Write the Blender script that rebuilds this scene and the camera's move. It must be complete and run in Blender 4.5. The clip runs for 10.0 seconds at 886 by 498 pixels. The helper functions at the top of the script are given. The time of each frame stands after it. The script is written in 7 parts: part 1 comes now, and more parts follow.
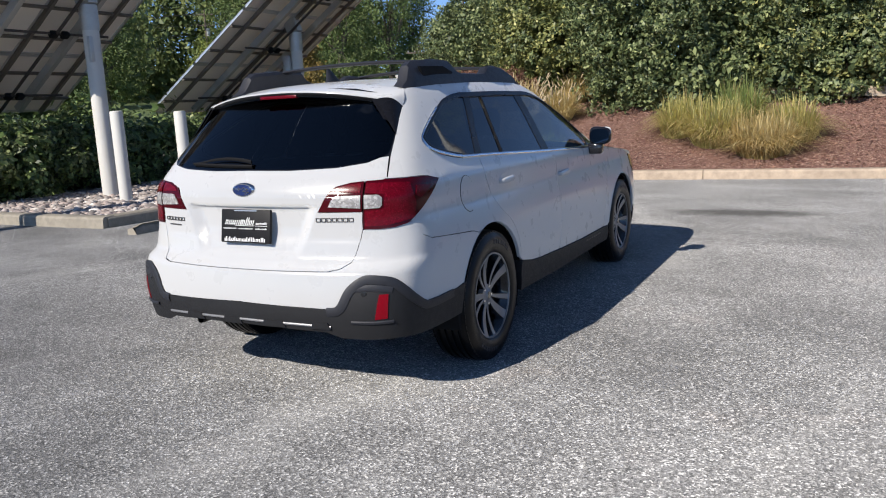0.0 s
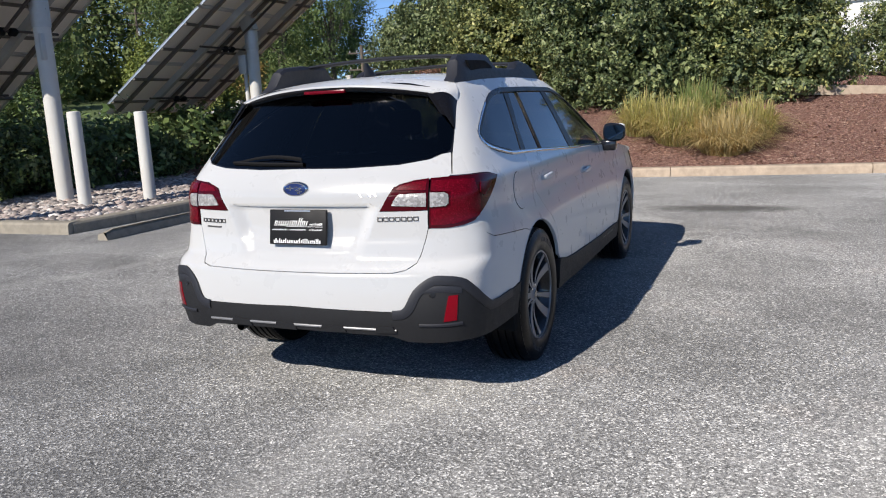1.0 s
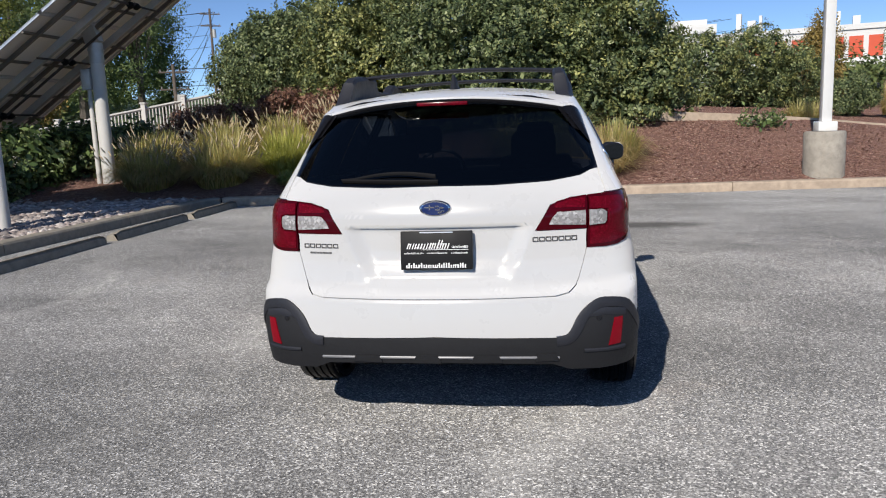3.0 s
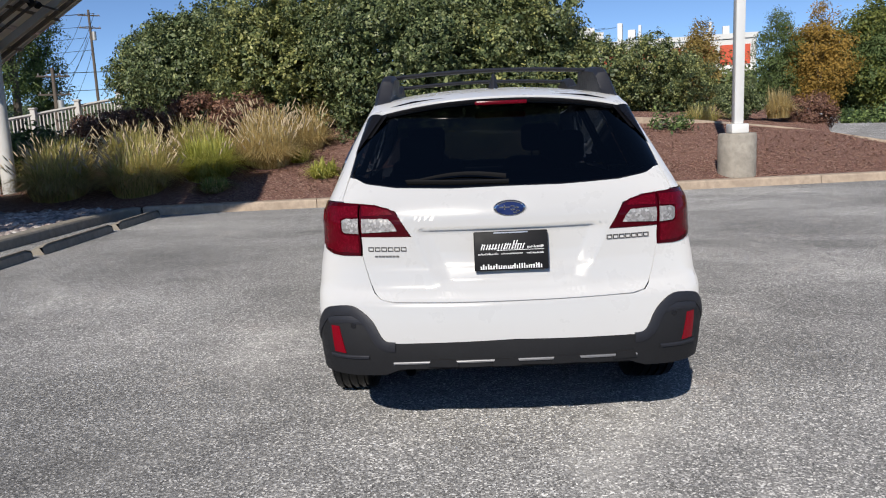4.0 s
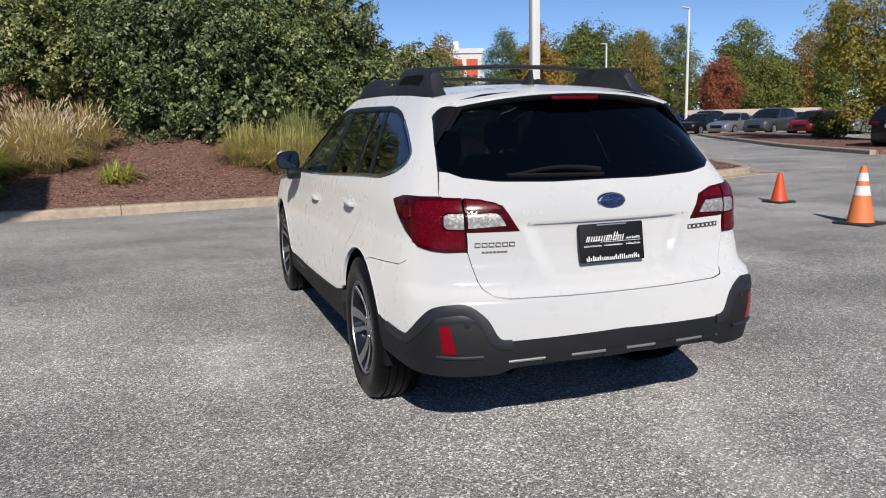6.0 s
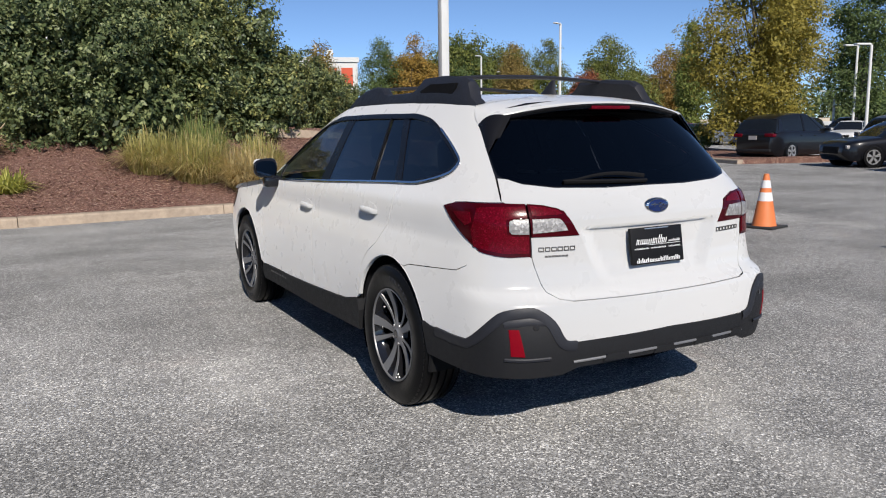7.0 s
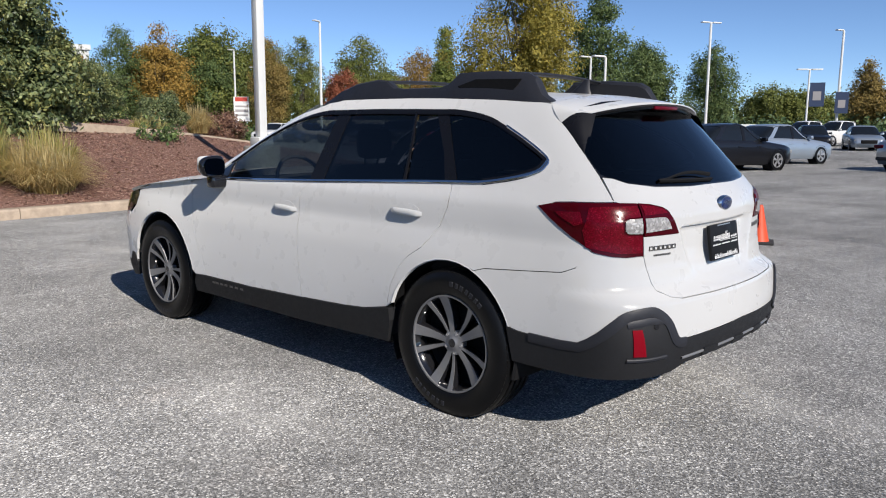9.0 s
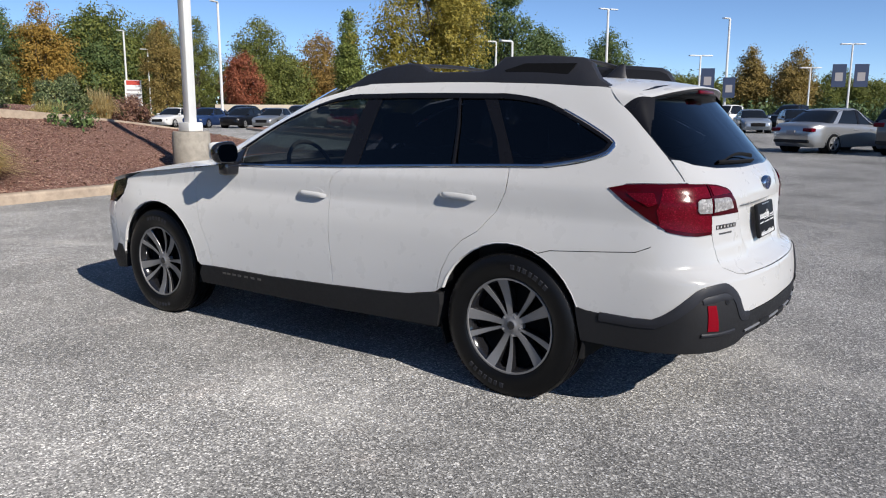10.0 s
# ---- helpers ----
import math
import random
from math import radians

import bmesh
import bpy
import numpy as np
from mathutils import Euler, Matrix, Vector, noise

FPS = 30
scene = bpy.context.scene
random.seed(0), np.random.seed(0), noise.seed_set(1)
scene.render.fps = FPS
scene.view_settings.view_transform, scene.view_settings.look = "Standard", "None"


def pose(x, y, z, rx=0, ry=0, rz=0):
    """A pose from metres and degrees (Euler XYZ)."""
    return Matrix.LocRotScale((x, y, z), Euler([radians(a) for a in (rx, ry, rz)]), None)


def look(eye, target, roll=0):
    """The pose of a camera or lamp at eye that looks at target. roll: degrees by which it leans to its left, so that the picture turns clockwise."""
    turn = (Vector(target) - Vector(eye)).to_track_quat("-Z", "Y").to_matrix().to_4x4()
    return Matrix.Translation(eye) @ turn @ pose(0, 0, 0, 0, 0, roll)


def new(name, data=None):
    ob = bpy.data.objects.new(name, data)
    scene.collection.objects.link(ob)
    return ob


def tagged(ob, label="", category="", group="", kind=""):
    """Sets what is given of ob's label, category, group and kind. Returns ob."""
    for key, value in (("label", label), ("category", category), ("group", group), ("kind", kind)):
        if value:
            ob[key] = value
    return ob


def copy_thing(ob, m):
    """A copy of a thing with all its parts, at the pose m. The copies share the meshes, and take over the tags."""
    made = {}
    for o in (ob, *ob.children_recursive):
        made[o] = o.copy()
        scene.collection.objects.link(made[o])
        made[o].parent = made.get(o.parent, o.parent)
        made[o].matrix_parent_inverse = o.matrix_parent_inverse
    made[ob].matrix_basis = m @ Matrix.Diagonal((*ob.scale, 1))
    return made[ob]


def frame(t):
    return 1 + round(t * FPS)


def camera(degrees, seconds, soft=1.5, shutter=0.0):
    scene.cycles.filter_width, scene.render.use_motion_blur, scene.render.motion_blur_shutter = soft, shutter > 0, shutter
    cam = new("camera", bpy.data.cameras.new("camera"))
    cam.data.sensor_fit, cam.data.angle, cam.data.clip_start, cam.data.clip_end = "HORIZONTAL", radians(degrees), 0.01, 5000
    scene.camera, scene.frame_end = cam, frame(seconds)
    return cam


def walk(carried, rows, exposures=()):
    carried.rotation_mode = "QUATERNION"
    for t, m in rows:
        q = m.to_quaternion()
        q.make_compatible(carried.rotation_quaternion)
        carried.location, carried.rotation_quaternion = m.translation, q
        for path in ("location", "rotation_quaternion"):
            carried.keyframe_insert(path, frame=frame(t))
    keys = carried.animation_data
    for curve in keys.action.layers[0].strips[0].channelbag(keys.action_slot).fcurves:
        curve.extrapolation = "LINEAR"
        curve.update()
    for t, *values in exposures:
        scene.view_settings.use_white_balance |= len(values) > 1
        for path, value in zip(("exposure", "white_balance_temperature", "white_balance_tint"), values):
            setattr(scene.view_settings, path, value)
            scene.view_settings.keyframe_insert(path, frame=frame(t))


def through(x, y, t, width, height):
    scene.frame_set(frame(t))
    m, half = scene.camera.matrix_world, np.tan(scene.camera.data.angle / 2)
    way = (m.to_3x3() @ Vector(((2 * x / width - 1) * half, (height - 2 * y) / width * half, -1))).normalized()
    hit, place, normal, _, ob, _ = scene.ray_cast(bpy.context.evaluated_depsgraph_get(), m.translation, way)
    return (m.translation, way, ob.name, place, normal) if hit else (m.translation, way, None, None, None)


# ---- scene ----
cam = camera(60.0, 10.0, soft=1.1)
PATH = [
    (0, (2.542, -3.747, 1.374), (1.628, -2.005, 1.013), -2.7),
    (0.5, (2.307, -3.876, 1.376), (1.452, -2.105, 1.012), -2.9),
    (1, (1.974, -3.891, 1.372), (1.205, -2.082, 1.006), -2.9),
    (1.5, (1.641, -3.984, 1.376), (0.979, -2.131, 1.017), -2.7),
    (2, (1.281, -4.095, 1.386), (0.733, -2.203, 1.039), -2.4),
    (2.5, (0.88, -4.072, 1.387), (0.459, -2.146, 1.051), -2.2),
    (4, (-0.254, -4.045, 1.388), (-0.27, -2.071, 1.063), -2.5),
    (4.5, (-0.64, -4.017, 1.379), (-0.498, -2.049, 1.049), -2.4),
    (5, (-0.991, -3.929, 1.374), (-0.679, -1.981, 1.041), -2.1),
    (5.5, (-1.335, -3.784, 1.382), (-0.853, -1.872, 1.05), -1.7),
    (6, (-1.713, -3.711, 1.376), (-1.067, -1.847, 1.046), -1.3),
    (7.5, (-2.739, -3.201, 1.384), (-1.655, -1.548, 1.077), -0.6),
    (8, (-2.975, -2.924, 1.358), (-1.76, -1.365, 1.049), -0.4),
    (8.5, (-3.213, -2.643, 1.363), (-1.873, -1.192, 1.051), -0.1),
    (9, (-3.486, -2.368, 1.38), (-2.034, -1.031, 1.061), 0.3),
    (9.5, (-3.694, -2.058, 1.354), (-2.151, -0.831, 1.017), 0.3),
    (10, (-3.961, -1.792, 1.375), (-2.352, -0.659, 1.018), 0.2),
]
walk(cam, [(t, look(eye, target, roll)) for t, eye, target, roll in PATH], exposures=((0, 0.36), (1, 0.28), (2.5, 0.10), (5, -0.05), (7.5, 0.0), (10, 0.19)))

# ---- sky and sun ----
SUN_DIR = Vector((-0.385, -1.40, 1.0)).normalized()
sky_world = bpy.data.worlds.new("sky")
scene.world = sky_world
sky_world.use_nodes = True
wn = sky_world.node_tree
sky = wn.nodes.new("ShaderNodeTexSky")
sky.sky_type, sky.sun_disc = "NISHITA", False
sky.sun_elevation = math.asin(SUN_DIR.z)
sky.sun_rotation = math.atan2(SUN_DIR.x, SUN_DIR.y)
sky.altitude, sky.air_density, sky.dust_density, sky.ozone_density = 1500, 0.62, 0.0, 4.5
wn.links.new(sky.outputs[0], wn.nodes["Background"].inputs[0])
wn.nodes["Background"].inputs[1].default_value = 0.120
sun = new("sun", bpy.data.lights.new("sun", "SUN"))
sun.data.energy, sun.data.angle, sun.data.color = 4.8, radians(0.55), (1.0, 0.93, 0.84)
sun.matrix_world = look(SUN_DIR * 60, (0, 0, 0))


# ---- materials ----
def rgba(c):
    return (*c, 1.0)


class Nodes:
    """A small builder for a node material."""
    def __init__(self, name):
        self.m = bpy.data.materials.new(name)
        self.m.use_nodes = True
        self.t = self.m.node_tree
        self.p = self.t.nodes["Principled BSDF"]
        self.where = self.t.nodes.new("ShaderNodeNewGeometry").outputs["Position"]

    def add(self, kind, **inputs):
        n = self.t.nodes.new(kind)
        for k, v in inputs.items():
            self.put(n.inputs[int(k[1:]) if k[0] == "i" and k[1:].isdigit() else k.replace("_", " ")], v)
        return n

    def put(self, socket, v):
        if isinstance(v, bpy.types.NodeSocket):
            self.t.links.new(v, socket)
        elif isinstance(v, tuple) and len(v) == 3 and socket.type == "RGBA":
            socket.default_value = rgba(v)
        else:
            socket.default_value = v

    def noise(self, scale, detail=4.0, rough=0.55, where=None):
        return self.add("ShaderNodeTexNoise", Vector=where or self.where, Scale=scale, Detail=detail, Roughness=rough).outputs["Fac"]

    def cells(self, scale, feature="F1", out="Distance", where=None):
        n = self.add("ShaderNodeTexVoronoi", Vector=where or self.where, Scale=scale)
        n.feature = feature
        return n.outputs[out]

    def ramp(self, fac, *stops):
        n = self.add("ShaderNodeValToRGB", Fac=fac)
        e = n.color_ramp.elements
        while len(e) < len(stops):
            e.new(0.5)
        for el, (pos, c) in zip(e, stops):
            el.position = pos
            el.color = rgba(c) if isinstance(c, tuple) else (c, c, c, 1)
        return n.outputs["Color"]

    def mix(self, fac, a, b, how="MIX"):
        n = self.t.nodes.new("ShaderNodeMix")
        n.data_type, n.blend_type = "RGBA", how
        for i, v in ((0, fac), (6, a), (7, b)):
            self.put(n.inputs[i], v)
        return n.outputs[2]

    def math(self, how, a, b=0.0):
        n = self.t.nodes.new("ShaderNodeMath")
        n.operation = how
        self.put(n.inputs[0], a), self.put(n.inputs[1], b)
        return n.outputs[0]

    def bump(self, height, strength=0.4, distance=0.01, normal=None):
        n = self.add("ShaderNodeBump", Height=height, Strength=strength, Distance=distance)
        if normal:
            self.put(n.inputs["Normal"], normal)
        return n.outputs["Normal"]

    def done(self, **inputs):
        for k, v in inputs.items():
            self.put(self.p.inputs[k.replace("_", " ")], v)
        return self.m


def plain(name, color, rough=0.5, metal=0.0, grain=0.12, scale=30.0, bump=0.0, **more):
    """A surface of one colour with two scales of slight variation."""
    n = Nodes(name)
    dark = tuple(c * (1 - grain) for c in color)
    light = tuple(min(1, c * (1 + grain)) for c in color)
    tone = n.mix(n.noise(scale), dark, light)
    tone = n.mix(n.ramp(n.noise(scale * 0.07, 3), (0.35, 0.0), (0.7, 0.35)), tone, dark)
    r = n.ramp(n.noise(scale * 0.4), (0.3, max(0, rough - 0.06)), (0.7, min(1, rough + 0.06)))
    if bump:
        n.done(Normal=n.bump(n.noise(scale * 4), bump, 0.004))
    return n.done(Base_Color=tone, Roughness=r, Metallic=metal, **more)


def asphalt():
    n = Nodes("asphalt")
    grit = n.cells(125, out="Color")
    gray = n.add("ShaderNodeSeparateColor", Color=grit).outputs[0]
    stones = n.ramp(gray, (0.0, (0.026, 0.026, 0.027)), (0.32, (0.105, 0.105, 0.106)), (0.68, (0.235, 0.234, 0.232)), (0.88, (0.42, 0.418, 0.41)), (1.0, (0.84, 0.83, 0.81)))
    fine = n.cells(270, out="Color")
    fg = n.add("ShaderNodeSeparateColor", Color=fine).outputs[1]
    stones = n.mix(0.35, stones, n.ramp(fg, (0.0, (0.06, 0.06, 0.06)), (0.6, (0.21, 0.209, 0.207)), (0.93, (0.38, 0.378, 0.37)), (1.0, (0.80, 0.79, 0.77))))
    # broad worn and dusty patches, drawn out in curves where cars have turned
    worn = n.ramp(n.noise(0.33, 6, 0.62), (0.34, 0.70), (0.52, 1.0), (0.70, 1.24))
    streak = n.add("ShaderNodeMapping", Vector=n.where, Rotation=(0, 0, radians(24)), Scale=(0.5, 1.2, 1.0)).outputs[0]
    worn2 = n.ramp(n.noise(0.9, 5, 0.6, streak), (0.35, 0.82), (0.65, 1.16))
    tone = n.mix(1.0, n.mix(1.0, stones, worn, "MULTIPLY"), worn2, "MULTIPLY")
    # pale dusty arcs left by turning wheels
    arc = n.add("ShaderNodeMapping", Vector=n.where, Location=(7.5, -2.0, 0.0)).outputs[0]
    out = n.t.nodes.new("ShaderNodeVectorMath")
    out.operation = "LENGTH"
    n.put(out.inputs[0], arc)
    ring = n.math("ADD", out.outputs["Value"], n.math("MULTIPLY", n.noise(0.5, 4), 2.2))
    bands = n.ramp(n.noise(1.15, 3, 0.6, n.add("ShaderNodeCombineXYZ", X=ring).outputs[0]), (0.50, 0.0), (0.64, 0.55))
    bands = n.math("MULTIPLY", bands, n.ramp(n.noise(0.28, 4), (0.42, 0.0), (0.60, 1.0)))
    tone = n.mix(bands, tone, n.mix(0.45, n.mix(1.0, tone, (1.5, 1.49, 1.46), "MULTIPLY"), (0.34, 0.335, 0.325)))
    # a broad darker patch, soft at its edge
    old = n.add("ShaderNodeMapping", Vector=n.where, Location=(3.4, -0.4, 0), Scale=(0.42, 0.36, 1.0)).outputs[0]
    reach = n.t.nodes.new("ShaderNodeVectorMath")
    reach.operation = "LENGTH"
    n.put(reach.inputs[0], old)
    dark_patch = n.ramp(n.math("ADD", reach.outputs["Value"], n.math("MULTIPLY", n.noise(0.8, 5), 1.1)), (0.75, 0.30), (1.0, 0.0))
    tone = n.mix(dark_patch, tone, n.mix(1.0, tone, (0.35, 0.35, 0.36), "MULTIPLY"))
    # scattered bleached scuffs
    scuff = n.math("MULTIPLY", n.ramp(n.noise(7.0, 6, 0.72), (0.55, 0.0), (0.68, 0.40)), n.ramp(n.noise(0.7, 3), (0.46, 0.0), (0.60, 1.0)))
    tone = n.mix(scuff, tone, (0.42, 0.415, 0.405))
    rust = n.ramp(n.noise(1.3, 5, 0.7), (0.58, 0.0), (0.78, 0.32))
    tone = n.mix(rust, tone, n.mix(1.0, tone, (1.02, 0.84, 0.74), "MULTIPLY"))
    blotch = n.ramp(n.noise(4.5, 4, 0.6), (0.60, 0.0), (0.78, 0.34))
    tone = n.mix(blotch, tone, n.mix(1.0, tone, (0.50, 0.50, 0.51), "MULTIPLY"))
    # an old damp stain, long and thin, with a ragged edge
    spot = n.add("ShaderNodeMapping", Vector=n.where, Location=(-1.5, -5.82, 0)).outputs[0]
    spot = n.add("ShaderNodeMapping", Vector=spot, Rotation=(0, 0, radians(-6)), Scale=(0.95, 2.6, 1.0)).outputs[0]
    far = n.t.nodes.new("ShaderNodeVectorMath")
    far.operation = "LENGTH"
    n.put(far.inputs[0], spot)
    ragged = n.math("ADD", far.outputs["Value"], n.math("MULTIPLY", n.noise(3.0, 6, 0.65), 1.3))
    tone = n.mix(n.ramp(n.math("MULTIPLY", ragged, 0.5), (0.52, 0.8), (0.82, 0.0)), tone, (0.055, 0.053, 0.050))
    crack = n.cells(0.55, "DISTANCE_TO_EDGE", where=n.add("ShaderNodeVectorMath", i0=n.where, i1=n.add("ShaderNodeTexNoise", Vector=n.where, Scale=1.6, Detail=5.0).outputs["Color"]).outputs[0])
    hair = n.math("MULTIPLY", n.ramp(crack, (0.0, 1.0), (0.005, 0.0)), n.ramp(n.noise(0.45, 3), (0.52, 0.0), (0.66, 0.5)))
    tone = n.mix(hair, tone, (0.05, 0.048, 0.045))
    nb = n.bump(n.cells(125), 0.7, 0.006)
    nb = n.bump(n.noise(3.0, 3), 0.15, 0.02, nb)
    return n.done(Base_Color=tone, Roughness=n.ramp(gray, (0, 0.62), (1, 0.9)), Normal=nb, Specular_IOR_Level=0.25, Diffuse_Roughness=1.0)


def concrete(name, color, rough=0.85):
    n = Nodes(name)
    tone = n.ramp(n.noise(9, 8, 0.65), (0.3, tuple(c * 0.72 for c in color)), (0.55, color), (0.8, tuple(min(1, c * 1.18) for c in color)))
    stain = n.ramp(n.noise(1.3, 5, 0.6), (0.5, 0.0), (0.75, 0.6))
    tone = n.mix(stain, tone, tuple(c * 0.62 for c in color))
    spots = n.ramp(n.cells(60), (0.0, 1.0), (0.12, 0.0))
    tone = n.mix(n.math("MULTIPLY", spots, 0.35), tone, tuple(c * 0.4 for c in color))
    return n.done(Base_Color=tone, Roughness=rough, Normal=n.bump(n.noise(120, 6), 0.35, 0.004))


def mulch():
    n = Nodes("mulch")
    turn = n.add("ShaderNodeMapping", Vector=n.where, Rotation=(0.3, 0.2, 0.7), Scale=(1.0, 2.6, 1.0)).outputs[0]
    turn2 = n.add("ShaderNodeMapping", Vector=n.where, Rotation=(0.1, 0.4, -0.8), Scale=(1.0, 3.0, 1.0)).outputs[0]
    g1 = n.add("ShaderNodeSeparateColor", Color=n.cells(26, out="Color", where=turn)).outputs[0]
    g2 = n.add("ShaderNodeSeparateColor", Color=n.cells(38, out="Color", where=turn2)).outputs[1]
    a = n.ramp(g1, (0.0, (0.06, 0.031, 0.026)), (0.55, (0.225, 0.115, 0.090)), (0.85, (0.36, 0.20, 0.155)), (1.0, (0.66, 0.50, 0.39)))
    b = n.ramp(g2, (0.0, (0.065, 0.034, 0.030)), (0.6, (0.25, 0.13, 0.104)), (0.9, (0.41, 0.245, 0.19)), (1.0, (0.68, 0.53, 0.42)))
    tone = n.mix(n.ramp(n.noise(14, 3), (0.45, 0.0), (0.55, 1.0)), a, b)
    tone = n.mix(n.ramp(n.noise(0.8, 4), (0.4, 0.0), (0.7, 0.4)), tone, (0.31, 0.185, 0.145))
    h = n.math("ADD", n.cells(26, where=turn), n.cells(38, where=turn2))
    return n.done(Base_Color=tone, Roughness=0.92, Normal=n.bump(h, 0.9, 0.03), Specular_IOR_Level=0.2, Diffuse_Roughness=1.0)


def car_paint():
    n = Nodes("white_car_paint")
    tone = n.mix(n.noise(2.2, 3), (0.575, 0.575, 0.572), (0.59, 0.59, 0.587))
    r = n.ramp(n.noise(9, 4), (0.35, 0.27), (0.7, 0.30))
    return n.done(Base_Color=tone, Roughness=r, Coat_Weight=0.6, Coat_Roughness=0.12, Specular_IOR_Level=0.35, Diffuse_Roughness=1.0)


def tinted_glass(name, tint, gloss=0.03):
    """A thin dark pane: clear through its tint, mirror-like by the angle."""
    n = Nodes(name)
    clear = n.add("ShaderNodeBsdfTransparent", Color=tint).outputs[0]
    shine = n.add("ShaderNodeBsdfGlossy", Color=(1.0, 1.0, 1.0), Roughness=gloss).outputs[0]
    rim = n.add("ShaderNodeFresnel", IOR=1.5).outputs[0]
    both = n.t.nodes.new("ShaderNodeMixShader")
    n.put(both.inputs[0], rim), n.put(both.inputs[1], clear), n.put(both.inputs[2], shine)
    n.t.links.new(both.outputs[0], n.t.nodes["Material Output"].inputs["Surface"])
    return n.m


def red_lens():
    n = Nodes("red_lamp_lens")
    cube = n.add("ShaderNodeSeparateColor", Color=n.cells(240, out="Color")).outputs[0]
    tone = n.ramp(cube, (0.0, (0.070, 0.0006, 0.004)), (0.6, (0.105, 0.0010, 0.007)), (0.92, (0.14, 0.002, 0.010)), (1.0, (0.20, 0.006, 0.02)))
    return n.done(Base_Color=tone, Roughness=0.2, Specular_IOR_Level=0.2, Normal=n.bump(n.cells(240), 0.10, 0.001))


def clear_lens():
    n = Nodes("clear_lamp_lens")
    facet = n.add("ShaderNodeSeparateColor", Color=n.cells(110, out="Color")).outputs[0]
    tone = n.ramp(facet, (0.0, (0.20, 0.195, 0.19)), (0.45, (0.29, 0.28, 0.275)), (0.8, (0.37, 0.36, 0.355)), (1.0, (0.52, 0.51, 0.50)))
    return n.done(Base_Color=tone, Metallic=0.1, Roughness=0.4, Coat_Weight=0.3, Coat_Roughness=0.12, Normal=n.bump(n.cells(110), 0.3, 0.003))


def river_stone():
    n = Nodes("river_stone")
    rnd = n.t.nodes.new("ShaderNodeNewGeometry").outputs["Random Per Island"]
    tone = n.ramp(rnd, (0.0, (0.16, 0.145, 0.14)), (0.35, (0.34, 0.30, 0.28)), (0.6, (0.46, 0.37, 0.335)), (0.8, (0.54, 0.49, 0.45)), (1.0, (0.72, 0.68, 0.64)))
    tone = n.mix(n.ramp(n.noise(22, 5), (0.42, 0.0), (0.62, 0.5)), tone, (0.22, 0.18, 0.165))
    return n.done(Base_Color=tone, Roughness=0.8, Normal=n.bump(n.noise(60, 5), 0.4, 0.006))


M = {
    "paint": car_paint(),
    "cladding": plain("dark_grey_plastic", (0.015, 0.0152, 0.017), 0.6, grain=0.2, scale=90, bump=0.25, Specular_IOR_Level=0.35),
    "rail": plain("charcoal_plastic", (0.022, 0.023, 0.029), 0.5, grain=0.15, scale=90, bump=0.15, Specular_IOR_Level=0.4),
    "black": plain("matt_black", (0.008, 0.008, 0.009), 0.8, grain=0.2, scale=40, Specular_IOR_Level=0.2),
    "gloss_black": plain("gloss_black", (0.012, 0.012, 0.014), 0.12, grain=0.1, scale=20, Coat_Weight=0.6),
    "pillar_black": plain("satin_black_film", (0.008, 0.008, 0.010), 0.3, grain=0.1, scale=20, Specular_IOR_Level=0.25),
    "glass": tinted_glass("privacy_glass", (0.06, 0.07, 0.09)),
    "front_glass": tinted_glass("light_glass", (0.30, 0.34, 0.34)),
    "chrome": plain("chrome", (0.72, 0.73, 0.75), 0.12, 1.0, grain=0.04),
    "satin": plain("satin_silver", (0.50, 0.51, 0.53), 0.35, 0.8, grain=0.08),
    "rim_silver": plain("machined_alloy", (0.27, 0.27, 0.278), 0.38, 0.45, grain=0.10, scale=60),
    "rubber": plain("tyre_rubber", (0.005, 0.005, 0.0055), 0.36, grain=0.3, scale=50, bump=0.15, Specular_IOR_Level=0.3),
    "red_lens": red_lens(),
    "red_dark": plain("dark_red_lens", (0.05, 0.0005, 0.0035), 0.14, grain=0.3, scale=25, Specular_IOR_Level=0.25),
    "red_reflector": plain("red_reflector", (0.21, 0.0012, 0.009), 0.1, grain=0.15, scale=120, Coat_Weight=0.3, Specular_IOR_Level=0.25),
    "clear_lens": clear_lens(),
    "emblem_blue": plain("blue_enamel", (0.010, 0.025, 0.11), 0.15, grain=0.15, Coat_Weight=1.0),
    "plate_black": plain("black_plate", (0.010, 0.010, 0.011), 0.55, grain=0.15, Specular_IOR_Level=0.2),
    "print_white": plain("white_print", (0.78, 0.78, 0.77), 0.5, grain=0.04),
    "seat": plain("beige_grey_cloth", (0.11, 0.10, 0.095), 0.9, grain=0.15, scale=120),
    "trim": plain("dark_interior_plastic", (0.03, 0.03, 0.031), 0.7, grain=0.15, scale=60),
    "mirror": plain("mirror_glass", (0.065, 0.075, 0.085), 0.02, 1.0, grain=0.0),
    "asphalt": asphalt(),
    "kerb": concrete("kerb_concrete", (0.46, 0.365, 0.275)),
    "concrete": concrete("grey_concrete", (0.38, 0.345, 0.29)),
    "stop": concrete("wheel_stop_concrete", (0.30, 0.27, 0.22)),
    "mulch": mulch(),
    "gravel": plain("pale_gravel", (0.40, 0.36, 0.33), 0.9, grain=0.5, scale=40, bump=0.6),
    "galv_dark": plain("dark_letter_steel", (0.16, 0.155, 0.15), 0.5, 0.7, grain=0.15),
    "stone": river_stone(),
    "white_pole": plain("white_painted_steel", (0.72, 0.72, 0.70), 0.45, grain=0.06, scale=6),
}


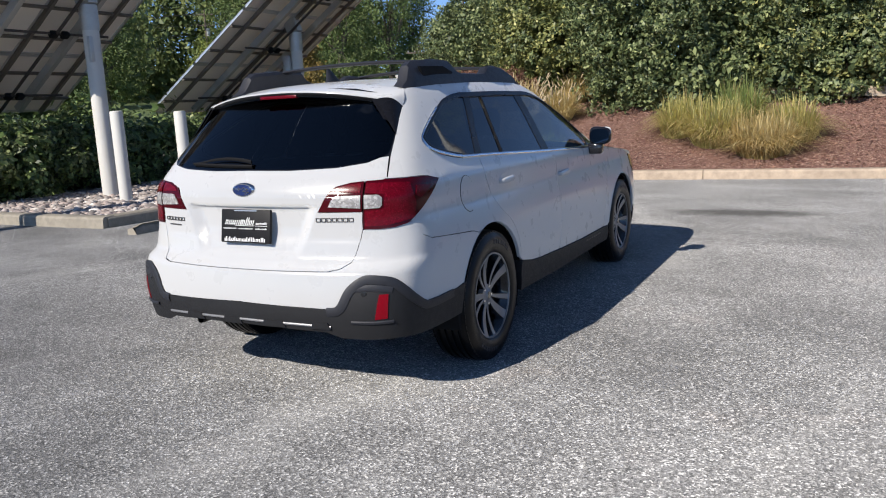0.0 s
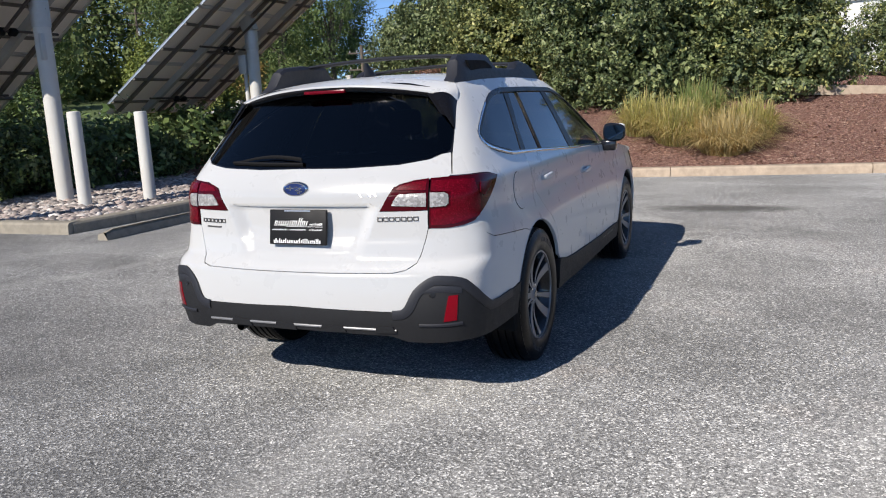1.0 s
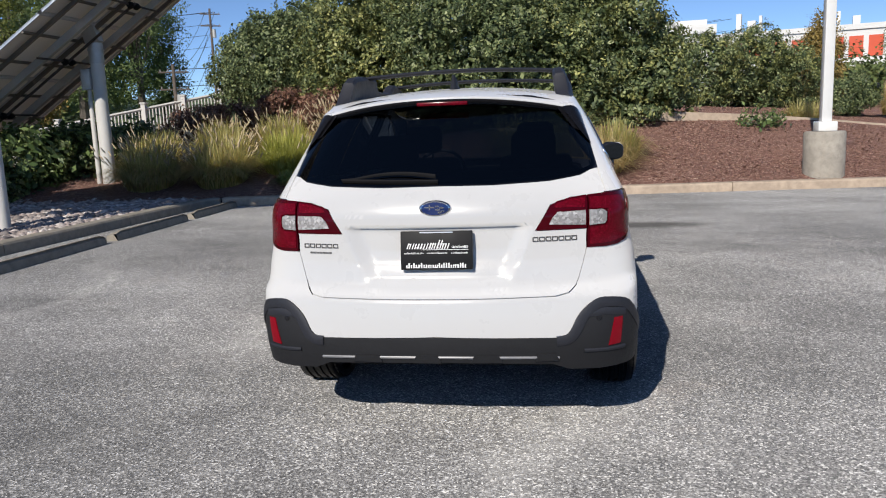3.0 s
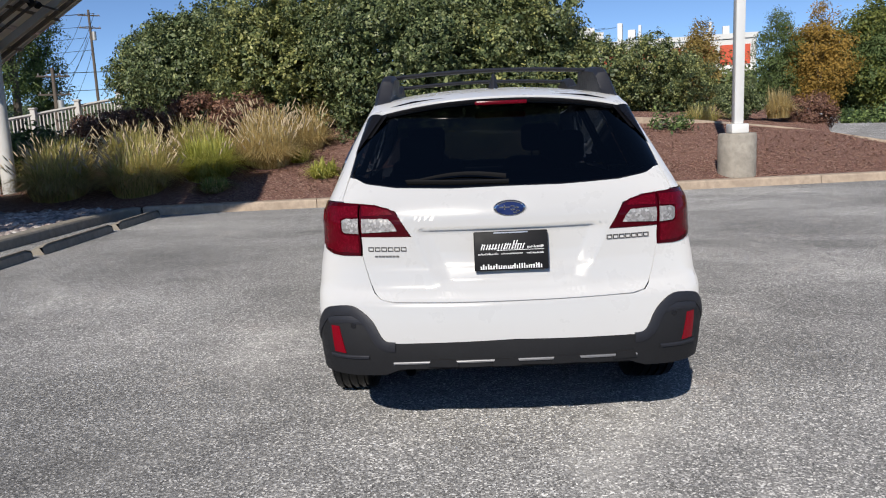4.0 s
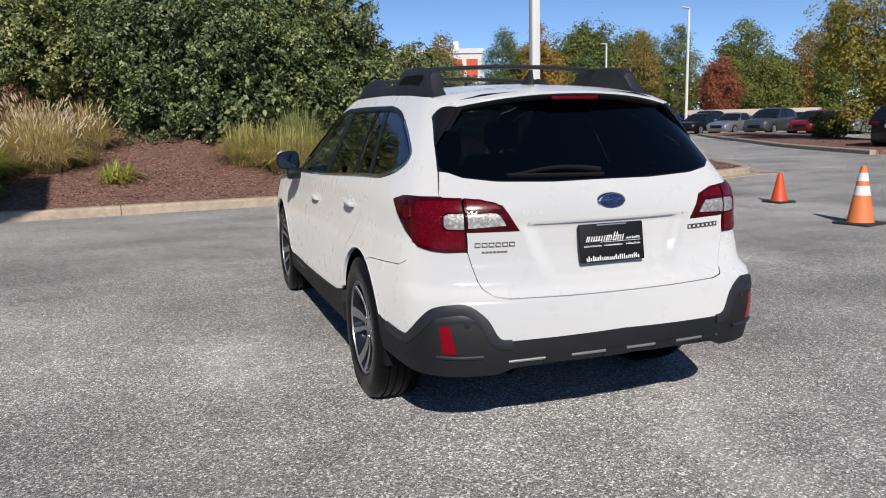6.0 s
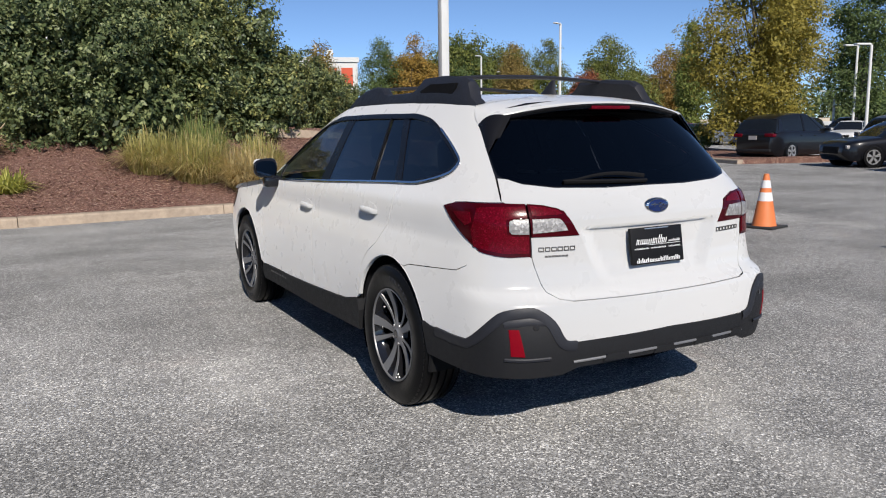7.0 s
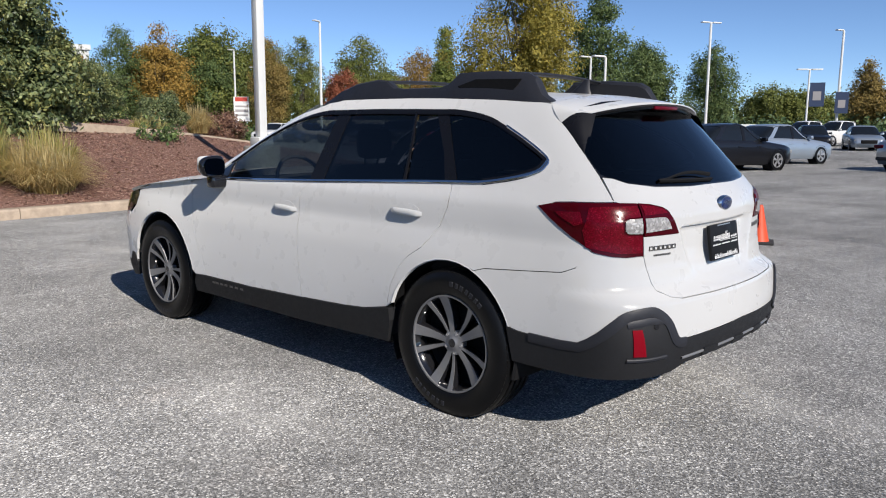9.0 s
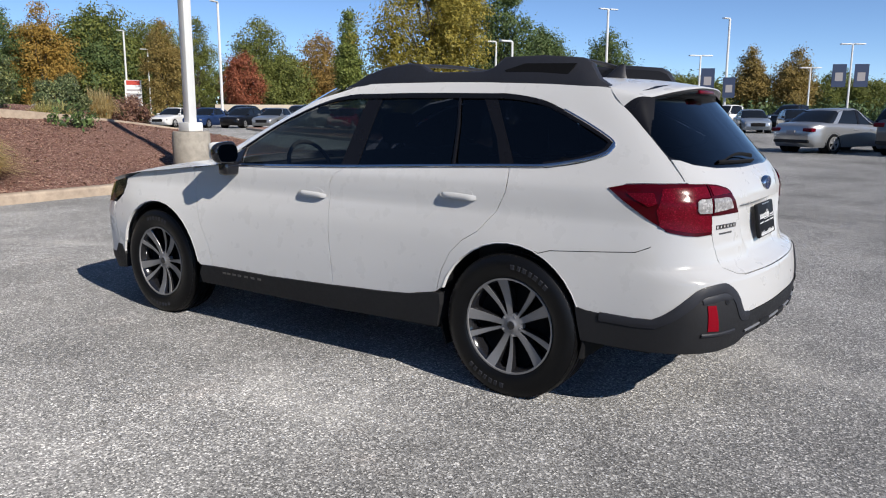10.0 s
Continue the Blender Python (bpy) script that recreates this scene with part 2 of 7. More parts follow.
# ---- mesh helpers ----
def mesh_of(name, verts, faces, material, flat=False):
    me = bpy.data.meshes.new(name)
    me.from_pydata([tuple(float(c) for c in v) for v in verts], [], faces)
    for mat in (material if isinstance(material, (list, tuple)) else [material]):
        me.materials.append(mat)
    if not flat:
        me.polygons.foreach_set("use_smooth", [True] * len(me.polygons))
    me.update()
    return me


def put_mesh(name, me, parent=None, label="", at=None):
    ob = new(name, me)
    if parent is not None:
        ob.parent = parent
    if at is not None:
        ob.matrix_local = at
    if label:
        ob["label"] = label
    return ob


def part(name, bm, material, parent=None, label="", smooth_angle=35, at=None):
    """One bmesh as one mesh object, under a thing or a part."""
    me = bpy.data.meshes.new(name)
    for f in bm.faces:
        f.smooth = True
    lim = radians(smooth_angle)
    for e in bm.edges:
        if len(e.link_faces) == 2 and e.calc_face_angle(0) > lim:
            e.smooth = False
    bm.to_mesh(me)
    bm.free()
    for mat in (material if isinstance(material, (list, tuple)) else [material]):
        me.materials.append(mat)
    return put_mesh(name, me, parent, label, at)


def box(bm, x0, x1, y0, y1, z0, z1, bevel=0.0, segments=2, m=None):
    made = bmesh.ops.create_cube(bm, size=1.0)["verts"]
    bmesh.ops.transform(bm, matrix=Matrix.LocRotScale(((x0 + x1) / 2, (y0 + y1) / 2, (z0 + z1) / 2), None, (x1 - x0, y1 - y0, z1 - z0)), verts=made)
    if bevel:
        edges = list({e for v in made for e in v.link_edges})
        made = [v for v in bmesh.ops.bevel(bm, geom=edges, offset=bevel, segments=segments, affect="EDGES", profile=0.5)["verts"]]
        made = list({v for v in made})
    if m is not None:
        bmesh.ops.transform(bm, matrix=m, verts=list(made))
    return bm


def tube(bm, a, b, r0, r1=None, sides=10, caps=True):
    a, b = Vector(a), Vector(b)
    d = b - a
    turn = d.to_track_quat("Z", "Y").to_matrix().to_4x4()
    bmesh.ops.create_cone(bm, cap_ends=caps, segments=sides, radius1=r0, radius2=r0 if r1 is None else r1, depth=d.length,
                          matrix=Matrix.Translation((a + b) / 2) @ turn)
    return bm


def lathe(profile, sides=32, axis="Z", close=False):
    """A bmesh from (radius, height) pairs turned about an axis."""
    bm = bmesh.new()
    rings = []
    for r, h in profile:
        ring = []
        for i in range(sides):
            a = 2 * math.pi * i / sides
            p = (r * math.cos(a), r * math.sin(a), h)
            ring.append(bm.verts.new(p if axis == "Z" else (h, p[0], p[1])))
        rings.append(ring)
    pairs = list(zip(rings, rings[1:])) + ([(rings[-1], rings[0])] if close else [])
    for p, q in pairs:
        for i in range(sides):
            bm.faces.new((p[i], p[(i + 1) % sides], q[(i + 1) % sides], q[i]))
    bmesh.ops.recalc_face_normals(bm, faces=bm.faces)
    return bm


def grid_mesh(name, xs, ys, height, material):
    verts = [(x, y, height(x, y)) for y in ys for x in xs]
    n = len(xs)
    faces = [(j * n + i, j * n + i + 1, (j + 1) * n + i + 1, (j + 1) * n + i) for j in range(len(ys) - 1) for i in range(n - 1)]
    return mesh_of(name, verts, faces, material)

# ---- the car's outer surface: a loop seen from above, pushed about at each height ----
def catmull(points, per=24):
    pts = np.array(points, float)
    ext = np.vstack([2 * pts[0] - pts[1], pts, 2 * pts[-1] - pts[-2]])
    out = []
    for i in range(len(pts) - 1):
        a, b, c, d = ext[i:i + 4]
        t = np.linspace(0, 1, per, endpoint=False)[:, None]
        out.append(0.5 * (2 * b + (c - a) * t + (2 * a - 5 * b + 4 * c - d) * t ** 2 + (3 * b - a - 3 * c + d) * t ** 3))
    return np.vstack([*out, pts[-1:]])


def smooth(a, b, v):
    t = np.clip((np.asarray(v, float) - a) / (b - a), 0, 1)
    return t * t * (3 - 2 * t)


class Profile:
    """A smooth curve through a few (z, value) knots."""
    def __init__(self, knots):
        self.c = catmull(knots)

    def __call__(self, z):
        return np.interp(z, self.c[:, 0], self.c[:, 1])


REAR = [(0, -0.94), (0.15, -0.936), (0.3, -0.922), (0.5, -0.888), (0.65, -0.842), (0.748, -0.772), (0.802, -0.66), (0.822, -0.45), (0.83, -0.2), (0.84, 0.25), (0.847, 0.9), (0.849, 1.5)]
PLANS = {
    "body": catmull(REAR + [(0.85, 2.1), (0.853, 2.745), (0.84, 3.12), (0.785, 3.40), (0.60, 3.58), (0.3, 3.68), (0, 3.70)]),
    "cabin": catmull(REAR + [(0.848, 1.8), (0.84, 2.05), (0.79, 2.25), (0.62, 2.40), (0.3, 2.49), (0, 2.52)]),
}
LENGTHS = {k: np.concatenate([[0], np.cumsum(np.linalg.norm(np.diff(p, axis=0), axis=1))]) for k, p in PLANS.items()}
WIDE = Profile([(0.1, -0.06), (0.2, -0.01), (0.3, 0.015), (0.45, 0.028), (0.6, 0.033), (0.75, 0.027), (0.85, 0.01), (0.9, 0), (0.98, -0.004), (1.04, -0.014), (1.1, -0.042), (1.3, -0.135), (1.45, -0.215), (1.55, -0.285), (1.62, -0.34)])
BACK_LOW = Profile([(0.1, 0.05), (0.2, 0.0), (0.3, -0.06), (0.42, -0.095), (0.52, -0.105), (0.62, -0.095), (0.665, -0.085), (0.69, -0.05), (0.71, -0.02), (0.78, -0.005), (0.9, 0), (1.7, 0)])
BACK_HIGH = Profile([(0.1, 0), (0.9, 0), (1.0, 0.005), (1.06, 0.03), (1.12, 0.075), (1.3, 0.235), (1.45, 0.37), (1.55, 0.45), (1.62, 0.5)])


def surface(u, z, kind="body"):
    """The point of the half body (x >= 0) at the arc length u from the middle of the tail, at about the height z."""
    u, z = np.broadcast_arrays(np.asarray(u, float), np.asarray(z, float))
    plan, length = PLANS[kind], LENGTHS[kind]
    x = np.interp(u, length, plan[:, 0])
    y = np.interp(u, length, plan[:, 1])
    side = smooth(0.0, 0.8, x)
    low = np.clip(1 - np.abs(z - 0.5) / 0.5, 0, 1)
    flare = 0.028 * (np.exp(-(y / 0.42) ** 2) + np.exp(-((y - 2.745) / 0.42) ** 2)) * smooth(0, 1, low)
    w = x + WIDE(z) * side * x / 0.85 + flare * side
    v = y + BACK_LOW(z) * smooth(-0.35, -0.8, y) + BACK_HIGH(z) * np.clip((1.1 - y) / 2.04, 0, 1)
    if kind == "cabin":
        v = v - 2.05 * np.clip(z - 1.05, 0, 1) * smooth(0.8, 2.35, y)
    else:
        v = v - 0.09 * smooth(0.6, 0.95, z) * smooth(2.9, 3.6, y) - 0.05 * smooth(0.35, 0.2, z) * smooth(3.0, 3.6, y)
        lip = 0.235 + 0.40 * np.clip(z - 0.72, 0, 0.3)
        v = v + 0.040 * (1 - smooth(0.0, 0.09, w - lip)) * (0.45 * smooth(0.715, 0.745, z) + 0.55 * smooth(0.735, 0.86, z)) * (1 - smooth(0.945, 0.962, z)) * smooth(0, -0.3, y)
    return np.stack([w, v, z], -1)


def on_rear(x, z, kind="body"):
    us = np.linspace(0, 1.15, 400)
    return float(np.interp(abs(x), surface(us, z, kind)[:, 0], us))


def on_side(y, z, kind="body"):
    us = np.linspace(0.75, LENGTHS[kind][-1] - 0.5, 900)
    return float(np.interp(y, surface(us, z, kind)[:, 1], us))

# ---- the ground ----
edge = [-400, -120, -40, -15, -6, 0, 6, 15, 40, 120, 400]
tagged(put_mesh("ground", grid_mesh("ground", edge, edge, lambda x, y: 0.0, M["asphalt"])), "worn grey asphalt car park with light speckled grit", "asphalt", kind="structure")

KERB_X = [-5.6, -4.9, -1.5, 0.3, 3.0, 5.4, 8.0, 9.4, 10.5, 11.2, 11.55]
KERB_Y = [9.33, 9.32, 9.50, 9.60, 9.76, 9.90, 10.06, 10.25, 10.62, 11.10, 11.75]


def hill(x, y):
    """The height of the planted bank behind the kerb."""
    yk = np.interp(x, KERB_X, KERB_Y)
    slope = np.interp(x, [-12, -6, 0, 5, 9.5, 11.5, 14], [0.10, 0.22, 0.24, 0.215, 0.125, 0.03, 0.0])
    run = np.clip(y - yk - 0.2, 0, 60)
    z = 0.13 + slope * np.where(run < 5.5, run, 5.5 + (run - 5.5) * 0.35)
    return z + 0.03 * np.sin(1.7 * x + 0.6 * y) * np.cos(1.1 * y - 0.7 * x) * np.clip(run, 0, 1)


def ribbon(name, path, profile, material, parent=None, label=""):
    """A profile of (across, up) carried along a path of (x, y, z); across points to the left of the way."""
    pts = np.array(path, float)
    d = np.gradient(pts[:, :2], axis=0)
    d /= np.linalg.norm(d, axis=1, keepdims=True)
    off = np.stack([-d[:, 1], d[:, 0]], -1)
    n, k = len(pts), len(profile)
    verts = [(p[0] + o[0] * a, p[1] + o[1] * a, p[2] + h) for p, o in zip(pts, off) for a, h in profile]
    faces = [(i * k + j, i * k + j + 1, (i + 1) * k + j + 1, (i + 1) * k + j) for i in range(n - 1) for j in range(k - 1)]
    faces += [tuple(range(k))[::-1], tuple((n - 1) * k + j for j in range(k))]
    bm = bmesh.new()
    bm.from_mesh(mesh_of("tmp", verts, faces, material))
    bmesh.ops.recalc_face_normals(bm, faces=bm.faces)
    return part(name, bm, material, parent, label, 30)


KERB_FACE = [(0.0, -0.05), (0.012, 0.12), (0.03, 0.145), (0.05, 0.152), (0.20, 0.155), (0.22, 0.145), (0.22, -0.05)]


def cut_path(path, gap_every, gap=0.012):
    """Pieces of a path, each gap_every long, with a joint between them."""
    pts = np.array(path, float)
    s = np.concatenate([[0], np.cumsum(np.linalg.norm(np.diff(pts[:, :2], axis=0), axis=1))])
    pieces = []
    a = 0.0
    while a < s[-1] - 0.2:
        b = min(a + gap_every, s[-1])
        t = np.linspace(a + gap / 2, b - gap / 2, 9)
        pieces.append(np.stack([np.interp(t, s, pts[:, i]) for i in range(3)], -1))
        a = b
    return pieces


near_kerb = [(x, y, 0.0) for x, y in catmull(list(zip(KERB_X, KERB_Y)), 8)]
kerb = tagged(new("kerb"), "tan concrete kerb with joints along the planted bank", "kerb", kind="structure")
for piece in cut_path(near_kerb, 3.05):
    ribbon("kerb_stone", piece, KERB_FACE, M["kerb"], kerb)
far_kerb = [(11.55, 11.75, 0.0), (11.75, 12.6, 0.0), (11.6, 13.5, 0.06), (11.0, 14.5, 0.24), (9.6, 15.3, 0.55), (8.0, 15.55, 0.80), (5.0, 15.15, 1.12), (2.0, 14.6, 1.30), (-1.0, 14.2, 1.35)]
far_kerb = [tuple(p) for p in catmull(far_kerb, 8)]
kerb2 = tagged(new("kerb"), "tan concrete kerb at the back of the planted bank", "kerb", kind="structure")
for piece in cut_path(far_kerb, 3.05):
    ribbon("kerb_stone", piece, KERB_FACE, M["kerb"], kerb2)
# concrete apron round the nose
apron = [(x, y, 0.0) for x, y in catmull([(8.6, 9.82), (9.7, 10.0), (10.8, 10.4), (11.6, 10.47), (12.05, 11.75), (12.2, 12.7)], 6)]
tagged(ribbon("gutter_apron", apron, [(-0.02, -0.02), (0.0, 0.012), (0.55, 0.02), (0.57, -0.02)], M["kerb"]), "pale concrete gutter apron round the kerb nose", "apron", kind="structure")

# the bank of mulch, as one sheet that ends under the kerbs
xs = np.linspace(-14.0, 11.45, 90)
rows = []
for t in np.linspace(0, 1, 70):
    row = []
    for x in xs:
        y0 = float(np.interp(x, KERB_X, KERB_Y)) + 0.20
        y1 = float(np.interp(x, [-14, -3, -1.0, 2.0, 5.0, 8.0, 9.6, 11.0, 11.45], [26, 22, 14.15, 14.55, 15.1, 15.5, 15.25, 14.4, 13.6])) if x > -1 else 24.0
        y = y0 + (max(y1, y0 + 0.1) - y0) * t
        lump = 0.018 * noise.noise((x * 3.1, y * 3.1, 0)) + 0.008 * noise.noise((x * 9, y * 9, 4))
        row.append((x, y, float(hill(x, y)) + lump))
    rows.append(row)
n = len(xs)
verts = [p for r in rows for p in r]
faces = [(j * n + i, j * n + i + 1, (j + 1) * n + i + 1, (j + 1) * n + i) for j in range(69) for i in range(n - 1)]
tagged(put_mesh("mulch_bank", mesh_of("mulch_bank", verts, faces, M["mulch"])), "sloping bank of red-brown shredded bark mulch", "mulch", kind="structure")
# the drive that climbs behind the bank, and the strip of planting beyond it
drive_line = [(14.0, 15.2, -0.02), (12.0, 16.2, 0.10), (9.6, 17.2, 0.50), (8.0, 17.5, 0.80), (5.0, 17.2, 1.12), (2.0, 16.7, 1.32), (-2.0, 16.2, 1.40)]
drive_line = [tuple(p) for p in catmull(drive_line, 6)]
tagged(ribbon("drive", drive_line, [(-2.1, 0.02), (-2.0, 0.03), (2.0, 0.03), (2.1, 0.02)], M["concrete"]), "pale concrete drive climbing behind the bank", "drive", kind="structure")
tagged(ribbon("planting_strip", [(x + 1.0, y + 4.2, z + 0.02) for x, y, z in drive_line if x < 11.6], [(-14.0, -3.0), (-13.9, 0.95), (-5.0, 0.45), (-0.5, 0.20), (1.95, 0.03), (2.0, -0.3)], M["mulch"]), "strip of brown mulch beyond the drive", "mulch", kind="structure")

# the gravel bed behind its own kerb, and the wheel stops
side_kerb = [(-5.62, 9.36, 0.0), (-5.85, 8.6, 0.0), (-5.98, 6.0, 0.0), (-6.08, 4.0, 0.0), (-6.14, 3.22, 0.0)]
corner_kerb = [(-6.16, 3.14, 0.0), (-7.2, 3.12, 0.0), (-8.6, 3.14, 0.0), (-12.0, 3.2, 0.0), (-20.0, 3.3, 0.0)]
kerb3 = tagged(new("kerb"), "weathered concrete kerb round the gravel bed", "kerb", kind="structure")
for line in (side_kerb, corner_kerb):
    dense = [tuple(p) for p in catmull(line, 6)]
    for piece in cut_path([(p[0], p[1], 0.0) for p in dense], 2.6):
        ribbon("kerb_stone", piece, [(a * (-1 if line is side_kerb else -1), h) for a, h in KERB_FACE], M["stop"], kerb3)
tagged(put_mesh("gravel_bed", grid_mesh("gravel_bed", np.linspace(-20, -6.18, 40), np.linspace(3.30, 12.5, 40), lambda x, y: 0.07 + 0.03 * noise.noise((x * 1.3, y * 1.3, 0)) + max(0, y - 9.5) * 0.06 + max(0, -9.5 - x) * 0.03, M["gravel"])), "gravel bed under river stones beside the kerb", "gravel bed", kind="structure")


def pebble_mesh(name, count, x0, x1, y0, y1, size, seed, material):
    rng = np.random.default_rng(seed)
    bm = bmesh.new()
    bmesh.ops.create_icosphere(bm, subdivisions=1, radius=1)
    base = np.array([v.co for v in bm.verts])
    tri = np.array([[v.index for v in f.verts] for f in bm.faces])
    bm.free()
    vs, fs = [], []
    for k in range(count):
        x, y = rng.uniform(x0, x1), rng.uniform(y0, y1)
        r = size * rng.uniform(0.5, 1.5)
        p = base * (1 + 0.24 * rng.standard_normal((len(base), 1))) * np.array([r * rng.uniform(0.8, 1.5), r, r * rng.uniform(0.45, 0.7)])
        a = rng.uniform(0, 6.3)
        c, s = math.cos(a), math.sin(a)
        p = p @ np.array([[c, s, 0], [-s, c, 0], [0, 0, 1]])
        zz = 0.09 + max(0, y - 9.5) * 0.06 + max(0, -9.5 - x) * 0.03
        vs.append(p + np.array([x, y, zz + r * 0.2]))
        fs.append(tri + k * len(base))
    return mesh_of(name, np.vstack(vs), [tuple(f) for f in np.vstack(fs)], material)


tagged(put_mesh("river_stones", pebble_mesh("river_stones", 7000, -10.2, -6.25, 3.4, 11.6, 0.056, 3, M["stone"])), "grey and pink river stones spread over the bed", "stones", kind="stuff")
for y0, y1 in ((2.85, 4.95), (5.2, 7.2), (7.42, 9.1)):
    bm = bmesh.new()
    prof = [(-5.36, 0.0), (-5.355, 0.09), (-5.22, 0.125), (-5.26, 0.125), (-5.22, 0.09), (-5.20, 0.0)]
    ends = []
    for y, q in ((y0, 0.75), (y0 + 0.12, 1.0), ((y0 + y1) / 2, 1.0), (y1 - 0.12, 1.0), (y1, 0.75)):
        ends.append([bm.verts.new((x, y, z * q)) for x, z in prof])
    for p, q in zip(ends, ends[1:]):
        for i in range(5):
            bm.faces.new((p[i], p[i + 1], q[i + 1], q[i]))
    bm.faces.new(ends[0]), bm.faces.new(ends[-1])
    bmesh.ops.recalc_face_normals(bm, faces=bm.faces)
    tagged(part("wheel_stop", bm, M["stop"]), "worn concrete wheel stop lying on the asphalt", "wheel stop", "wheel stops along the kerb")

# ---- the car ----
def skin(u, z, kind):
    """The body's surface with a sign on u: right of the middle of the tail where u > 0, left where u < 0."""
    p = surface(np.abs(u), z, kind).copy()
    p[..., 0] *= np.where(np.asarray(u) < 0, -1.0, 1.0)
    return p


def skin_normal(u, z, kind):
    e = 0.004
    du = skin(u + e, z, kind) - skin(u - e, z, kind)
    dz = skin(u, z + e, kind) - skin(u, z - e, kind)
    n = np.cross(du, dz)
    return n / np.linalg.norm(n, axis=-1, keepdims=True)


def even(points, step=0.03, closed=True):
    """The same line with no piece longer than step."""
    out = []
    pts = list(points) + ([points[0]] if closed else [])
    for (a, b), (c, d) in zip(pts, pts[1:]):
        n = max(1, int(math.hypot(c - a, d - b) / step))
        out += [(a + (c - a) * i / n, b + (d - b) * i / n) for i in range(n)]
    return out if closed else out + [pts[-1]]


def curve(points, closed=False, per=6):
    """A smooth line through the points."""
    if closed:
        k = len(points)
        c = catmull(points[-2:] + points + points[:3], per)
        return [tuple(p) for p in c[2 * per:(2 + k) * per]]
    return [tuple(p) for p in catmull(points, per)]


def shell(name, outline, material, parent, kind="body", lift=0.0, rim=0.014, step=0.035, label=""):
    """A panel: an outline in (u, z) laid on the body's surface, with a turned-in rim."""
    area = sum(a * d - c * b for (a, b), (c, d) in zip(outline, outline[1:] + outline[:1]))
    pts = even(outline if area > 0 else outline[::-1], step)
    bm = bmesh.new()
    vs = [bm.verts.new((a, b, 0)) for a, b in pts]
    face = bm.faces.new(vs)
    face.normal_update()
    bmesh.ops.triangulate(bm, faces=[face])
    us, zs = [p[0] for p in pts], [p[1] for p in pts]
    for axis, lo, hi in ((0, min(us), max(us)), (1, min(zs), max(zs))):
        for k in range(math.ceil(lo / step), math.floor(hi / step) + 1):
            co, no = [0, 0, 0], [0, 0, 0]
            co[axis], no[axis] = k * step, 1
            bmesh.ops.bisect_plane(bm, geom=bm.verts[:] + bm.edges[:] + bm.faces[:], plane_co=co, plane_no=no, dist=1e-6)
    bmesh.ops.recalc_face_normals(bm, faces=bm.faces)
    bm.normal_update()
    if sum(f.normal.z for f in bm.faces) < 0:
        bmesh.ops.reverse_faces(bm, faces=bm.faces)
    bm.verts.index_update()
    flat = np.array([v.co[:2] for v in bm.verts])
    faces = [tuple(v.index for v in f.verts) for f in bm.faces]
    border = [tuple(l.vert.index for l in (e.link_loops[0], e.link_loops[0].link_loop_next)) for e in bm.edges if len(e.link_faces) == 1]
    bm.free()
    nor = skin_normal(flat[:, 0], flat[:, 1], kind)
    co = skin(flat[:, 0], flat[:, 1], kind) + nor * lift
    verts, normals = [*co], [*nor]
    for a, b in border:
        k = len(verts)
        side = np.cross(co[b] - co[a], nor[a])
        side /= np.linalg.norm(side) + 1e-9
        verts += [co[a], co[b], co[b] - nor[b] * rim, co[a] - nor[a] * rim]
        normals += [side] * 4
        faces.append((k + 1, k, k + 3, k + 2))
    me = mesh_of(name, verts, faces, material)
    me.normals_split_custom_set_from_vertices([tuple(n) for n in normals])
    return put_mesh(name, me, parent, label)


def strip(name, path, material, parent, kind="body", width=0.02, height=0.006, lift=0.0, label="", closed=False):
    """A raised moulding along a line in (u, z)."""
    pts = np.array(even(path, 0.025, closed))
    if closed:
        pts = np.vstack([pts, pts[:1]])
    d = np.gradient(pts, axis=0)
    d /= np.linalg.norm(d, axis=1, keepdims=True) + 1e-9
    off = np.stack([-d[:, 1], d[:, 0]], -1)
    rows = []
    for w, h in ((-0.5, -0.006), (-0.5, height * 0.6), (-0.25, height), (0.25, height), (0.5, height * 0.6), (0.5, -0.006)):
        q = pts + off * w * width
        rows.append(skin(q[:, 0], q[:, 1], kind) + skin_normal(q[:, 0], q[:, 1], kind) * (h + lift))
    n = len(pts)
    verts = np.vstack(rows)
    faces = [(r * n + i, r * n + i + 1, (r + 1) * n + i + 1, (r + 1) * n + i) for r in range(5) for i in range(n - 1)]
    bm = bmesh.new()
    bm.from_mesh(mesh_of("tmp", verts, faces, material))
    bmesh.ops.recalc_face_normals(bm, faces=bm.faces)
    return part(name, bm, material, parent, label)


def R(x, z, kind="body"):
    return (math.copysign(on_rear(x, z, kind), x), z)


def S(y, z, kind="body"):
    return (on_side(y, z, kind), z)


def flip(points):
    return [(-u, z) for u, z in points][::-1]


car = tagged(new("car"), "clean white station wagon with dark grey lower cladding and roof rails", "car")

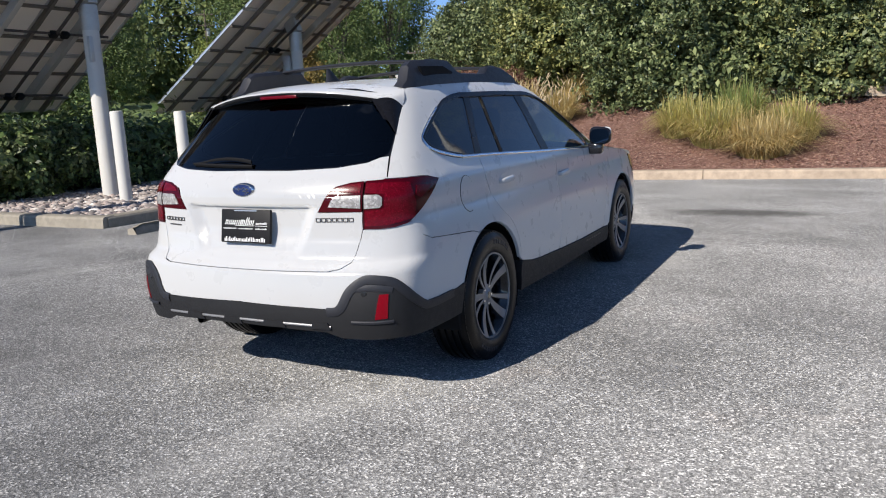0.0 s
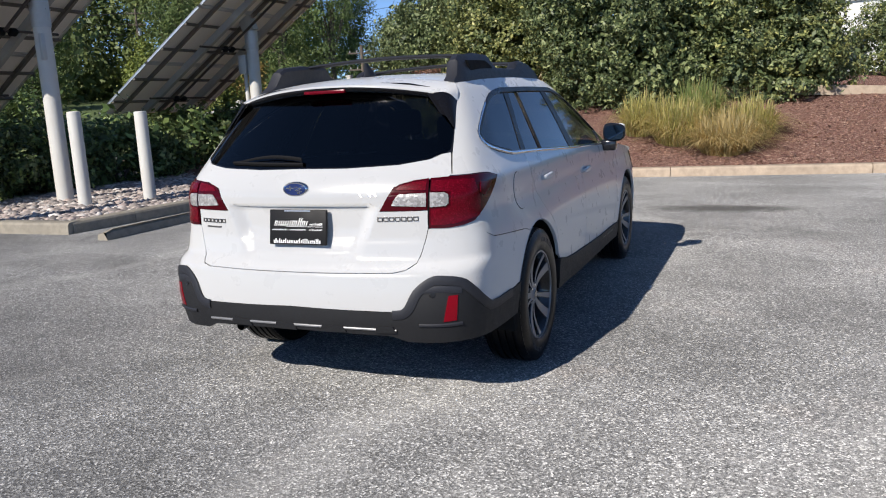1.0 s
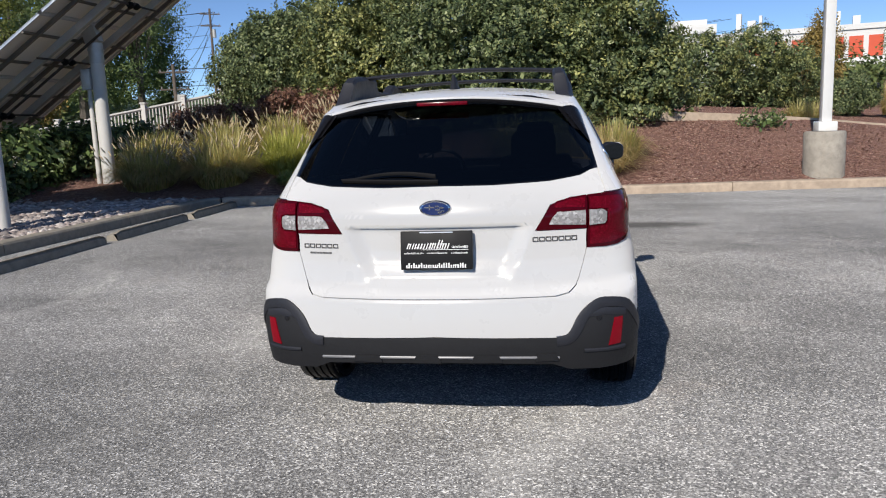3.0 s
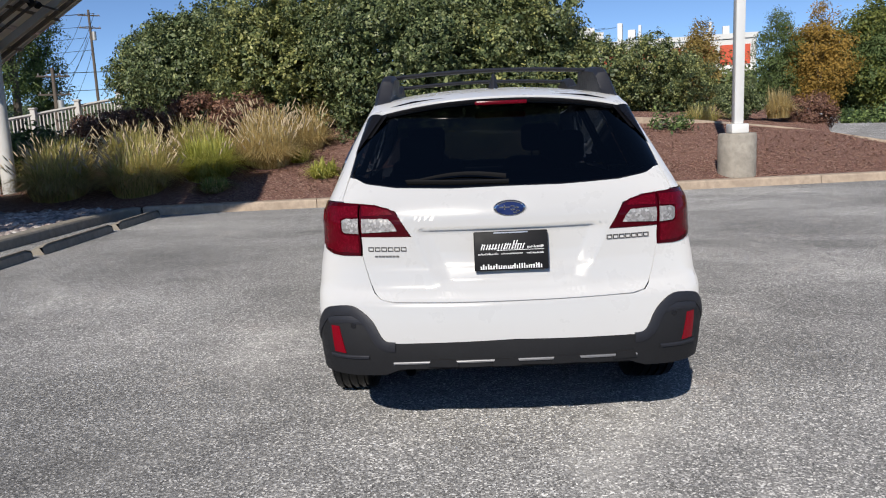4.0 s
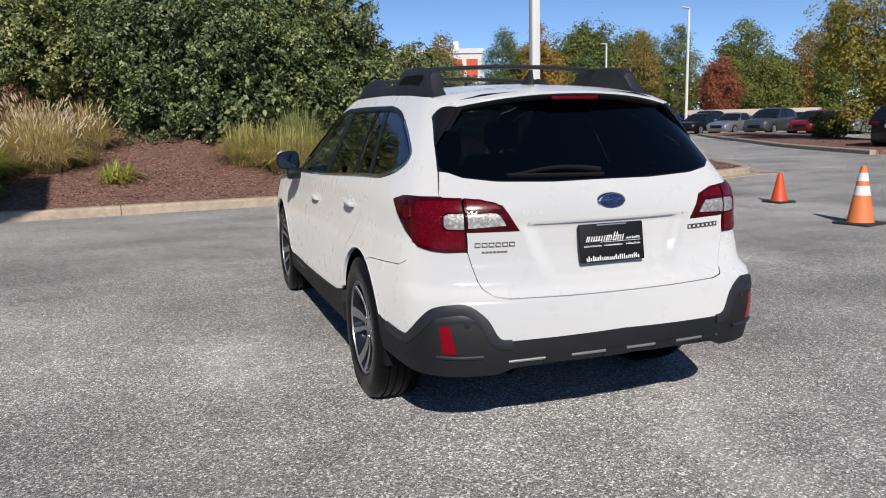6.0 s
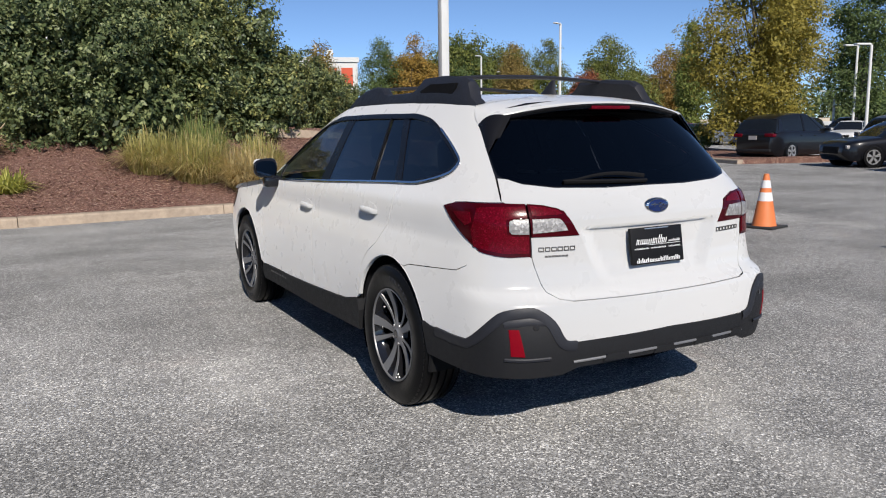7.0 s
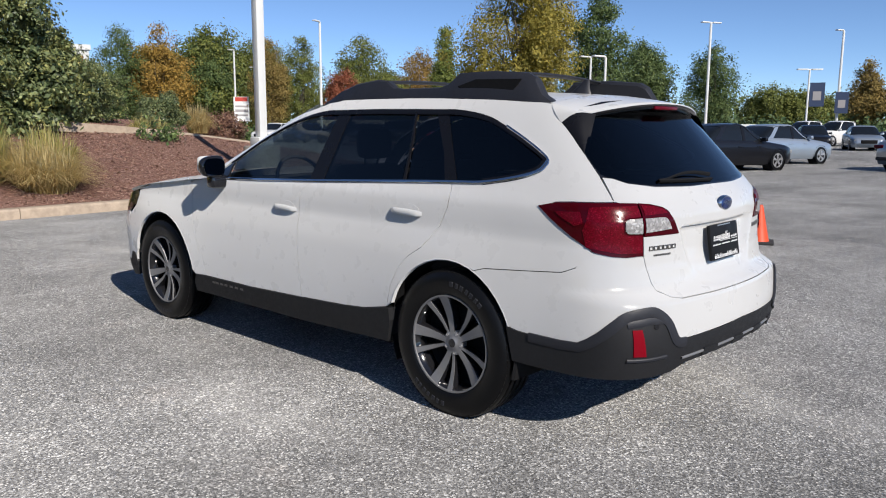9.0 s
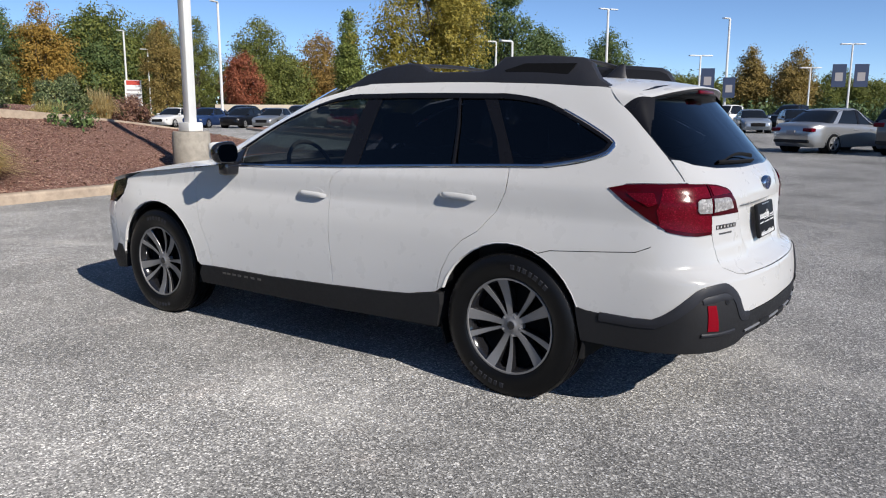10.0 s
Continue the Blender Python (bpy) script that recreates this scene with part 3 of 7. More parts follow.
# the lines that part the panels, in height and length
ARCH_R = [(0.012 + 0.395 * math.cos(radians(a)), 0.36 + 0.402 * math.sin(radians(a))) for a in range(160, 19, -10)]
ARCH_F = [(2.725 + 0.415 * math.cos(radians(a)), 0.36 + 0.415 * math.sin(radians(a))) for a in range(174, 5, -10)]
G = 0.0019
roof_line = [(-0.36, 1.478), (-0.31, 1.482), (0.03, 1.503), (0.3, 1.512), (0.54, 1.517), (0.9, 1.518), (1.09, 1.514)]
DOOR_MID = [(1.075, 1.066), (1.15, 1.02), (1.174, 0.972), (1.165, 0.74), (1.14, 0.485), (1.138, 0.405)]
DOOR_BACK = [(0.057, 1.105), (0.048, 1.05), (0.052, 0.994), (0.095, 0.90), (0.184, 0.798), (0.27, 0.745), (0.335, 0.68), (0.385, 0.585), (0.416, 0.475)]
FENDER = [(2.36, 0.99), (2.32, 0.85), (2.279, 0.677), (2.20, 0.52), (2.171, 0.39)]
FENDER_TOP = [(3.12, 0.925), (2.9, 0.955), (2.6, 0.985), (2.36, 1.012), (2.18, 1.03)]
LAMP_SIDE = [(-0.455, 1.042), (-0.53, 1.058), (-0.604, 1.063)]
LAMP_LOW = [(-0.725, 0.866), (-0.629, 0.924), (-0.53, 0.99)]


def side_line(pts, kind="body", dy=0.0, dz=0.0):
    return [S(y + dy, z + dz, kind) for y, z in pts]


def both(name, outline, material, label="", **kw):
    return [shell(name, o, material, car, label=label, **kw) for o in (outline, flip(outline))]


# tail
seam_tail = [(0.620, 0.846), (0.600, 0.77), (0.590, 0.735), (0.575, 0.70), (0.545, 0.678), (0.49, 0.668), (0.25, 0.667), (0.0, 0.667)]
gate_right = [R(x, z) for x, z in ((0.0, 1.118), (0.23, 1.116), (0.47, 1.124), (0.60, 1.142), (0.643, 1.162))] + \
    [R(0.6725, 1.166), R(0.7015, 1.075), R(0.690, 1.066), R(0.557, 1.058 + G), R(0.472, 1.031 + G), R(0.408, 0.927), R(0.62, 0.927)] + [R(x - G, z + G) for x, z in seam_tail]
gate = gate_right + [(-u, z) for u, z in gate_right[1:-1]][::-1]
tailgate = shell("tailgate", gate, M["paint"], car, label="white tailgate with a recessed plate well", step=0.022)

clad_top = [S(-0.345, 0.505), S(-0.40, 0.492), S(-0.46, 0.487), S(-0.61, 0.482), S(-0.70, 0.486), S(-0.745, 0.51)] + \
    curve([R(0.822, 0.545), R(0.795, 0.60), R(0.765, 0.632), R(0.70, 0.645), R(0.655, 0.64), R(0.60, 0.595), R(0.565, 0.53), R(0.535, 0.503), R(0.49, 0.498)], per=3)
clad_rear = [R(0.25, 0.505), R(0.0, 0.512)]
low_edge = [R(0.0, 0.405), R(0.25, 0.398), R(0.47, 0.388), R(0.54, 0.36), R(0.66, 0.352), R(0.76, 0.352), S(-0.70, 0.345), S(-0.50, 0.345), S(-0.372, 0.35)]
bumper_top = [S(-0.150, 0.7265), S(-0.205, 0.744), S(-0.44, 0.762), S(-0.60, 0.775), S(-0.66, 0.80), S(-0.70, 0.84)]
half = [(u, z + G) for u, z in clad_top + clad_rear] + [(u, z - G) for u, z in reversed([R(x, z) for x, z in seam_tail])] + \
    [R(0.66, 0.858), R(0.74, 0.866), S(-0.70, 0.868)] + [(u, z - G) for u, z in reversed(bumper_top[:-1])] + [S(*ARCH_R[k]) for k in (4, 3, 2, 1)]
bumper = half + [(-u, z) for u, z in half if abs(u) > 1e-6][::-1]
k = len(clad_top) + 2
right_edge = half[:k]
rest = half[k:]
mid = rest[0]
bumper = [(-u, z) for u, z in right_edge[:-1]] + [right_edge[-1]] + right_edge[:-1][::-1] + rest[::-1][:-1] + [mid] + [(-u, z) for u, z in rest[1:]]
shell("rear_bumper", bumper, M["paint"], car, label="white rear bumper cover", step=0.028)
cl = clad_top + clad_rear
lo = low_edge
clad = [(-u, z) for u, z in cl[:-1]] + [cl[-1]] + cl[:-1][::-1] + lo[::-1][:-1] + [lo[0]] + [(-u, z) for u, z in lo[1:]]
shell("rear_bumper_cladding", clad, M["cladding"], car, lift=0.006, rim=0.05, step=0.025, label="dark grey plastic lower bumper")
for s in (1, -1):
    strip("cladding_lip", [(s * u, z - 0.012) for u, z in clad_top[2:]], M["rail"], car, width=0.040, height=0.006, lift=0.006)
strip("skid_strip", [R(x, 0.428 - 0.05 * x * x) for x in np.linspace(-0.50, 0.50, 21)], M["rim_silver"], car, width=0.011, height=0.007, lift=0.006, label="thin silver skid strip")
for x0, x1 in ((-0.36, -0.23), (-0.10, 0.02), (0.14, 0.27), (0.40, 0.50)):
    shell("skid_tab", [R(x0, 0.405), R(x1, 0.405), R(x1 - 0.014, 0.436), R(x0 + 0.014, 0.436)], M["cladding"], car, lift=0.014, rim=0.014)
for s in (1, -1):
    o = [R(s * 0.700, 0.452), R(s * 0.748, 0.455), R(s * 0.757, 0.566), R(s * 0.724, 0.566)]
    shell("rear_reflector", o, M["red_reflector"], car, lift=0.010, rim=0.01, label="red reflector")
    strip("reflector_ledge", [R(s * 0.60, 0.440), R(s * 0.69, 0.436), R(s * 0.765, 0.437)], M["rail"], car, width=0.016, height=0.010, lift=0.004)
    strip("reflector_brow", [R(s * 0.61, 0.592), R(s * 0.69, 0.597), R(s * 0.77, 0.585)], M["rail"], car, width=0.030, height=0.006, lift=0.004)

for s in (1, -1):
    ring = [R(s * 0.662 + 0.012 * math.cos(a), 0.572 + 0.012 * math.sin(a)) for a in np.linspace(0, 2 * math.pi, 12, endpoint=False)]
    shell("parking_sensor", ring, M["gloss_black"], car, lift=0.008, rim=0.004, label="small round parking sensor")
strip("towing_eye_cover", [R(-0.36, 0.555), R(-0.29, 0.555), R(-0.29, 0.605), R(-0.36, 0.605)], M["paint"], car, width=0.004, height=-0.0006, closed=True)

# tail lamps: the outer part on the body, the inner one on the tailgate
for s in (1, -1):
    outer = [S(y, z) for y, z in LAMP_SIDE] + [R(0.70, 1.066), R(0.625, 1.063), R(0.625, 0.850), R(0.70, 0.847), R(0.748, 0.852)] + [S(y, z) for y, z in LAMP_LOW]
    inner = [R(0.618, 1.063), R(0.56, 1.057), R(0.50, 1.043), R(0.472, 1.027), R(0.445, 0.985), R(0.412, 0.930), R(0.618, 0.930)]
    fixed = [(s * u, z) for u, z in outer]
    lamp = shell("tail_lamp", fixed, M["red_dark"], car, lift=0.005, rim=0.03, step=0.025, label="red and clear wraparound tail lamp")
    shell("brake_lens", [(s * u, z) for u, z in [S(-0.54, 1.024), S(-0.655, 1.028), S(-0.672, 0.985), S(-0.64, 0.970), S(-0.58, 0.998)]], M["red_lens"], lamp, lift=0.0085, rim=0.003, step=0.025)
    shell("light_guide", [(s * u, z) for u, z in [S(-0.685, 1.045), R(0.745, 1.05), R(0.632, 1.052), R(0.632, 1.010), R(0.692, 1.006), R(0.708, 0.998), R(0.708, 0.946), R(0.69, 0.935), R(0.632, 0.934), R(0.632, 0.862), R(0.72, 0.862), S(-0.69, 0.885), S(-0.672, 0.955)]], M["red_lens"], lamp, lift=0.008, rim=0.004, step=0.025)
    shell("reversing_lens", [(s * u, z) for u, z in [R(0.629, 1.004), R(0.688, 1.0), R(0.700, 0.992), R(0.700, 0.955), R(0.69, 0.944), R(0.629, 0.942)]], M["clear_lens"], lamp, lift=0.0095, rim=0.004, step=0.025, label="clear faceted lens")
    lid = shell("tailgate_lamp", [(s * u, z) for u, z in inner], M["red_dark"], car, lift=0.005, rim=0.03, step=0.02, label="red and clear lamp on the tailgate")
    shell("light_guide", [(s * u, z) for u, z in [R(0.612, 1.053), R(0.555, 1.048), R(0.50, 1.034), R(0.482, 1.018), R(0.55, 1.016), R(0.612, 1.014)]], M["red_lens"], lid, lift=0.008, rim=0.004, step=0.02)
    shell("turn_lens", [(s * u, z) for u, z in [R(0.614, 1.003), R(0.55, 1.002), R(0.50, 0.998), R(0.480, 0.980), R(0.466, 0.953), R(0.614, 0.945)]], M["clear_lens"], lid, lift=0.0095, rim=0.004, step=0.02, label="clear faceted lens")

# rear window, spoiler and what sits on the tail
glass_r = [R(x, z, "cabin") for x, z in ((0.0, 1.124), (0.23, 1.122), (0.47, 1.130), (0.60, 1.148), (0.652, 1.166), (0.667, 1.180), (0.664, 1.205), (0.639, 1.306), (0.607, 1.395), (0.56, 1.440), (0.40, 1.475), (0.21, 1.486), (0.0, 1.489))]
rear_glass = shell("rear_window", glass_r + [(-u, z) for u, z in glass_r[1:-1]][::-1], M["glass"], car, kind="cabin", lift=-0.002, rim=0.004, label="dark tinted rear window")
for s in (1, -1):
    strip("window_border", [(s * u, z) for u, z in glass_r[:-1]], M["gloss_black"], car, kind="cabin", width=0.03, height=0.001, lift=-0.0035)


def roof_z(x, y):
    edge_z = float(np.interp(y, [p[0] for p in roof_line], [p[1] for p in roof_line]))
    w = 0.60
    drop = 0.10 * max(0, y - 0.95) ** 1.5
    return edge_z + 0.052 * (1 - (abs(x) / w) ** 2.2) - drop


def sheet(name, rows, material, parent, label=""):
    """A smooth sheet through rows of points, with a folded-down edge."""
    n = len(rows[0])
    verts = [p for row in rows for p in row]
    faces = [(j * n + i, j * n + i + 1, (j + 1) * n + i + 1, (j + 1) * n + i) for j in range(len(rows) - 1) for i in range(n - 1)]
    me = mesh_of(name, verts, faces, material)
    return put_mesh(name, me, parent, label)


def roof_edge_x(y):
    z = float(np.interp(y, [p[0] for p in roof_line], [p[1] for p in roof_line]))
    return float(surface(on_side(y, z, "cabin"), z, "cabin")[0])


rows = []
for y in np.linspace(-0.35, 1.30, 26):
    w = roof_edge_x(min(y, 1.05)) - 0.0 - 0.10 * max(0, y - 1.05)
    rows.append([(x * w, y + 0.10 * (1 - x * x) * max(0, (y - 0.6) / 0.7), roof_z(x * 0.6, y)) for x in np.linspace(-1, 1, 25)])
sheet("roof", rows, M["paint"], car)
rows = []
for k, t in enumerate(np.linspace(0, 1, 9)):
    row = []
    for x in np.linspace(-1, 1, 25):
        w = roof_edge_x(-0.35) * (1 - t) + 0.535 * t
        yy = -0.345 - t * (0.275 - 0.10 * abs(x) ** 2.5)
        zz = roof_z(x * 0.6, -0.35) - 0.030 * t - 0.012 * t * t
        row.append((x * w, yy, zz))
    rows.append(row)
top = rows
under = [[(p[0], p[1] + 0.001, p[2] - 0.005) for p in rows[-1]], [(p[0], p[1] + 0.008, p[2] - 0.024) for p in rows[-1]]] + [[(p[0] * 0.985, p[1], p[2] - 0.045) for p in rows[j]] for j in (6, 4, 1)]
spoiler = sheet("roof_spoiler", top + under[:1], M["paint"], car, label="white roof spoiler over a black underside")
sheet("spoiler_underside", under, M["gloss_black"], car)
for s in (1, -1):
    # the spoiler's white cheek and the black fin below it
    A, B, C = Vector((s * 0.616, -0.430, 1.393)), Vector(skin(*R(s * 0.6545, 1.262, "cabin"), "cabin") + skin_normal(*R(s * 0.6545, 1.262, "cabin"), "cabin") * 0.002), Vector((s * 0.526, -0.535, top[-1][24][2] - 0.005))
    topline = [Vector((s * abs(r[24][0]), r[24][1], r[24][2])) for r in top]
    rows = []
    for k, e in enumerate(topline):
        f = A.lerp(C, k / (len(topline) - 1))
        f += Vector((s * 0.012, 0, 0.022)) * math.sin(math.pi * k / (len(topline) - 1))
        rows.append([tuple(e.lerp(f, j / 4) + Vector((s * 0.010 * math.sin(math.pi * j / 4), 0, 0))) for j in range(5)])
    sheet("spoiler_cheek", rows, M["paint"], car)
    bm = bmesh.new()
    cols = []
    for k in range(9):
        f = A.lerp(C, k / 8) + Vector((s * 0.012, 0, 0.022)) * math.sin(math.pi * k / 8)
        cols.append([bm.verts.new(f.lerp(B, j / 5) + Vector((-s * d, 0, 0))) for d in (0.0, 0.02) for j in range(6)])
    for p, q in zip(cols, cols[1:]):
        for j in range(5):
            bm.faces.new((p[j], p[j + 1], q[j + 1], q[j]))
            bm.faces.new((p[6 + j], p[7 + j], q[7 + j], q[6 + j]))
    bmesh.ops.recalc_face_normals(bm, faces=bm.faces)
    part("spoiler_fin", bm, M["pillar_black"], car, "black spoiler side fin", 40)
bm = bmesh.new()
box(bm, -0.115, 0.115, -0.618, -0.59, 1.456, 1.474, 0.006)
part("high_brake_lamp", bm, M["red_lens"], car, "red high-level brake lamp")

# doors, wings and quarter panels
sill_top = [(0.43, 0.463), (0.60, 0.432), (0.766, 0.419), (1.14, 0.404), (1.65, 0.388), (2.171, 0.388)]


for s in (1, -1):
    def lay(name, outline, material, label="", **kw):
        return shell(name, [(s * u, z) for u, z in outline], material, car, label=label, **kw)

    rear_door = [S(y + 0.003, z) for y, z in DOOR_BACK] + [S(0.425, 0.468)] + \
        [S(y, z + G) for y, z in sill_top[1:4]] + [S(y - G, z) for y, z in DOOR_MID[::-1]] + [S(0.60, 1.083), S(0.30, 1.098)]
    lay("rear_door", rear_door, M["paint"])
    front_door = [S(y + G, z) for y, z in DOOR_MID] + [S(y, z + G) for y, z in sill_top[4:]] + [S(y - G, z) for y, z in FENDER[::-1]] + \
        [S(2.33, 1.005), S(2.18, 1.027), S(1.96, 1.035), S(1.47, 1.053)]
    lay("front_door", front_door, M["paint"])
    wing = [S(y + G, z) for y, z in FENDER] + [S(2.29, 0.386)] + [S(y, z) for y, z in ARCH_F if z > 0.392] + [S(3.15, 0.40), S(3.22, 0.44), S(3.26, 0.70), S(3.13, 0.79), S(3.10, 0.90)] + [S(y, z) for y, z in FENDER_TOP[1:4]]
    lay("front_wing", wing, M["paint"])
    upper = [S(y, z, "cabin") for y, z in curve([(-0.11, 1.116), (-0.275, 1.145), (-0.39, 1.178), (-0.425, 1.205), (-0.43, 1.235), (-0.30, 1.305), (-0.161, 1.372), (-0.031, 1.420), (0.147, 1.446), (0.26, 1.446)], per=4)]
    lower = [S(y, z) for y, z in reversed(ARCH_R) if -0.15 < y and z > 0.47] + [S(-0.150, 0.7287)] + [(u, z + G) for u, z in bumper_top[1:]] + \
        [S(-0.715, 0.885)] + [S(y - 0.02, z + 0.012) for y, z in LAMP_LOW[1:]] + [S(-0.47, 1.035)] + [S(y, z + 0.006) for y, z in LAMP_SIDE[1:]] + [R(0.70, 1.071)]
    pillar = [R(0.706, 1.075, "cabin"), R(0.676, 1.177, "cabin"), R(0.658, 1.25, "cabin"), R(0.632, 1.335, "cabin"), R(0.614, 1.393, "cabin"), S(-0.350, 1.476, "cabin")]
    roofside = [S(y, z, "cabin") for y, z in roof_line[1:]]
    lay("quarter_panel", [S(y - 0.002, z) for y, z in DOOR_BACK[::-1]] + [S(0.04, 1.114), S(-0.12, 1.119), S(-0.275, 1.145), S(-0.39, 1.16), R(0.715, 1.10), R(0.70, 1.072)] + lower[::-1][1:], M["paint"])
    lay("rear_pillar", [S(-0.12, 1.119, "cabin"), *upper[1:], *[S(y, 1.449, "cabin") for y in (0.60, 0.9, 1.05)], S(1.09, 1.514, "cabin"), *roofside[::-1][1:], *pillar[::-1], R(0.715, 1.10, "cabin"), S(-0.40, 1.157, "cabin")], M["paint"], kind="cabin", label="white rear pillar and roof side")
    # the front pillar, raked back along the screen
    edge_in = [(on_side(y, z, "cabin"), z) for y, z in ((1.05, 1.449), (1.22, 1.446), (1.46, 1.392), (1.74, 1.280), (1.99, 1.135), (2.10, 1.045))]
    edge_out = [(u + w, z + h) for (u, z), w, h in zip(edge_in, (0.0, 0.16, 0.19, 0.17, 0.14, 0.13), (0.066, 0.055, 0.03, 0.012, 0.0, 0.0))]
    lay("front_pillar", edge_in + edge_out[::-1], M["paint"], kind="cabin", lift=0.001)
    # glass, black pillars and bright trim
    pane_f = [(1.90, 1.045), (1.47, 1.062), (1.115, 1.075), (1.055, 1.436), (1.21, 1.433), (1.44, 1.382), (1.70, 1.280), (1.92, 1.15)]
    pane_r = [(0.995, 1.082), (0.60, 1.098), (0.395, 1.106), (0.42, 1.30), (0.46, 1.437), (0.70, 1.440), (0.955, 1.438)]
    pane_s = [(0.355, 1.110), (0.105, 1.118), (0.17, 1.25), (0.30, 1.434), (0.43, 1.436), (0.39, 1.30)]
    pane_q = [(0.035, 1.124), (-0.11, 1.130), (-0.275, 1.158), (-0.36, 1.188), (-0.395, 1.212), (-0.392, 1.236), (-0.292, 1.288), (-0.161, 1.352), (-0.031, 1.400), (0.12, 1.428), (0.225, 1.430)]
    pane_q = curve(pane_q, per=4) + [(0.13, 1.28)]
    for nm, o, g in (("front_door_window", pane_f, "front_glass"), ("rear_door_window", pane_r, "glass"), ("rear_door_vent_window", pane_s, "glass"), ("quarter_window", pane_q, "glass")):
        lay(nm, side_line(even(o, 0.05), "cabin"), M[g], kind="cabin", lift=-0.006, rim=0.004, label="dark tinted side window" if g == "glass" else "lightly tinted door window")
    pillar_b = [(1.115, 1.07), (0.995, 1.078), (0.955, 1.445), (1.055, 1.445)]
    pillar_d = [(0.108, 1.112), (0.036, 1.118), (0.13, 1.28), (0.225, 1.437), (0.30, 1.437), (0.17, 1.25)]
    for o in (pillar_b, pillar_d):
        lay("black_pillar", side_line(even(o, 0.05), "cabin"), M["pillar_black"], kind="cabin", lift=-0.003, rim=0.02)
    band = [(-0.12, 1.124), (-0.275, 1.150), (-0.385, 1.182), (-0.415, 1.210), (-0.412, 1.240), (-0.30, 1.300), (-0.161, 1.364), (-0.031, 1.412), (0.147, 1.440), (0.3, 1.444), (0.70, 1.449), (1.0, 1.447), (1.215, 1.441), (1.45, 1.390), (1.72, 1.282), (1.96, 1.14)]
    strip("window_surround", [(s * u, z) for u, z in side_line(curve(band, per=4), "cabin")], M["pillar_black"], car, kind="cabin", width=0.026, height=0.004)
    bright = [(1.97, 1.037), (1.47, 1.054), (1.075, 1.068), (0.60, 1.090), (0.30, 1.104), (0.05, 1.114), (-0.12, 1.121), (-0.275, 1.146), (-0.39, 1.176), (-0.428, 1.208), (-0.424, 1.243), (-0.30, 1.312), (-0.161, 1.376)]
    strip("window_trim", [(s * u, z) for u, z in side_line(curve(bright, per=4), "cabin")], M["chrome"], car, kind="cabin", width=0.015, height=0.007, label="thin chrome window trim")
    strip("pane_divider", [(s * u, z) for u, z in side_line([(0.375, 1.108), (0.405, 1.30), (0.445, 1.438)], "cabin")], M["pillar_black"], car, kind="cabin", width=0.016, height=0.004)
    # sill and its lettering, arches and liners
    sill = [S(y, z) for y, z in sill_top] + [S(2.27, 0.386), S(2.30, 0.33), S(2.29, 0.27), S(1.66, 0.268), S(1.12, 0.268), S(0.42, 0.285), S(0.392, 0.40), S(0.395, 0.463)]
    sill_ob = lay("sill_cladding", sill, M["cladding"], "dark grey sill cladding", lift=0.010, rim=0.10)
    for y in (1.74, 1.80, 1.86, 1.92, 1.97, 2.02, 2.06):
        o = [S(y - 0.015, 0.352), S(y + 0.015, 0.352), S(y + 0.015, 0.364), S(y - 0.015, 0.364)]
        shell("sill_letter_bar", [(s * u, z) for u, z in o], M["galv_dark"], sill_ob, lift=0.013, rim=0.004)
    for arch, y0, nm in ((ARCH_R, 0.012, "rear"), (ARCH_F, 2.725, "front")):
        bm = bmesh.new()
        steps = [(0.0, 0.0, 0.0), (0.003, -0.003, 0.0), (0.0, -0.007, 0.0), (-0.016, -0.009, 0.0)]
        rings = []
        for dx, dr, _ in steps:
            ring = []
            for y, z in arch:
                u = on_side(y, z)
                p = surface(u, z)
                a = math.atan2(z - 0.36, y - y0)
                ring.append(bm.verts.new((s * (p[0] + dx), y + dr * math.cos(a), z + dr * math.sin(a))))
            rings.append(ring)
        for p, q in zip(rings, rings[1:]):
            for i in range(len(p) - 1):
                bm.faces.new((p[i], p[i + 1], q[i + 1], q[i]))
        bmesh.ops.recalc_face_normals(bm, faces=bm.faces)
        part("wheel_arch_lip", bm, M["paint"], car)
        bm = bmesh.new()
        rad, rings = 0.405, []
        for x in (0.858, 0.85, 0.56):
            rings.append([bm.verts.new((s * x, y0 + (rad if x < 0.855 else 0.392) * math.cos(radians(a)), 0.36 + (rad if x < 0.855 else 0.392) * math.sin(radians(a)))) for a in range(-25, 206, 11)])
        for p, q in zip(rings, rings[1:]):
            for i in range(len(p) - 1):
                bm.faces.new((p[i], p[i + 1], q[i + 1], q[i]))
        bm.faces.new(rings[-1])
        bmesh.ops.recalc_face_normals(bm, faces=bm.faces)
        part("wheel_arch_liner", bm, M["black"], car)
    # dark seams behind the gaps
    for line, kd in (([S(y, z) for y, z in DOOR_MID], "body"), ([S(y, z) for y, z in DOOR_BACK], "body"), ([S(y, z) for y, z in FENDER], "body"), (bumper_top[2:], "body"),
                     ([R(x, z) for x, z in seam_tail], "body"), ([R(0.70, 1.08, "cabin"), R(0.668, 1.18, "cabin"), R(0.652, 1.25, "cabin"), R(0.626, 1.335, "cabin"), R(0.608, 1.393, "cabin"), S(-0.357, 1.472, "cabin")], "cabin")):
        strip("panel_gap", [(s * u, z) for u, z in line], M["black"], car, kind=kd, width=0.02, height=-0.009, lift=-0.003)
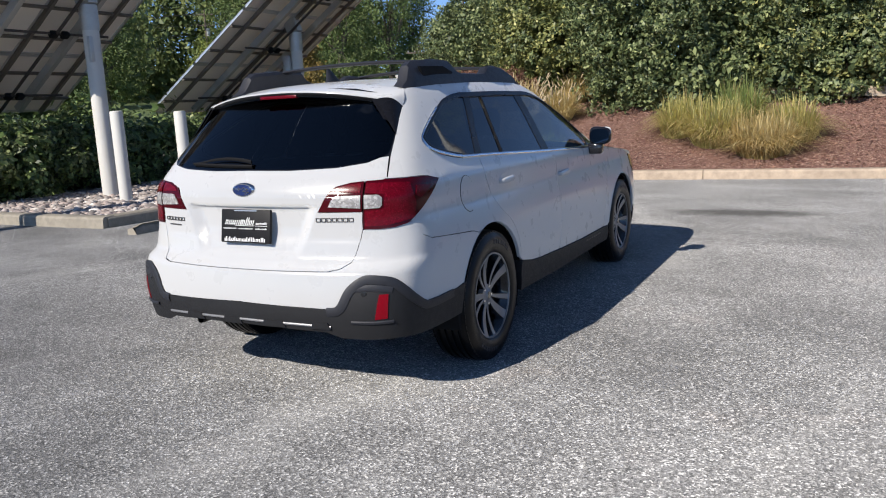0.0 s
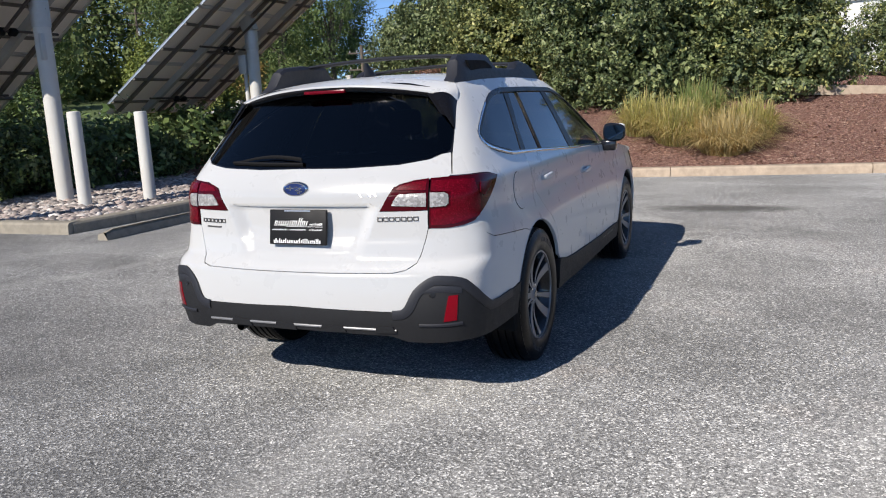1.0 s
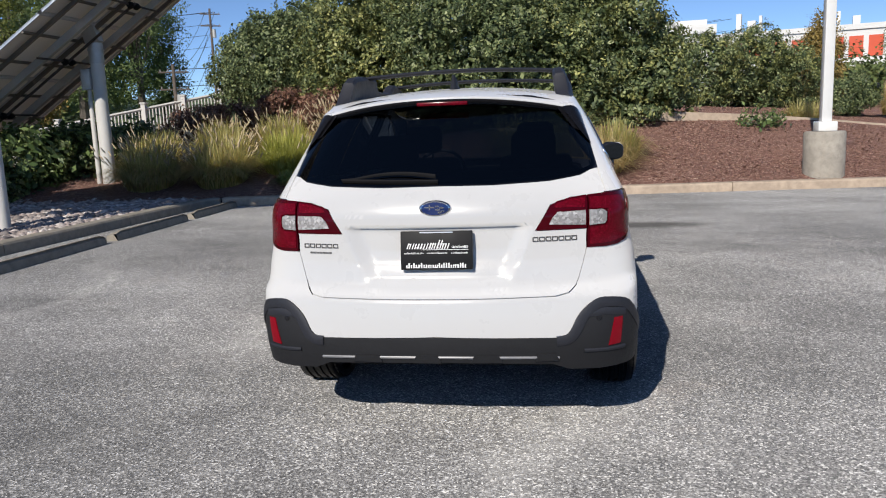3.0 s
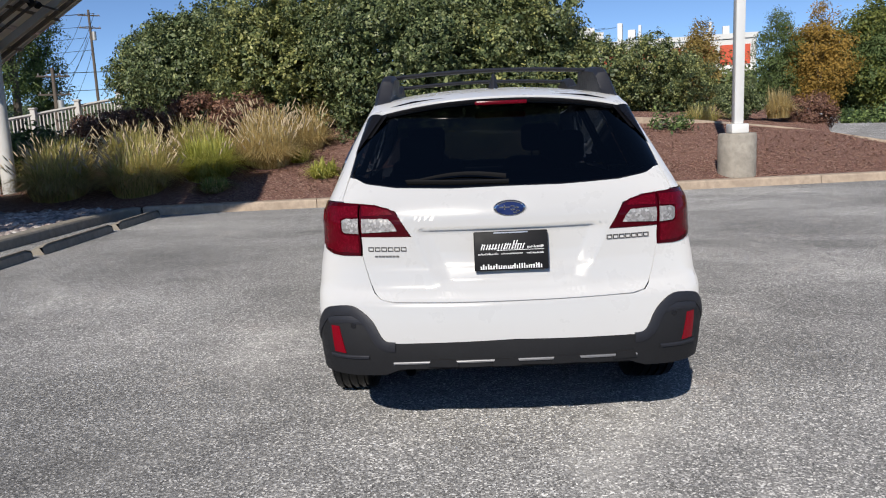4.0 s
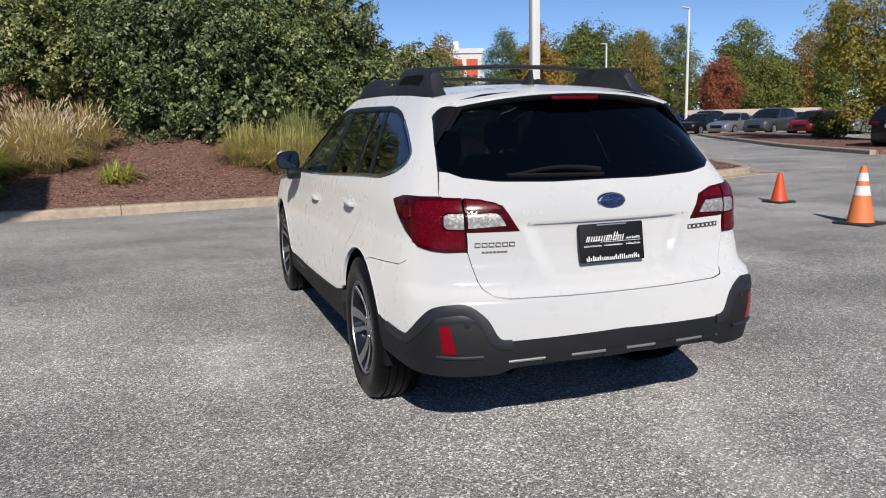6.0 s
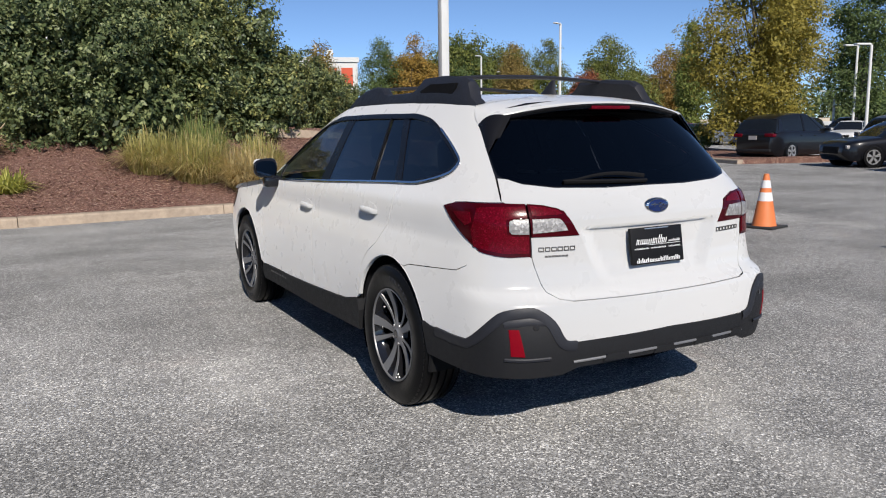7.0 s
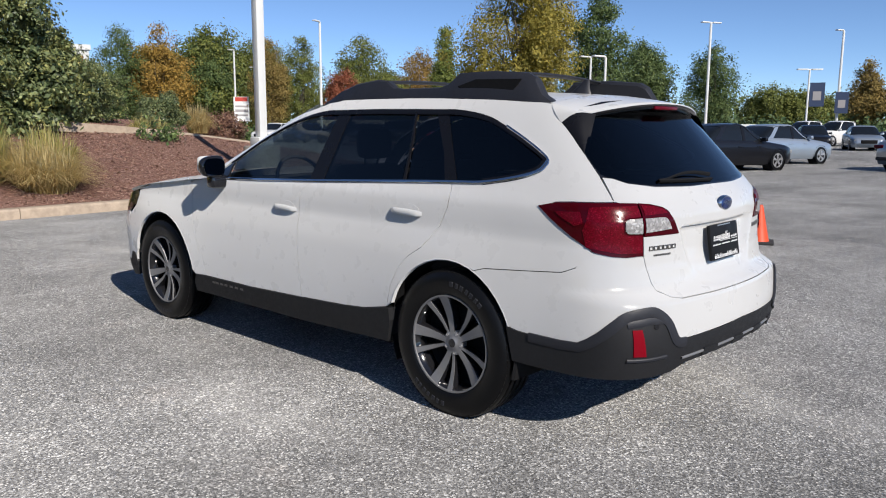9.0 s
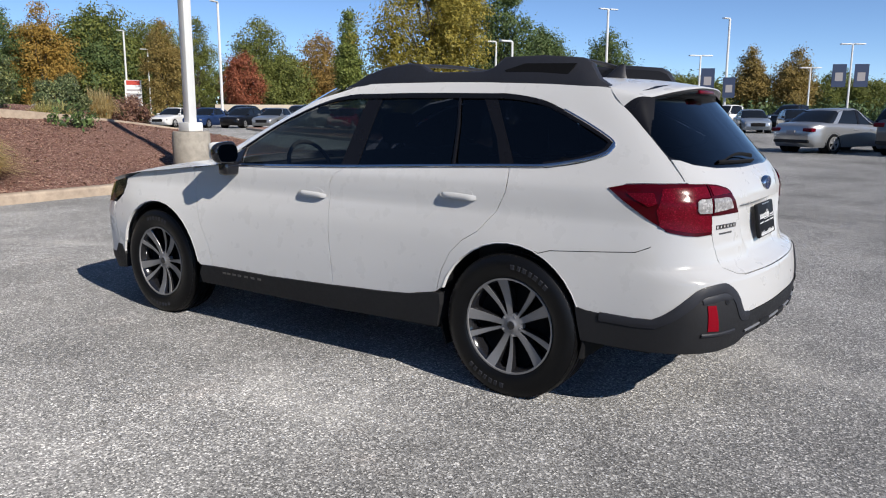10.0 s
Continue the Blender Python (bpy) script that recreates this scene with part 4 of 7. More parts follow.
    # door handles
    for y, z, tip in ((0.315, 0.958, 0), (1.300, 0.905, 1)):
        lay("handle_cup", [S(y + 0.085 * math.cos(a), z + 0.010 + 0.030 * math.sin(a)) for a in np.linspace(0, 2 * math.pi, 20, endpoint=False)], M["paint"], lift=0.0015, rim=0.002, step=0.02)
        bm = bmesh.new()
        ring0 = None
        for t in np.linspace(-1, 1, 13):
            yy = y + t * 0.105
            zz = z + 0.004 * t
            base = surface(on_side(yy, zz), zz)
            out = 0.016 * (1 - abs(t) ** 6) + 0.002
            hh = 0.017 * (1 - 0.35 * abs(t) ** 3)
            ring = [bm.verts.new((s * (base[0] + out + 0.009 * math.cos(a) * (1 - abs(t) ** 8)), yy, zz + hh * math.sin(a))) for a in np.linspace(0, 2 * math.pi, 10, endpoint=False)]
            if ring0:
                for i in range(10):
                    bm.faces.new((ring0[i], ring0[(i + 1) % 10], ring[(i + 1) % 10], ring[i]))
            else:
                bm.faces.new(ring)
            ring0 = ring
        bm.faces.new(ring0)
        bmesh.ops.recalc_face_normals(bm, faces=bm.faces)
        part("door_handle", bm, M["paint"], car, "white pull door handle")
    # mirror on its arm
    bm = bmesh.new()
    bmesh.ops.create_uvsphere(bm, u_segments=20, v_segments=12, radius=1.0)
    for v in bm.verts:
        x, y, z = v.co
        f = 0.72 if y < 0 else 1.0
        x, z = math.copysign(abs(x) ** 0.62, x), math.copysign(abs(z) ** 0.66, z)
        v.co = (s * (0.928 + 0.084 * x), 1.945 + (0.03 if y < 0 else 0.070) * y, 1.116 + 0.068 * z * (1 - 0.12 * x))
    housing = part("door_mirror", bm, M["gloss_black"], car, "door mirror with a dark housing", 60)
    bm = bmesh.new()
    ring = [bm.verts.new((s * (0.930 + 0.071 * math.copysign(abs(math.cos(a)) ** 0.6, math.cos(a))), 1.913, 1.116 + 0.053 * math.copysign(abs(math.sin(a)) ** 0.65, math.sin(a)))) for a in np.linspace(0, 2 * math.pi, 28, endpoint=False)]
    f = bm.faces.new(ring)
    ex = bmesh.ops.extrude_face_region(bm, geom=[f])["geom"]
    bmesh.ops.translate(bm, vec=(0, 0.012, 0), verts=[v for v in ex if isinstance(v, bmesh.types.BMVert)])
    bmesh.ops.recalc_face_normals(bm, faces=bm.faces)
    part("mirror_glass", bm, M["mirror"], housing)
    bm = bmesh.new()
    box(bm, -0.055, 0.055, -0.035, 0.045, -0.055, 0.03, 0.02, 3, Matrix.Translation((s * 0.885, 1.965, 1.035)))
    part("mirror_arm", bm, M["gloss_black"], housing)
    bm = bmesh.new()
    box(bm, -0.072, 0.072, 0.0, 0.055, -0.048, 0.056, 0.026, 3, Matrix.Translation((s * 0.926, 1.970, 1.124)))
    part("mirror_cap", bm, M["paint"], housing)
    sail = [S(2.10, 1.045, "cabin"), S(1.91, 1.047, "cabin"), S(1.93, 1.14, "cabin")]
    lay("mirror_sail", sail, M["gloss_black"], kind="cabin", lift=0.004, rim=0.01)
fuel = [S(-0.185 + 0.075 * math.cos(a), 0.935 + 0.092 * math.sin(a)) for a in np.linspace(0, 2 * math.pi, 24, endpoint=False)]
shell("fuel_flap", fuel, M["paint"], car, lift=0.003, rim=0.006, step=0.03)
strip("fuel_flap_gap", fuel, M["black"], car, width=0.006, height=0.0015, closed=True)

# front end
for s in (1, -1):
    lampf = [S(3.12, 0.92), S(3.10, 0.86), S(3.13, 0.80), S(3.26, 0.74), S(3.38, 0.72)]
    u1 = on_side(3.38, 0.75)
    lampf = [S(3.13, 0.90), S(3.10, 0.86), S(3.13, 0.80), S(3.26, 0.735), (u1 + 0.12, 0.70), (u1 + 0.30, 0.71), (u1 + 0.30, 0.76), (u1 + 0.10, 0.80), S(3.26, 0.87)]
    shell("head_lamp", [(s * u, z) for u, z in lampf], M["gloss_black"], car, lift=0.004, rim=0.02, label="dark wraparound head lamp")
total = LENGTHS["body"][-1]
nose_half = [(total, 0.36), S(3.30, 0.36), S(3.16, 0.36), S(3.15, 0.41), S(3.23, 0.44), S(3.27, 0.70), S(3.26, 0.728), (on_side(3.38, 0.75) + 0.12, 0.69), (on_side(3.38, 0.75) + 0.33, 0.70), (total, 0.70)]
for s in (1, -1):
    shell("front_bumper", [(s * u, z) for u, z in nose_half], M["paint"], car)
    shell("front_bumper_cladding", [(s * u, z) for u, z in [(total, 0.24), S(3.30, 0.24), S(3.16, 0.26), S(3.148, 0.36), S(3.18, 0.425), S(3.235, 0.43), S(3.30, 0.355), (total, 0.355)]], M["cladding"], car, lift=0.004, rim=0.03, label="dark grey front bumper cladding")
    shell("grille", [(s * u, z) for u, z in [(total, 0.70), (total - 0.55, 0.70), (total - 0.55, 0.815), (total, 0.815)]], M["gloss_black"], car)
rows = []
uu = np.linspace(on_side(2.1, 0.85), LENGTHS["body"][-1], 300)
side_pts = surface(uu, 0.85)
for y in np.concatenate([np.linspace(2.15, 3.3, 12), np.linspace(3.36, 3.605, 8)]):
    w = float(np.interp(y, side_pts[:, 1], side_pts[:, 0]))
    ze = float(np.interp(y, [2.15, 2.36, 2.6, 2.9, 3.12, 3.35, 3.5, 3.61], [1.030, 1.012, 0.985, 0.955, 0.925, 0.88, 0.84, 0.79]))
    full = min(1.0, w / 0.6)
    rows.append([(x * (w - 0.001), y, ze + 0.055 * (1 - abs(x) ** 2.6) * full) for x in np.linspace(-1, 1, 21)])
sheet("bonnet", rows, M["paint"], car)
rows = []
for z in np.linspace(1.06, 1.50, 12):
    us = np.linspace(LENGTHS["cabin"][-1] - 0.80, LENGTHS["cabin"][-1], 12)
    p = surface(us, z, "cabin")
    rows.append([(-q[0], q[1], q[2]) for q in p] + [(q[0], q[1], q[2]) for q in p[::-1][1:]])
sheet("windscreen", rows, M["front_glass"], car)

# roof rails with their feet, cross bars and antenna
for s in (1, -1):
    bm = bmesh.new()
    prof = [(-0.335, 0.0), (-0.28, 0.045), (-0.235, 0.115), (-0.19, 0.136), (0.02, 0.142), (0.24, 0.132), (0.30, 0.082), (0.36, 0.062), (0.62, 0.058), (0.70, 0.066), (0.76, 0.105), (0.84, 0.113), (1.0, 0.098), (1.14, 0.070), (1.24, 0.03), (1.29, 0.0)]
    ring0 = None
    for y, h in prof:
        yy = min(y, 1.12)
        xo = roof_edge_x(min(y, 1.05)) - 0.10 * max(0, y - 1.05)
        z0 = roof_z(0.56, y) - 0.012
        ht = max(h, 0.014)
        lean = 0.028 * h / 0.14
        ring = [bm.verts.new((s * px, y, pz)) for px, pz in ((xo + 0.002, z0 - 0.006), (xo - 0.006, z0 + ht * 0.35), (xo - 0.014 - lean, z0 + ht * 0.92), (xo - 0.026 - lean, z0 + ht), (xo - 0.060 - lean, z0 + ht * 0.97), (xo - 0.072 - lean, z0 + ht * 0.85), (xo - 0.085, z0))]
        if ring0:
            for i in range(7):
                bm.faces.new((ring0[i], ring0[(i + 1) % 7], ring[(i + 1) % 7], ring[i]))
        else:
            bm.faces.new(ring)
        ring0 = ring
    bm.faces.new(ring0)
    bmesh.ops.recalc_face_normals(bm, faces=bm.faces)
    rail = part("roof_rail", bm, M["rail"], car, "charcoal plastic roof rail", 28)
    bm = bmesh.new()
    x0 = roof_edge_x(0.0) - 0.020
    z0 = roof_z(0.56, 0.0)
    ring = [bm.verts.new((s * (x0 - 0.001 * k), y, z)) for k, (y, z) in enumerate(((-0.13, z0 + 0.035), (-0.17, z0 + 0.085), (0.10, z0 + 0.092), (0.22, z0 + 0.062), (0.20, z0 + 0.04)))]
    f = bm.faces.new(ring)
    ex = bmesh.ops.extrude_face_region(bm, geom=[f])["geom"]
    bmesh.ops.translate(bm, vec=(s * 0.012, 0, 0), verts=[v for v in ex if isinstance(v, bmesh.types.BMVert)])
    bmesh.ops.recalc_face_normals(bm, faces=bm.faces)
    part("rail_inset", bm, M["black"], rail)
for y, dz in ((0.08, 0.125), (0.92, 0.095)):
    bm = bmesh.new()
    rows = []
    for x in np.linspace(-1, 1, 13):
        z = roof_z(0.56, y) - 0.012 + dz + 0.022 * (1 - x * x)
        rows.append([bm.verts.new((x * 0.52, y + 0.032 * math.cos(a), z + 0.011 * math.sin(a))) for a in np.linspace(0, 2 * math.pi, 10, endpoint=False)])
    for p, q in zip(rows, rows[1:]):
        for i in range(10):
            bm.faces.new((p[i], p[(i + 1) % 10], q[(i + 1) % 10], q[i]))
    bm.faces.new(rows[0]), bm.faces.new(rows[-1])
    bmesh.ops.recalc_face_normals(bm, faces=bm.faces)
    part("cross_bar", bm, M["rail"], car, "black roof cross bar")
bm = bmesh.new()
ring0 = None
for t in np.linspace(0, 1, 8):
    h = 0.075 * t
    ln, wd = 0.075 * (1 - 0.80 * t ** 0.8), 0.026 * (1 - 0.75 * t)
    ring = [bm.verts.new((wd * math.cos(a), -0.12 - 0.045 * t + ln * math.sin(a), roof_z(0, -0.12) - 0.006 + h)) for a in np.linspace(0, 2 * math.pi, 12, endpoint=False)]
    if ring0:
        for i in range(12):
            bm.faces.new((ring0[i], ring0[(i + 1) % 12], ring[(i + 1) % 12], ring[i]))
    ring0 = ring
bm.faces.new(ring0)
bmesh.ops.recalc_face_normals(bm, faces=bm.faces)
part("antenna_fin", bm, M["rail"], car, "dark shark-fin antenna")

# wheels
def build_wheel():
    bm = lathe([(0.06, -0.02), (0.165, -0.02), (0.165, -0.032), (0.06, -0.032)], 40, "X", True)
    hub = part("wheel", bm, M["satin"], None, "alloy wheel with a black tyre")
    tread = [(0.232, -0.095), (0.243, -0.108), (0.275, -0.117), (0.318, -0.116), (0.345, -0.102), (0.357, -0.088)]
    for gx in (-0.058, -0.020, 0.020, 0.058):
        tread += [(0.360, gx - 0.008), (0.351, gx - 0.006), (0.351, gx + 0.006), (0.360, gx + 0.008)]
    tread += [(0.357, 0.088), (0.345, 0.102), (0.318, 0.116), (0.3, 0.1185), (0.275, 0.117), (0.25, 0.111), (0.243, 0.106), (0.232, 0.095), (0.225, 0.0)]
    bm = lathe(tread, 64, "X", True)
    # shoulder blocks
    for i in range(64):
        a = 2 * math.pi * (i + 0.5) / 64
        for sx in (-1, 1):
            m = Matrix.Rotation(a, 4, "X") @ Matrix.Translation((sx * 0.092, 0.346, 0))
            box(bm, -0.010, 0.008, -0.006, 0.0065, -0.0125, 0.0125, 0, 1, m)
    tyre = part("tyre", bm, M["rubber"], hub, "black all-season tyre")
    # raised maker's marks round the sidewall, as plain blocks
    for start in (20, 200):
        for k in range(7):
            m = Matrix.Rotation(radians(start + k * 6.2), 4, "X") @ Matrix.Translation((0.1165, 0.297, 0))
            bm = bmesh.new()
            box(bm, -0.004, 0.0035, -0.012, 0.012, -0.011, 0.011 - 0.004 * (k % 2), 0.002, 1, m)
            part("sidewall_block", bm, M["rail"], tyre)
    bm = lathe([(0.205, -0.09), (0.236, -0.092), (0.236, -0.085), (0.222, -0.07), (0.214, 0.05), (0.222, 0.085), (0.236, 0.093), (0.238, 0.100), (0.232, 0.103), (0.226, 0.098), (0.209, 0.06), (0.200, -0.085)], 64, "X", True)
    part("rim_barrel", bm, M["gloss_black"], hub)
    bm = lathe([(0.2375, 0.1015), (0.2365, 0.1065), (0.229, 0.1065), (0.2275, 0.099)], 64, "X", True)
    part("rim_edge", bm, M["rim_silver"], hub)
    bm = lathe([(0.0, 0.012), (0.19, 0.0), (0.215, 0.03), (0.215, 0.012), (0.19, -0.018), (0.0, -0.012)], 48, "X")
    part("rim_back", bm, M["black"], hub)

    def spoke(a0, a1, w0, w1, material, name, back, front, grow):
        bm = bmesh.new()
        ring0 = None
        for t in np.linspace(0, 1, 9):
            r = 0.040 + t * 0.192
            a = a0 + (a1 - a0) * t ** 0.9
            w = w0 + (w1 - w0) * t ** 1.2 + grow
            x = 0.072 + 0.030 * t ** 1.5 - 0.010 * math.sin(math.pi * t)
            c, d = Vector((0, math.cos(a), math.sin(a))), Vector((0, -math.sin(a), math.cos(a)))
            mid = c * r
            ring = [bm.verts.new((x + dx, *(mid + d * w * k)[1:])) for dx, k in ((back, -1.12), (front - 0.004, -1.02), (front, -0.94), (front, 0.94), (front - 0.004, 1.02), (back, 1.12))]
            if ring0:
                for i in range(6):
                    bm.faces.new((ring0[i], ring0[(i + 1) % 6], ring[(i + 1) % 6], ring[i]))
            else:
                bm.faces.new(ring)
            ring0 = ring
        bm.faces.new(ring0)
        bmesh.ops.recalc_face_normals(bm, faces=bm.faces)
        return part(name, bm, material, hub, smooth_angle=25)

    # five broad spokes, each with a slim one beside it: black castings with machined faces
    for i in range(5):
        base = 2 * math.pi * i / 5
        for off0, off1, w0, w1 in ((0, 0, 0.013, 0.029), (26, 27, 0.005, 0.016)):
            a0, a1 = base + radians(off0), base + radians(off1)
            body = spoke(a0, a1, w0, w1, M["gloss_black"], "spoke", -0.045, -0.0015, 0.0035)
            face = spoke(a0, a1, w0, w1, M["rim_silver"], "spoke_face", -0.006, 0.0, 0.0)
            face.parent = body
    bm = lathe([(0.0, 0.081), (0.024, 0.081), (0.029, 0.077), (0.034, 0.074), (0.060, 0.068), (0.060, 0.04)], 32, "X")
    part("hub_centre", bm, M["rim_silver"], hub)
    bm = lathe([(0.0, 0.0835), (0.019, 0.0835), (0.022, 0.080)], 24, "X")
    part("centre_cap", bm, M["gloss_black"], hub)
    for i in range(5):
        a = 2 * math.pi * (i + 0.5) / 5
        c = (0.0, 0.050 * math.cos(a), 0.050 * math.sin(a))
        bm = bmesh.new()
        tube(bm, (0.05, c[1], c[2]), (0.074, c[1], c[2]), 0.010, 0.008, 6)
        part("wheel_nut", bm, M["chrome"], hub)
    return hub


wheel = build_wheel()
wheel.parent = car
spots = [(1, 0.0, 30.0), (1, 2.745, 44.0), (-1, 0.0, 28.0), (-1, 2.745, 50.0)]
for k, (s, y, spin) in enumerate(spots):
    m = Matrix.Translation((s * 0.768, y, 0.352)) @ (Matrix.Rotation(math.pi, 4, "Z") if s < 0 else Matrix()) @ Matrix.Rotation(radians(spin), 4, "X")
    if k == 0:
        wheel.matrix_basis = m
    else:
        copy_thing(wheel, m)

# underbody and cabin
bm = bmesh.new()
box(bm, -0.60, 0.60, -0.62, 3.4, 0.25, 0.36, 0.03)
box(bm, -0.80, 0.80, 0.46, 2.28, 0.24, 0.34, 0.03)
part("underbody", bm, M["black"], car)
bm = bmesh.new()
box(bm, -0.58, 0.58, -0.84, 0.25, 0.40, 0.62, 0.04)
box(bm, -0.72, 0.72, 2.10, 2.35, 0.5, 1.02, 0.06)
box(bm, -0.70, 0.70, 1.92, 2.20, 0.86, 1.02, 0.07, 3)
part("cabin_floor_and_dashboard", bm, M["trim"], car)
for s in (1, -1):
    rows = []
    for z in np.linspace(0.34, 1.05, 8):
        row = []
        for y in np.linspace(0.46, 2.15, 12):
            p = surface(on_side(y, z), z)
            row.append((s * (p[0] - 0.075), y, z))
        rows.append(row)
    sheet("door_lining", rows, M["trim"], car)
    rows = []
    for z in np.linspace(0.5, 1.09, 8):
        row = []
        for t in np.linspace(0, 1, 12):
            y = -0.70 + t * 1.2
            p = surface(on_side(y, z), z)
            row.append((s * (min(p[0], 0.80) - 0.09 if z > 0.62 else 0.57), y, z))
        rows.append(row)
    sheet("cargo_lining", rows, M["trim"], car)
rows = [[(x, -0.35 + t * 1.55, roof_z(x, -0.35 + t * 1.55) - 0.05) for x in np.linspace(-0.56, 0.56, 9)] for t in np.linspace(0, 1, 8)]
sheet("headlining", rows, M["seat"], car)


def seat(x, y, wide, top, head):
    bm = bmesh.new()
    box(bm, -wide, wide, -0.02, 0.50, 0.46, 0.62, 0.05, 3, Matrix.Translation((x, y, 0)))
    box(bm, -wide, wide, -0.10, 0.06, 0.55, top, 0.055, 3, Matrix.Translation((x, y, 0)) @ pose(0, 0, 0.6, 12) @ Matrix.Translation((0, 0, -0.6)))
    base = part("car_seat", bm, M["seat"], car)
    for hx in head:
        bm = bmesh.new()
        box(bm, -0.12, 0.12, -0.055, 0.045, 0, 0.18, 0.045, 3, Matrix.Translation((x + hx, y - 0.155, top + 0.02)))
        tube(bm, (x + hx - 0.05, y - 0.12, top - 0.06), (x + hx - 0.05, y - 0.14, top + 0.06), 0.007)
        tube(bm, (x + hx + 0.05, y - 0.12, top - 0.06), (x + hx + 0.05, y - 0.14, top + 0.06), 0.007)
        part("headrest", bm, M["seat"], base)


seat(-0.37, 1.22, 0.24, 1.16, (0,))
seat(0.37, 1.22, 0.24, 1.16, (0,))
seat(0.0, 0.32, 0.62, 1.12, (-0.38, 0.38))
wheel_ring = lathe([(0.185 + 0.013 * math.cos(a), 0.013 * math.sin(a)) for a in np.linspace(0, 2 * math.pi, 9, endpoint=False)], 32, "Z", True)
bmesh.ops.transform(wheel_ring, matrix=pose(-0.37, 1.78, 1.0, 66, 0, 0), verts=wheel_ring.verts)
part("steering_wheel", wheel_ring, M["trim"], car)

# plate, badges and wiper
tilt = Matrix.Translation((0, -0.936, 0.858)) @ Matrix.Rotation(radians(-9), 4, "X")
bm = bmesh.new()
box(bm, -0.152, 0.152, -0.006, 0.012, -0.081, 0.081, 0.005, 2)
plate = part("dealer_plate", bm, M["plate_black"], car, "black dealer plate with white print", at=tilt)
def print_line(x0, x1, z0, high, stroke, gap, slant, material, seed):
    """A line of small upright strokes that stands for writing."""
    rng = random.Random(seed)
    bm = bmesh.new()
    x = x0
    while x < x1 - stroke:
        h = high * rng.choice((0.62, 0.66, 0.70, 1.0))
        made = bmesh.ops.create_cube(bm, size=1.0)["verts"]
        w = stroke * rng.uniform(0.8, 1.25)
        for v in made:
            v.co = (x + w / 2 + v.co.x * w + slant * (v.co.z + 0.5) * h, -0.0064 + v.co.y * 0.0014, z0 + (v.co.z + 0.5) * h)
        if rng.random() < 0.62:
            made = bmesh.ops.create_cube(bm, size=1.0)["verts"]
            zz = z0 + rng.choice((0.12, 0.55)) * high
            for v in made:
                v.co = (x + (w + gap) / 2 + v.co.x * (w + gap), -0.0064 + v.co.y * 0.0014, zz + v.co.z * stroke * 0.7)
        x += w + gap * rng.uniform(0.8, 1.3)
    part("print_line", bm, material, plate)


print_line(-0.126, 0.052, 0.006, 0.036, 0.0044, 0.0062, 0.35, M["print_white"], 1)
print_line(0.066, 0.132, 0.009, 0.011, 0.0026, 0.0026, 0.0, M["print_white"], 2)
print_line(-0.136, -0.054, -0.015, 0.008, 0.0020, 0.0022, 0.1, M["print_white"], 3)
print_line(-0.040, 0.048, -0.015, 0.008, 0.0020, 0.0022, 0.1, M["print_white"], 4)
print_line(0.064, 0.134, -0.015, 0.008, 0.0020, 0.0022, 0.1, M["print_white"], 5)
print_line(-0.128, 0.128, -0.074, 0.021, 0.0052, 0.0044, 0.0, M["print_white"], 6)
for x0, x1, z0, z1, mname in ((-0.060, 0.135, 0.0015, 0.0035, "print_white"), (-0.07, 0.07, 0.072, 0.077, "satin")):
    bm = bmesh.new()
    box(bm, x0, x1, -0.0072, -0.0055, z0, z1)
    part("print_bar", bm, M[mname], plate)


def oval(a, b, y0, y1, z, material, name, parent, label=""):
    bm = lathe([(0.0, 0.0), (0.90, 0.0), (1.0, -0.35), (1.0, -1.0)], 32, "Z")
    bmesh.ops.transform(bm, matrix=Matrix.Translation((0, 0, z)) @ Matrix(((a, 0, 0, 0), (0, 0, -(y1 - y0), y0), (0, b, 0, 0), (0, 0, 0, 1))), verts=bm.verts)
    bmesh.ops.recalc_face_normals(bm, faces=bm.faces)
    return part(name, bm, material, parent, label, 50)


y_e = float(surface(0.0, 1.032)[1])
badge = oval(0.068, 0.035, y_e - 0.012, y_e + 0.008, 1.032, M["chrome"], "oval_badge", car, "oval blue badge with a chrome rim")
oval(0.061, 0.029, y_e - 0.0135, y_e, 1.032, M["emblem_blue"], "badge_enamel", badge)
for x, z, r in ((-0.022, 0.006, 0.017), (0.012, -0.004, 0.008), (0.028, 0.004, 0.008), (0.010, 0.010, 0.006), (0.032, -0.010, 0.006), (0.020, -0.016, 0.006)):
    bm = bmesh.new()
    box(bm, x - r * 1.2, x + r * 1.2, y_e - 0.0155, y_e - 0.012, 1.032 + z - 0.0022, 1.032 + z + 0.0022)
    box(bm, x - 0.0022, x + 0.0022, y_e - 0.0155, y_e - 0.012, 1.032 + z - r * 0.6, 1.032 + z + r * 0.6)
    part("badge_star", bm, M["chrome"], badge)


def badge_bars(x0, x1, z, high, count, material, gap=0.3):
    wid = (x1 - x0) / count
    for k in range(count):
        a, b = x0 + k * wid, x0 + (k + 1 - gap) * wid
        if high < 0.01:
            shell("badge_bar", [R(a, z), R(b, z), R(b, z + high), R(a, z + high)], material, tailgate, lift=0.003, rim=0.004)
        else:
            strip("badge_bar", [R(a, z), R(b, z), R(b, z + high), R(a, z + high)], material, tailgate, width=0.0046, height=0.004, lift=0.001, closed=True)


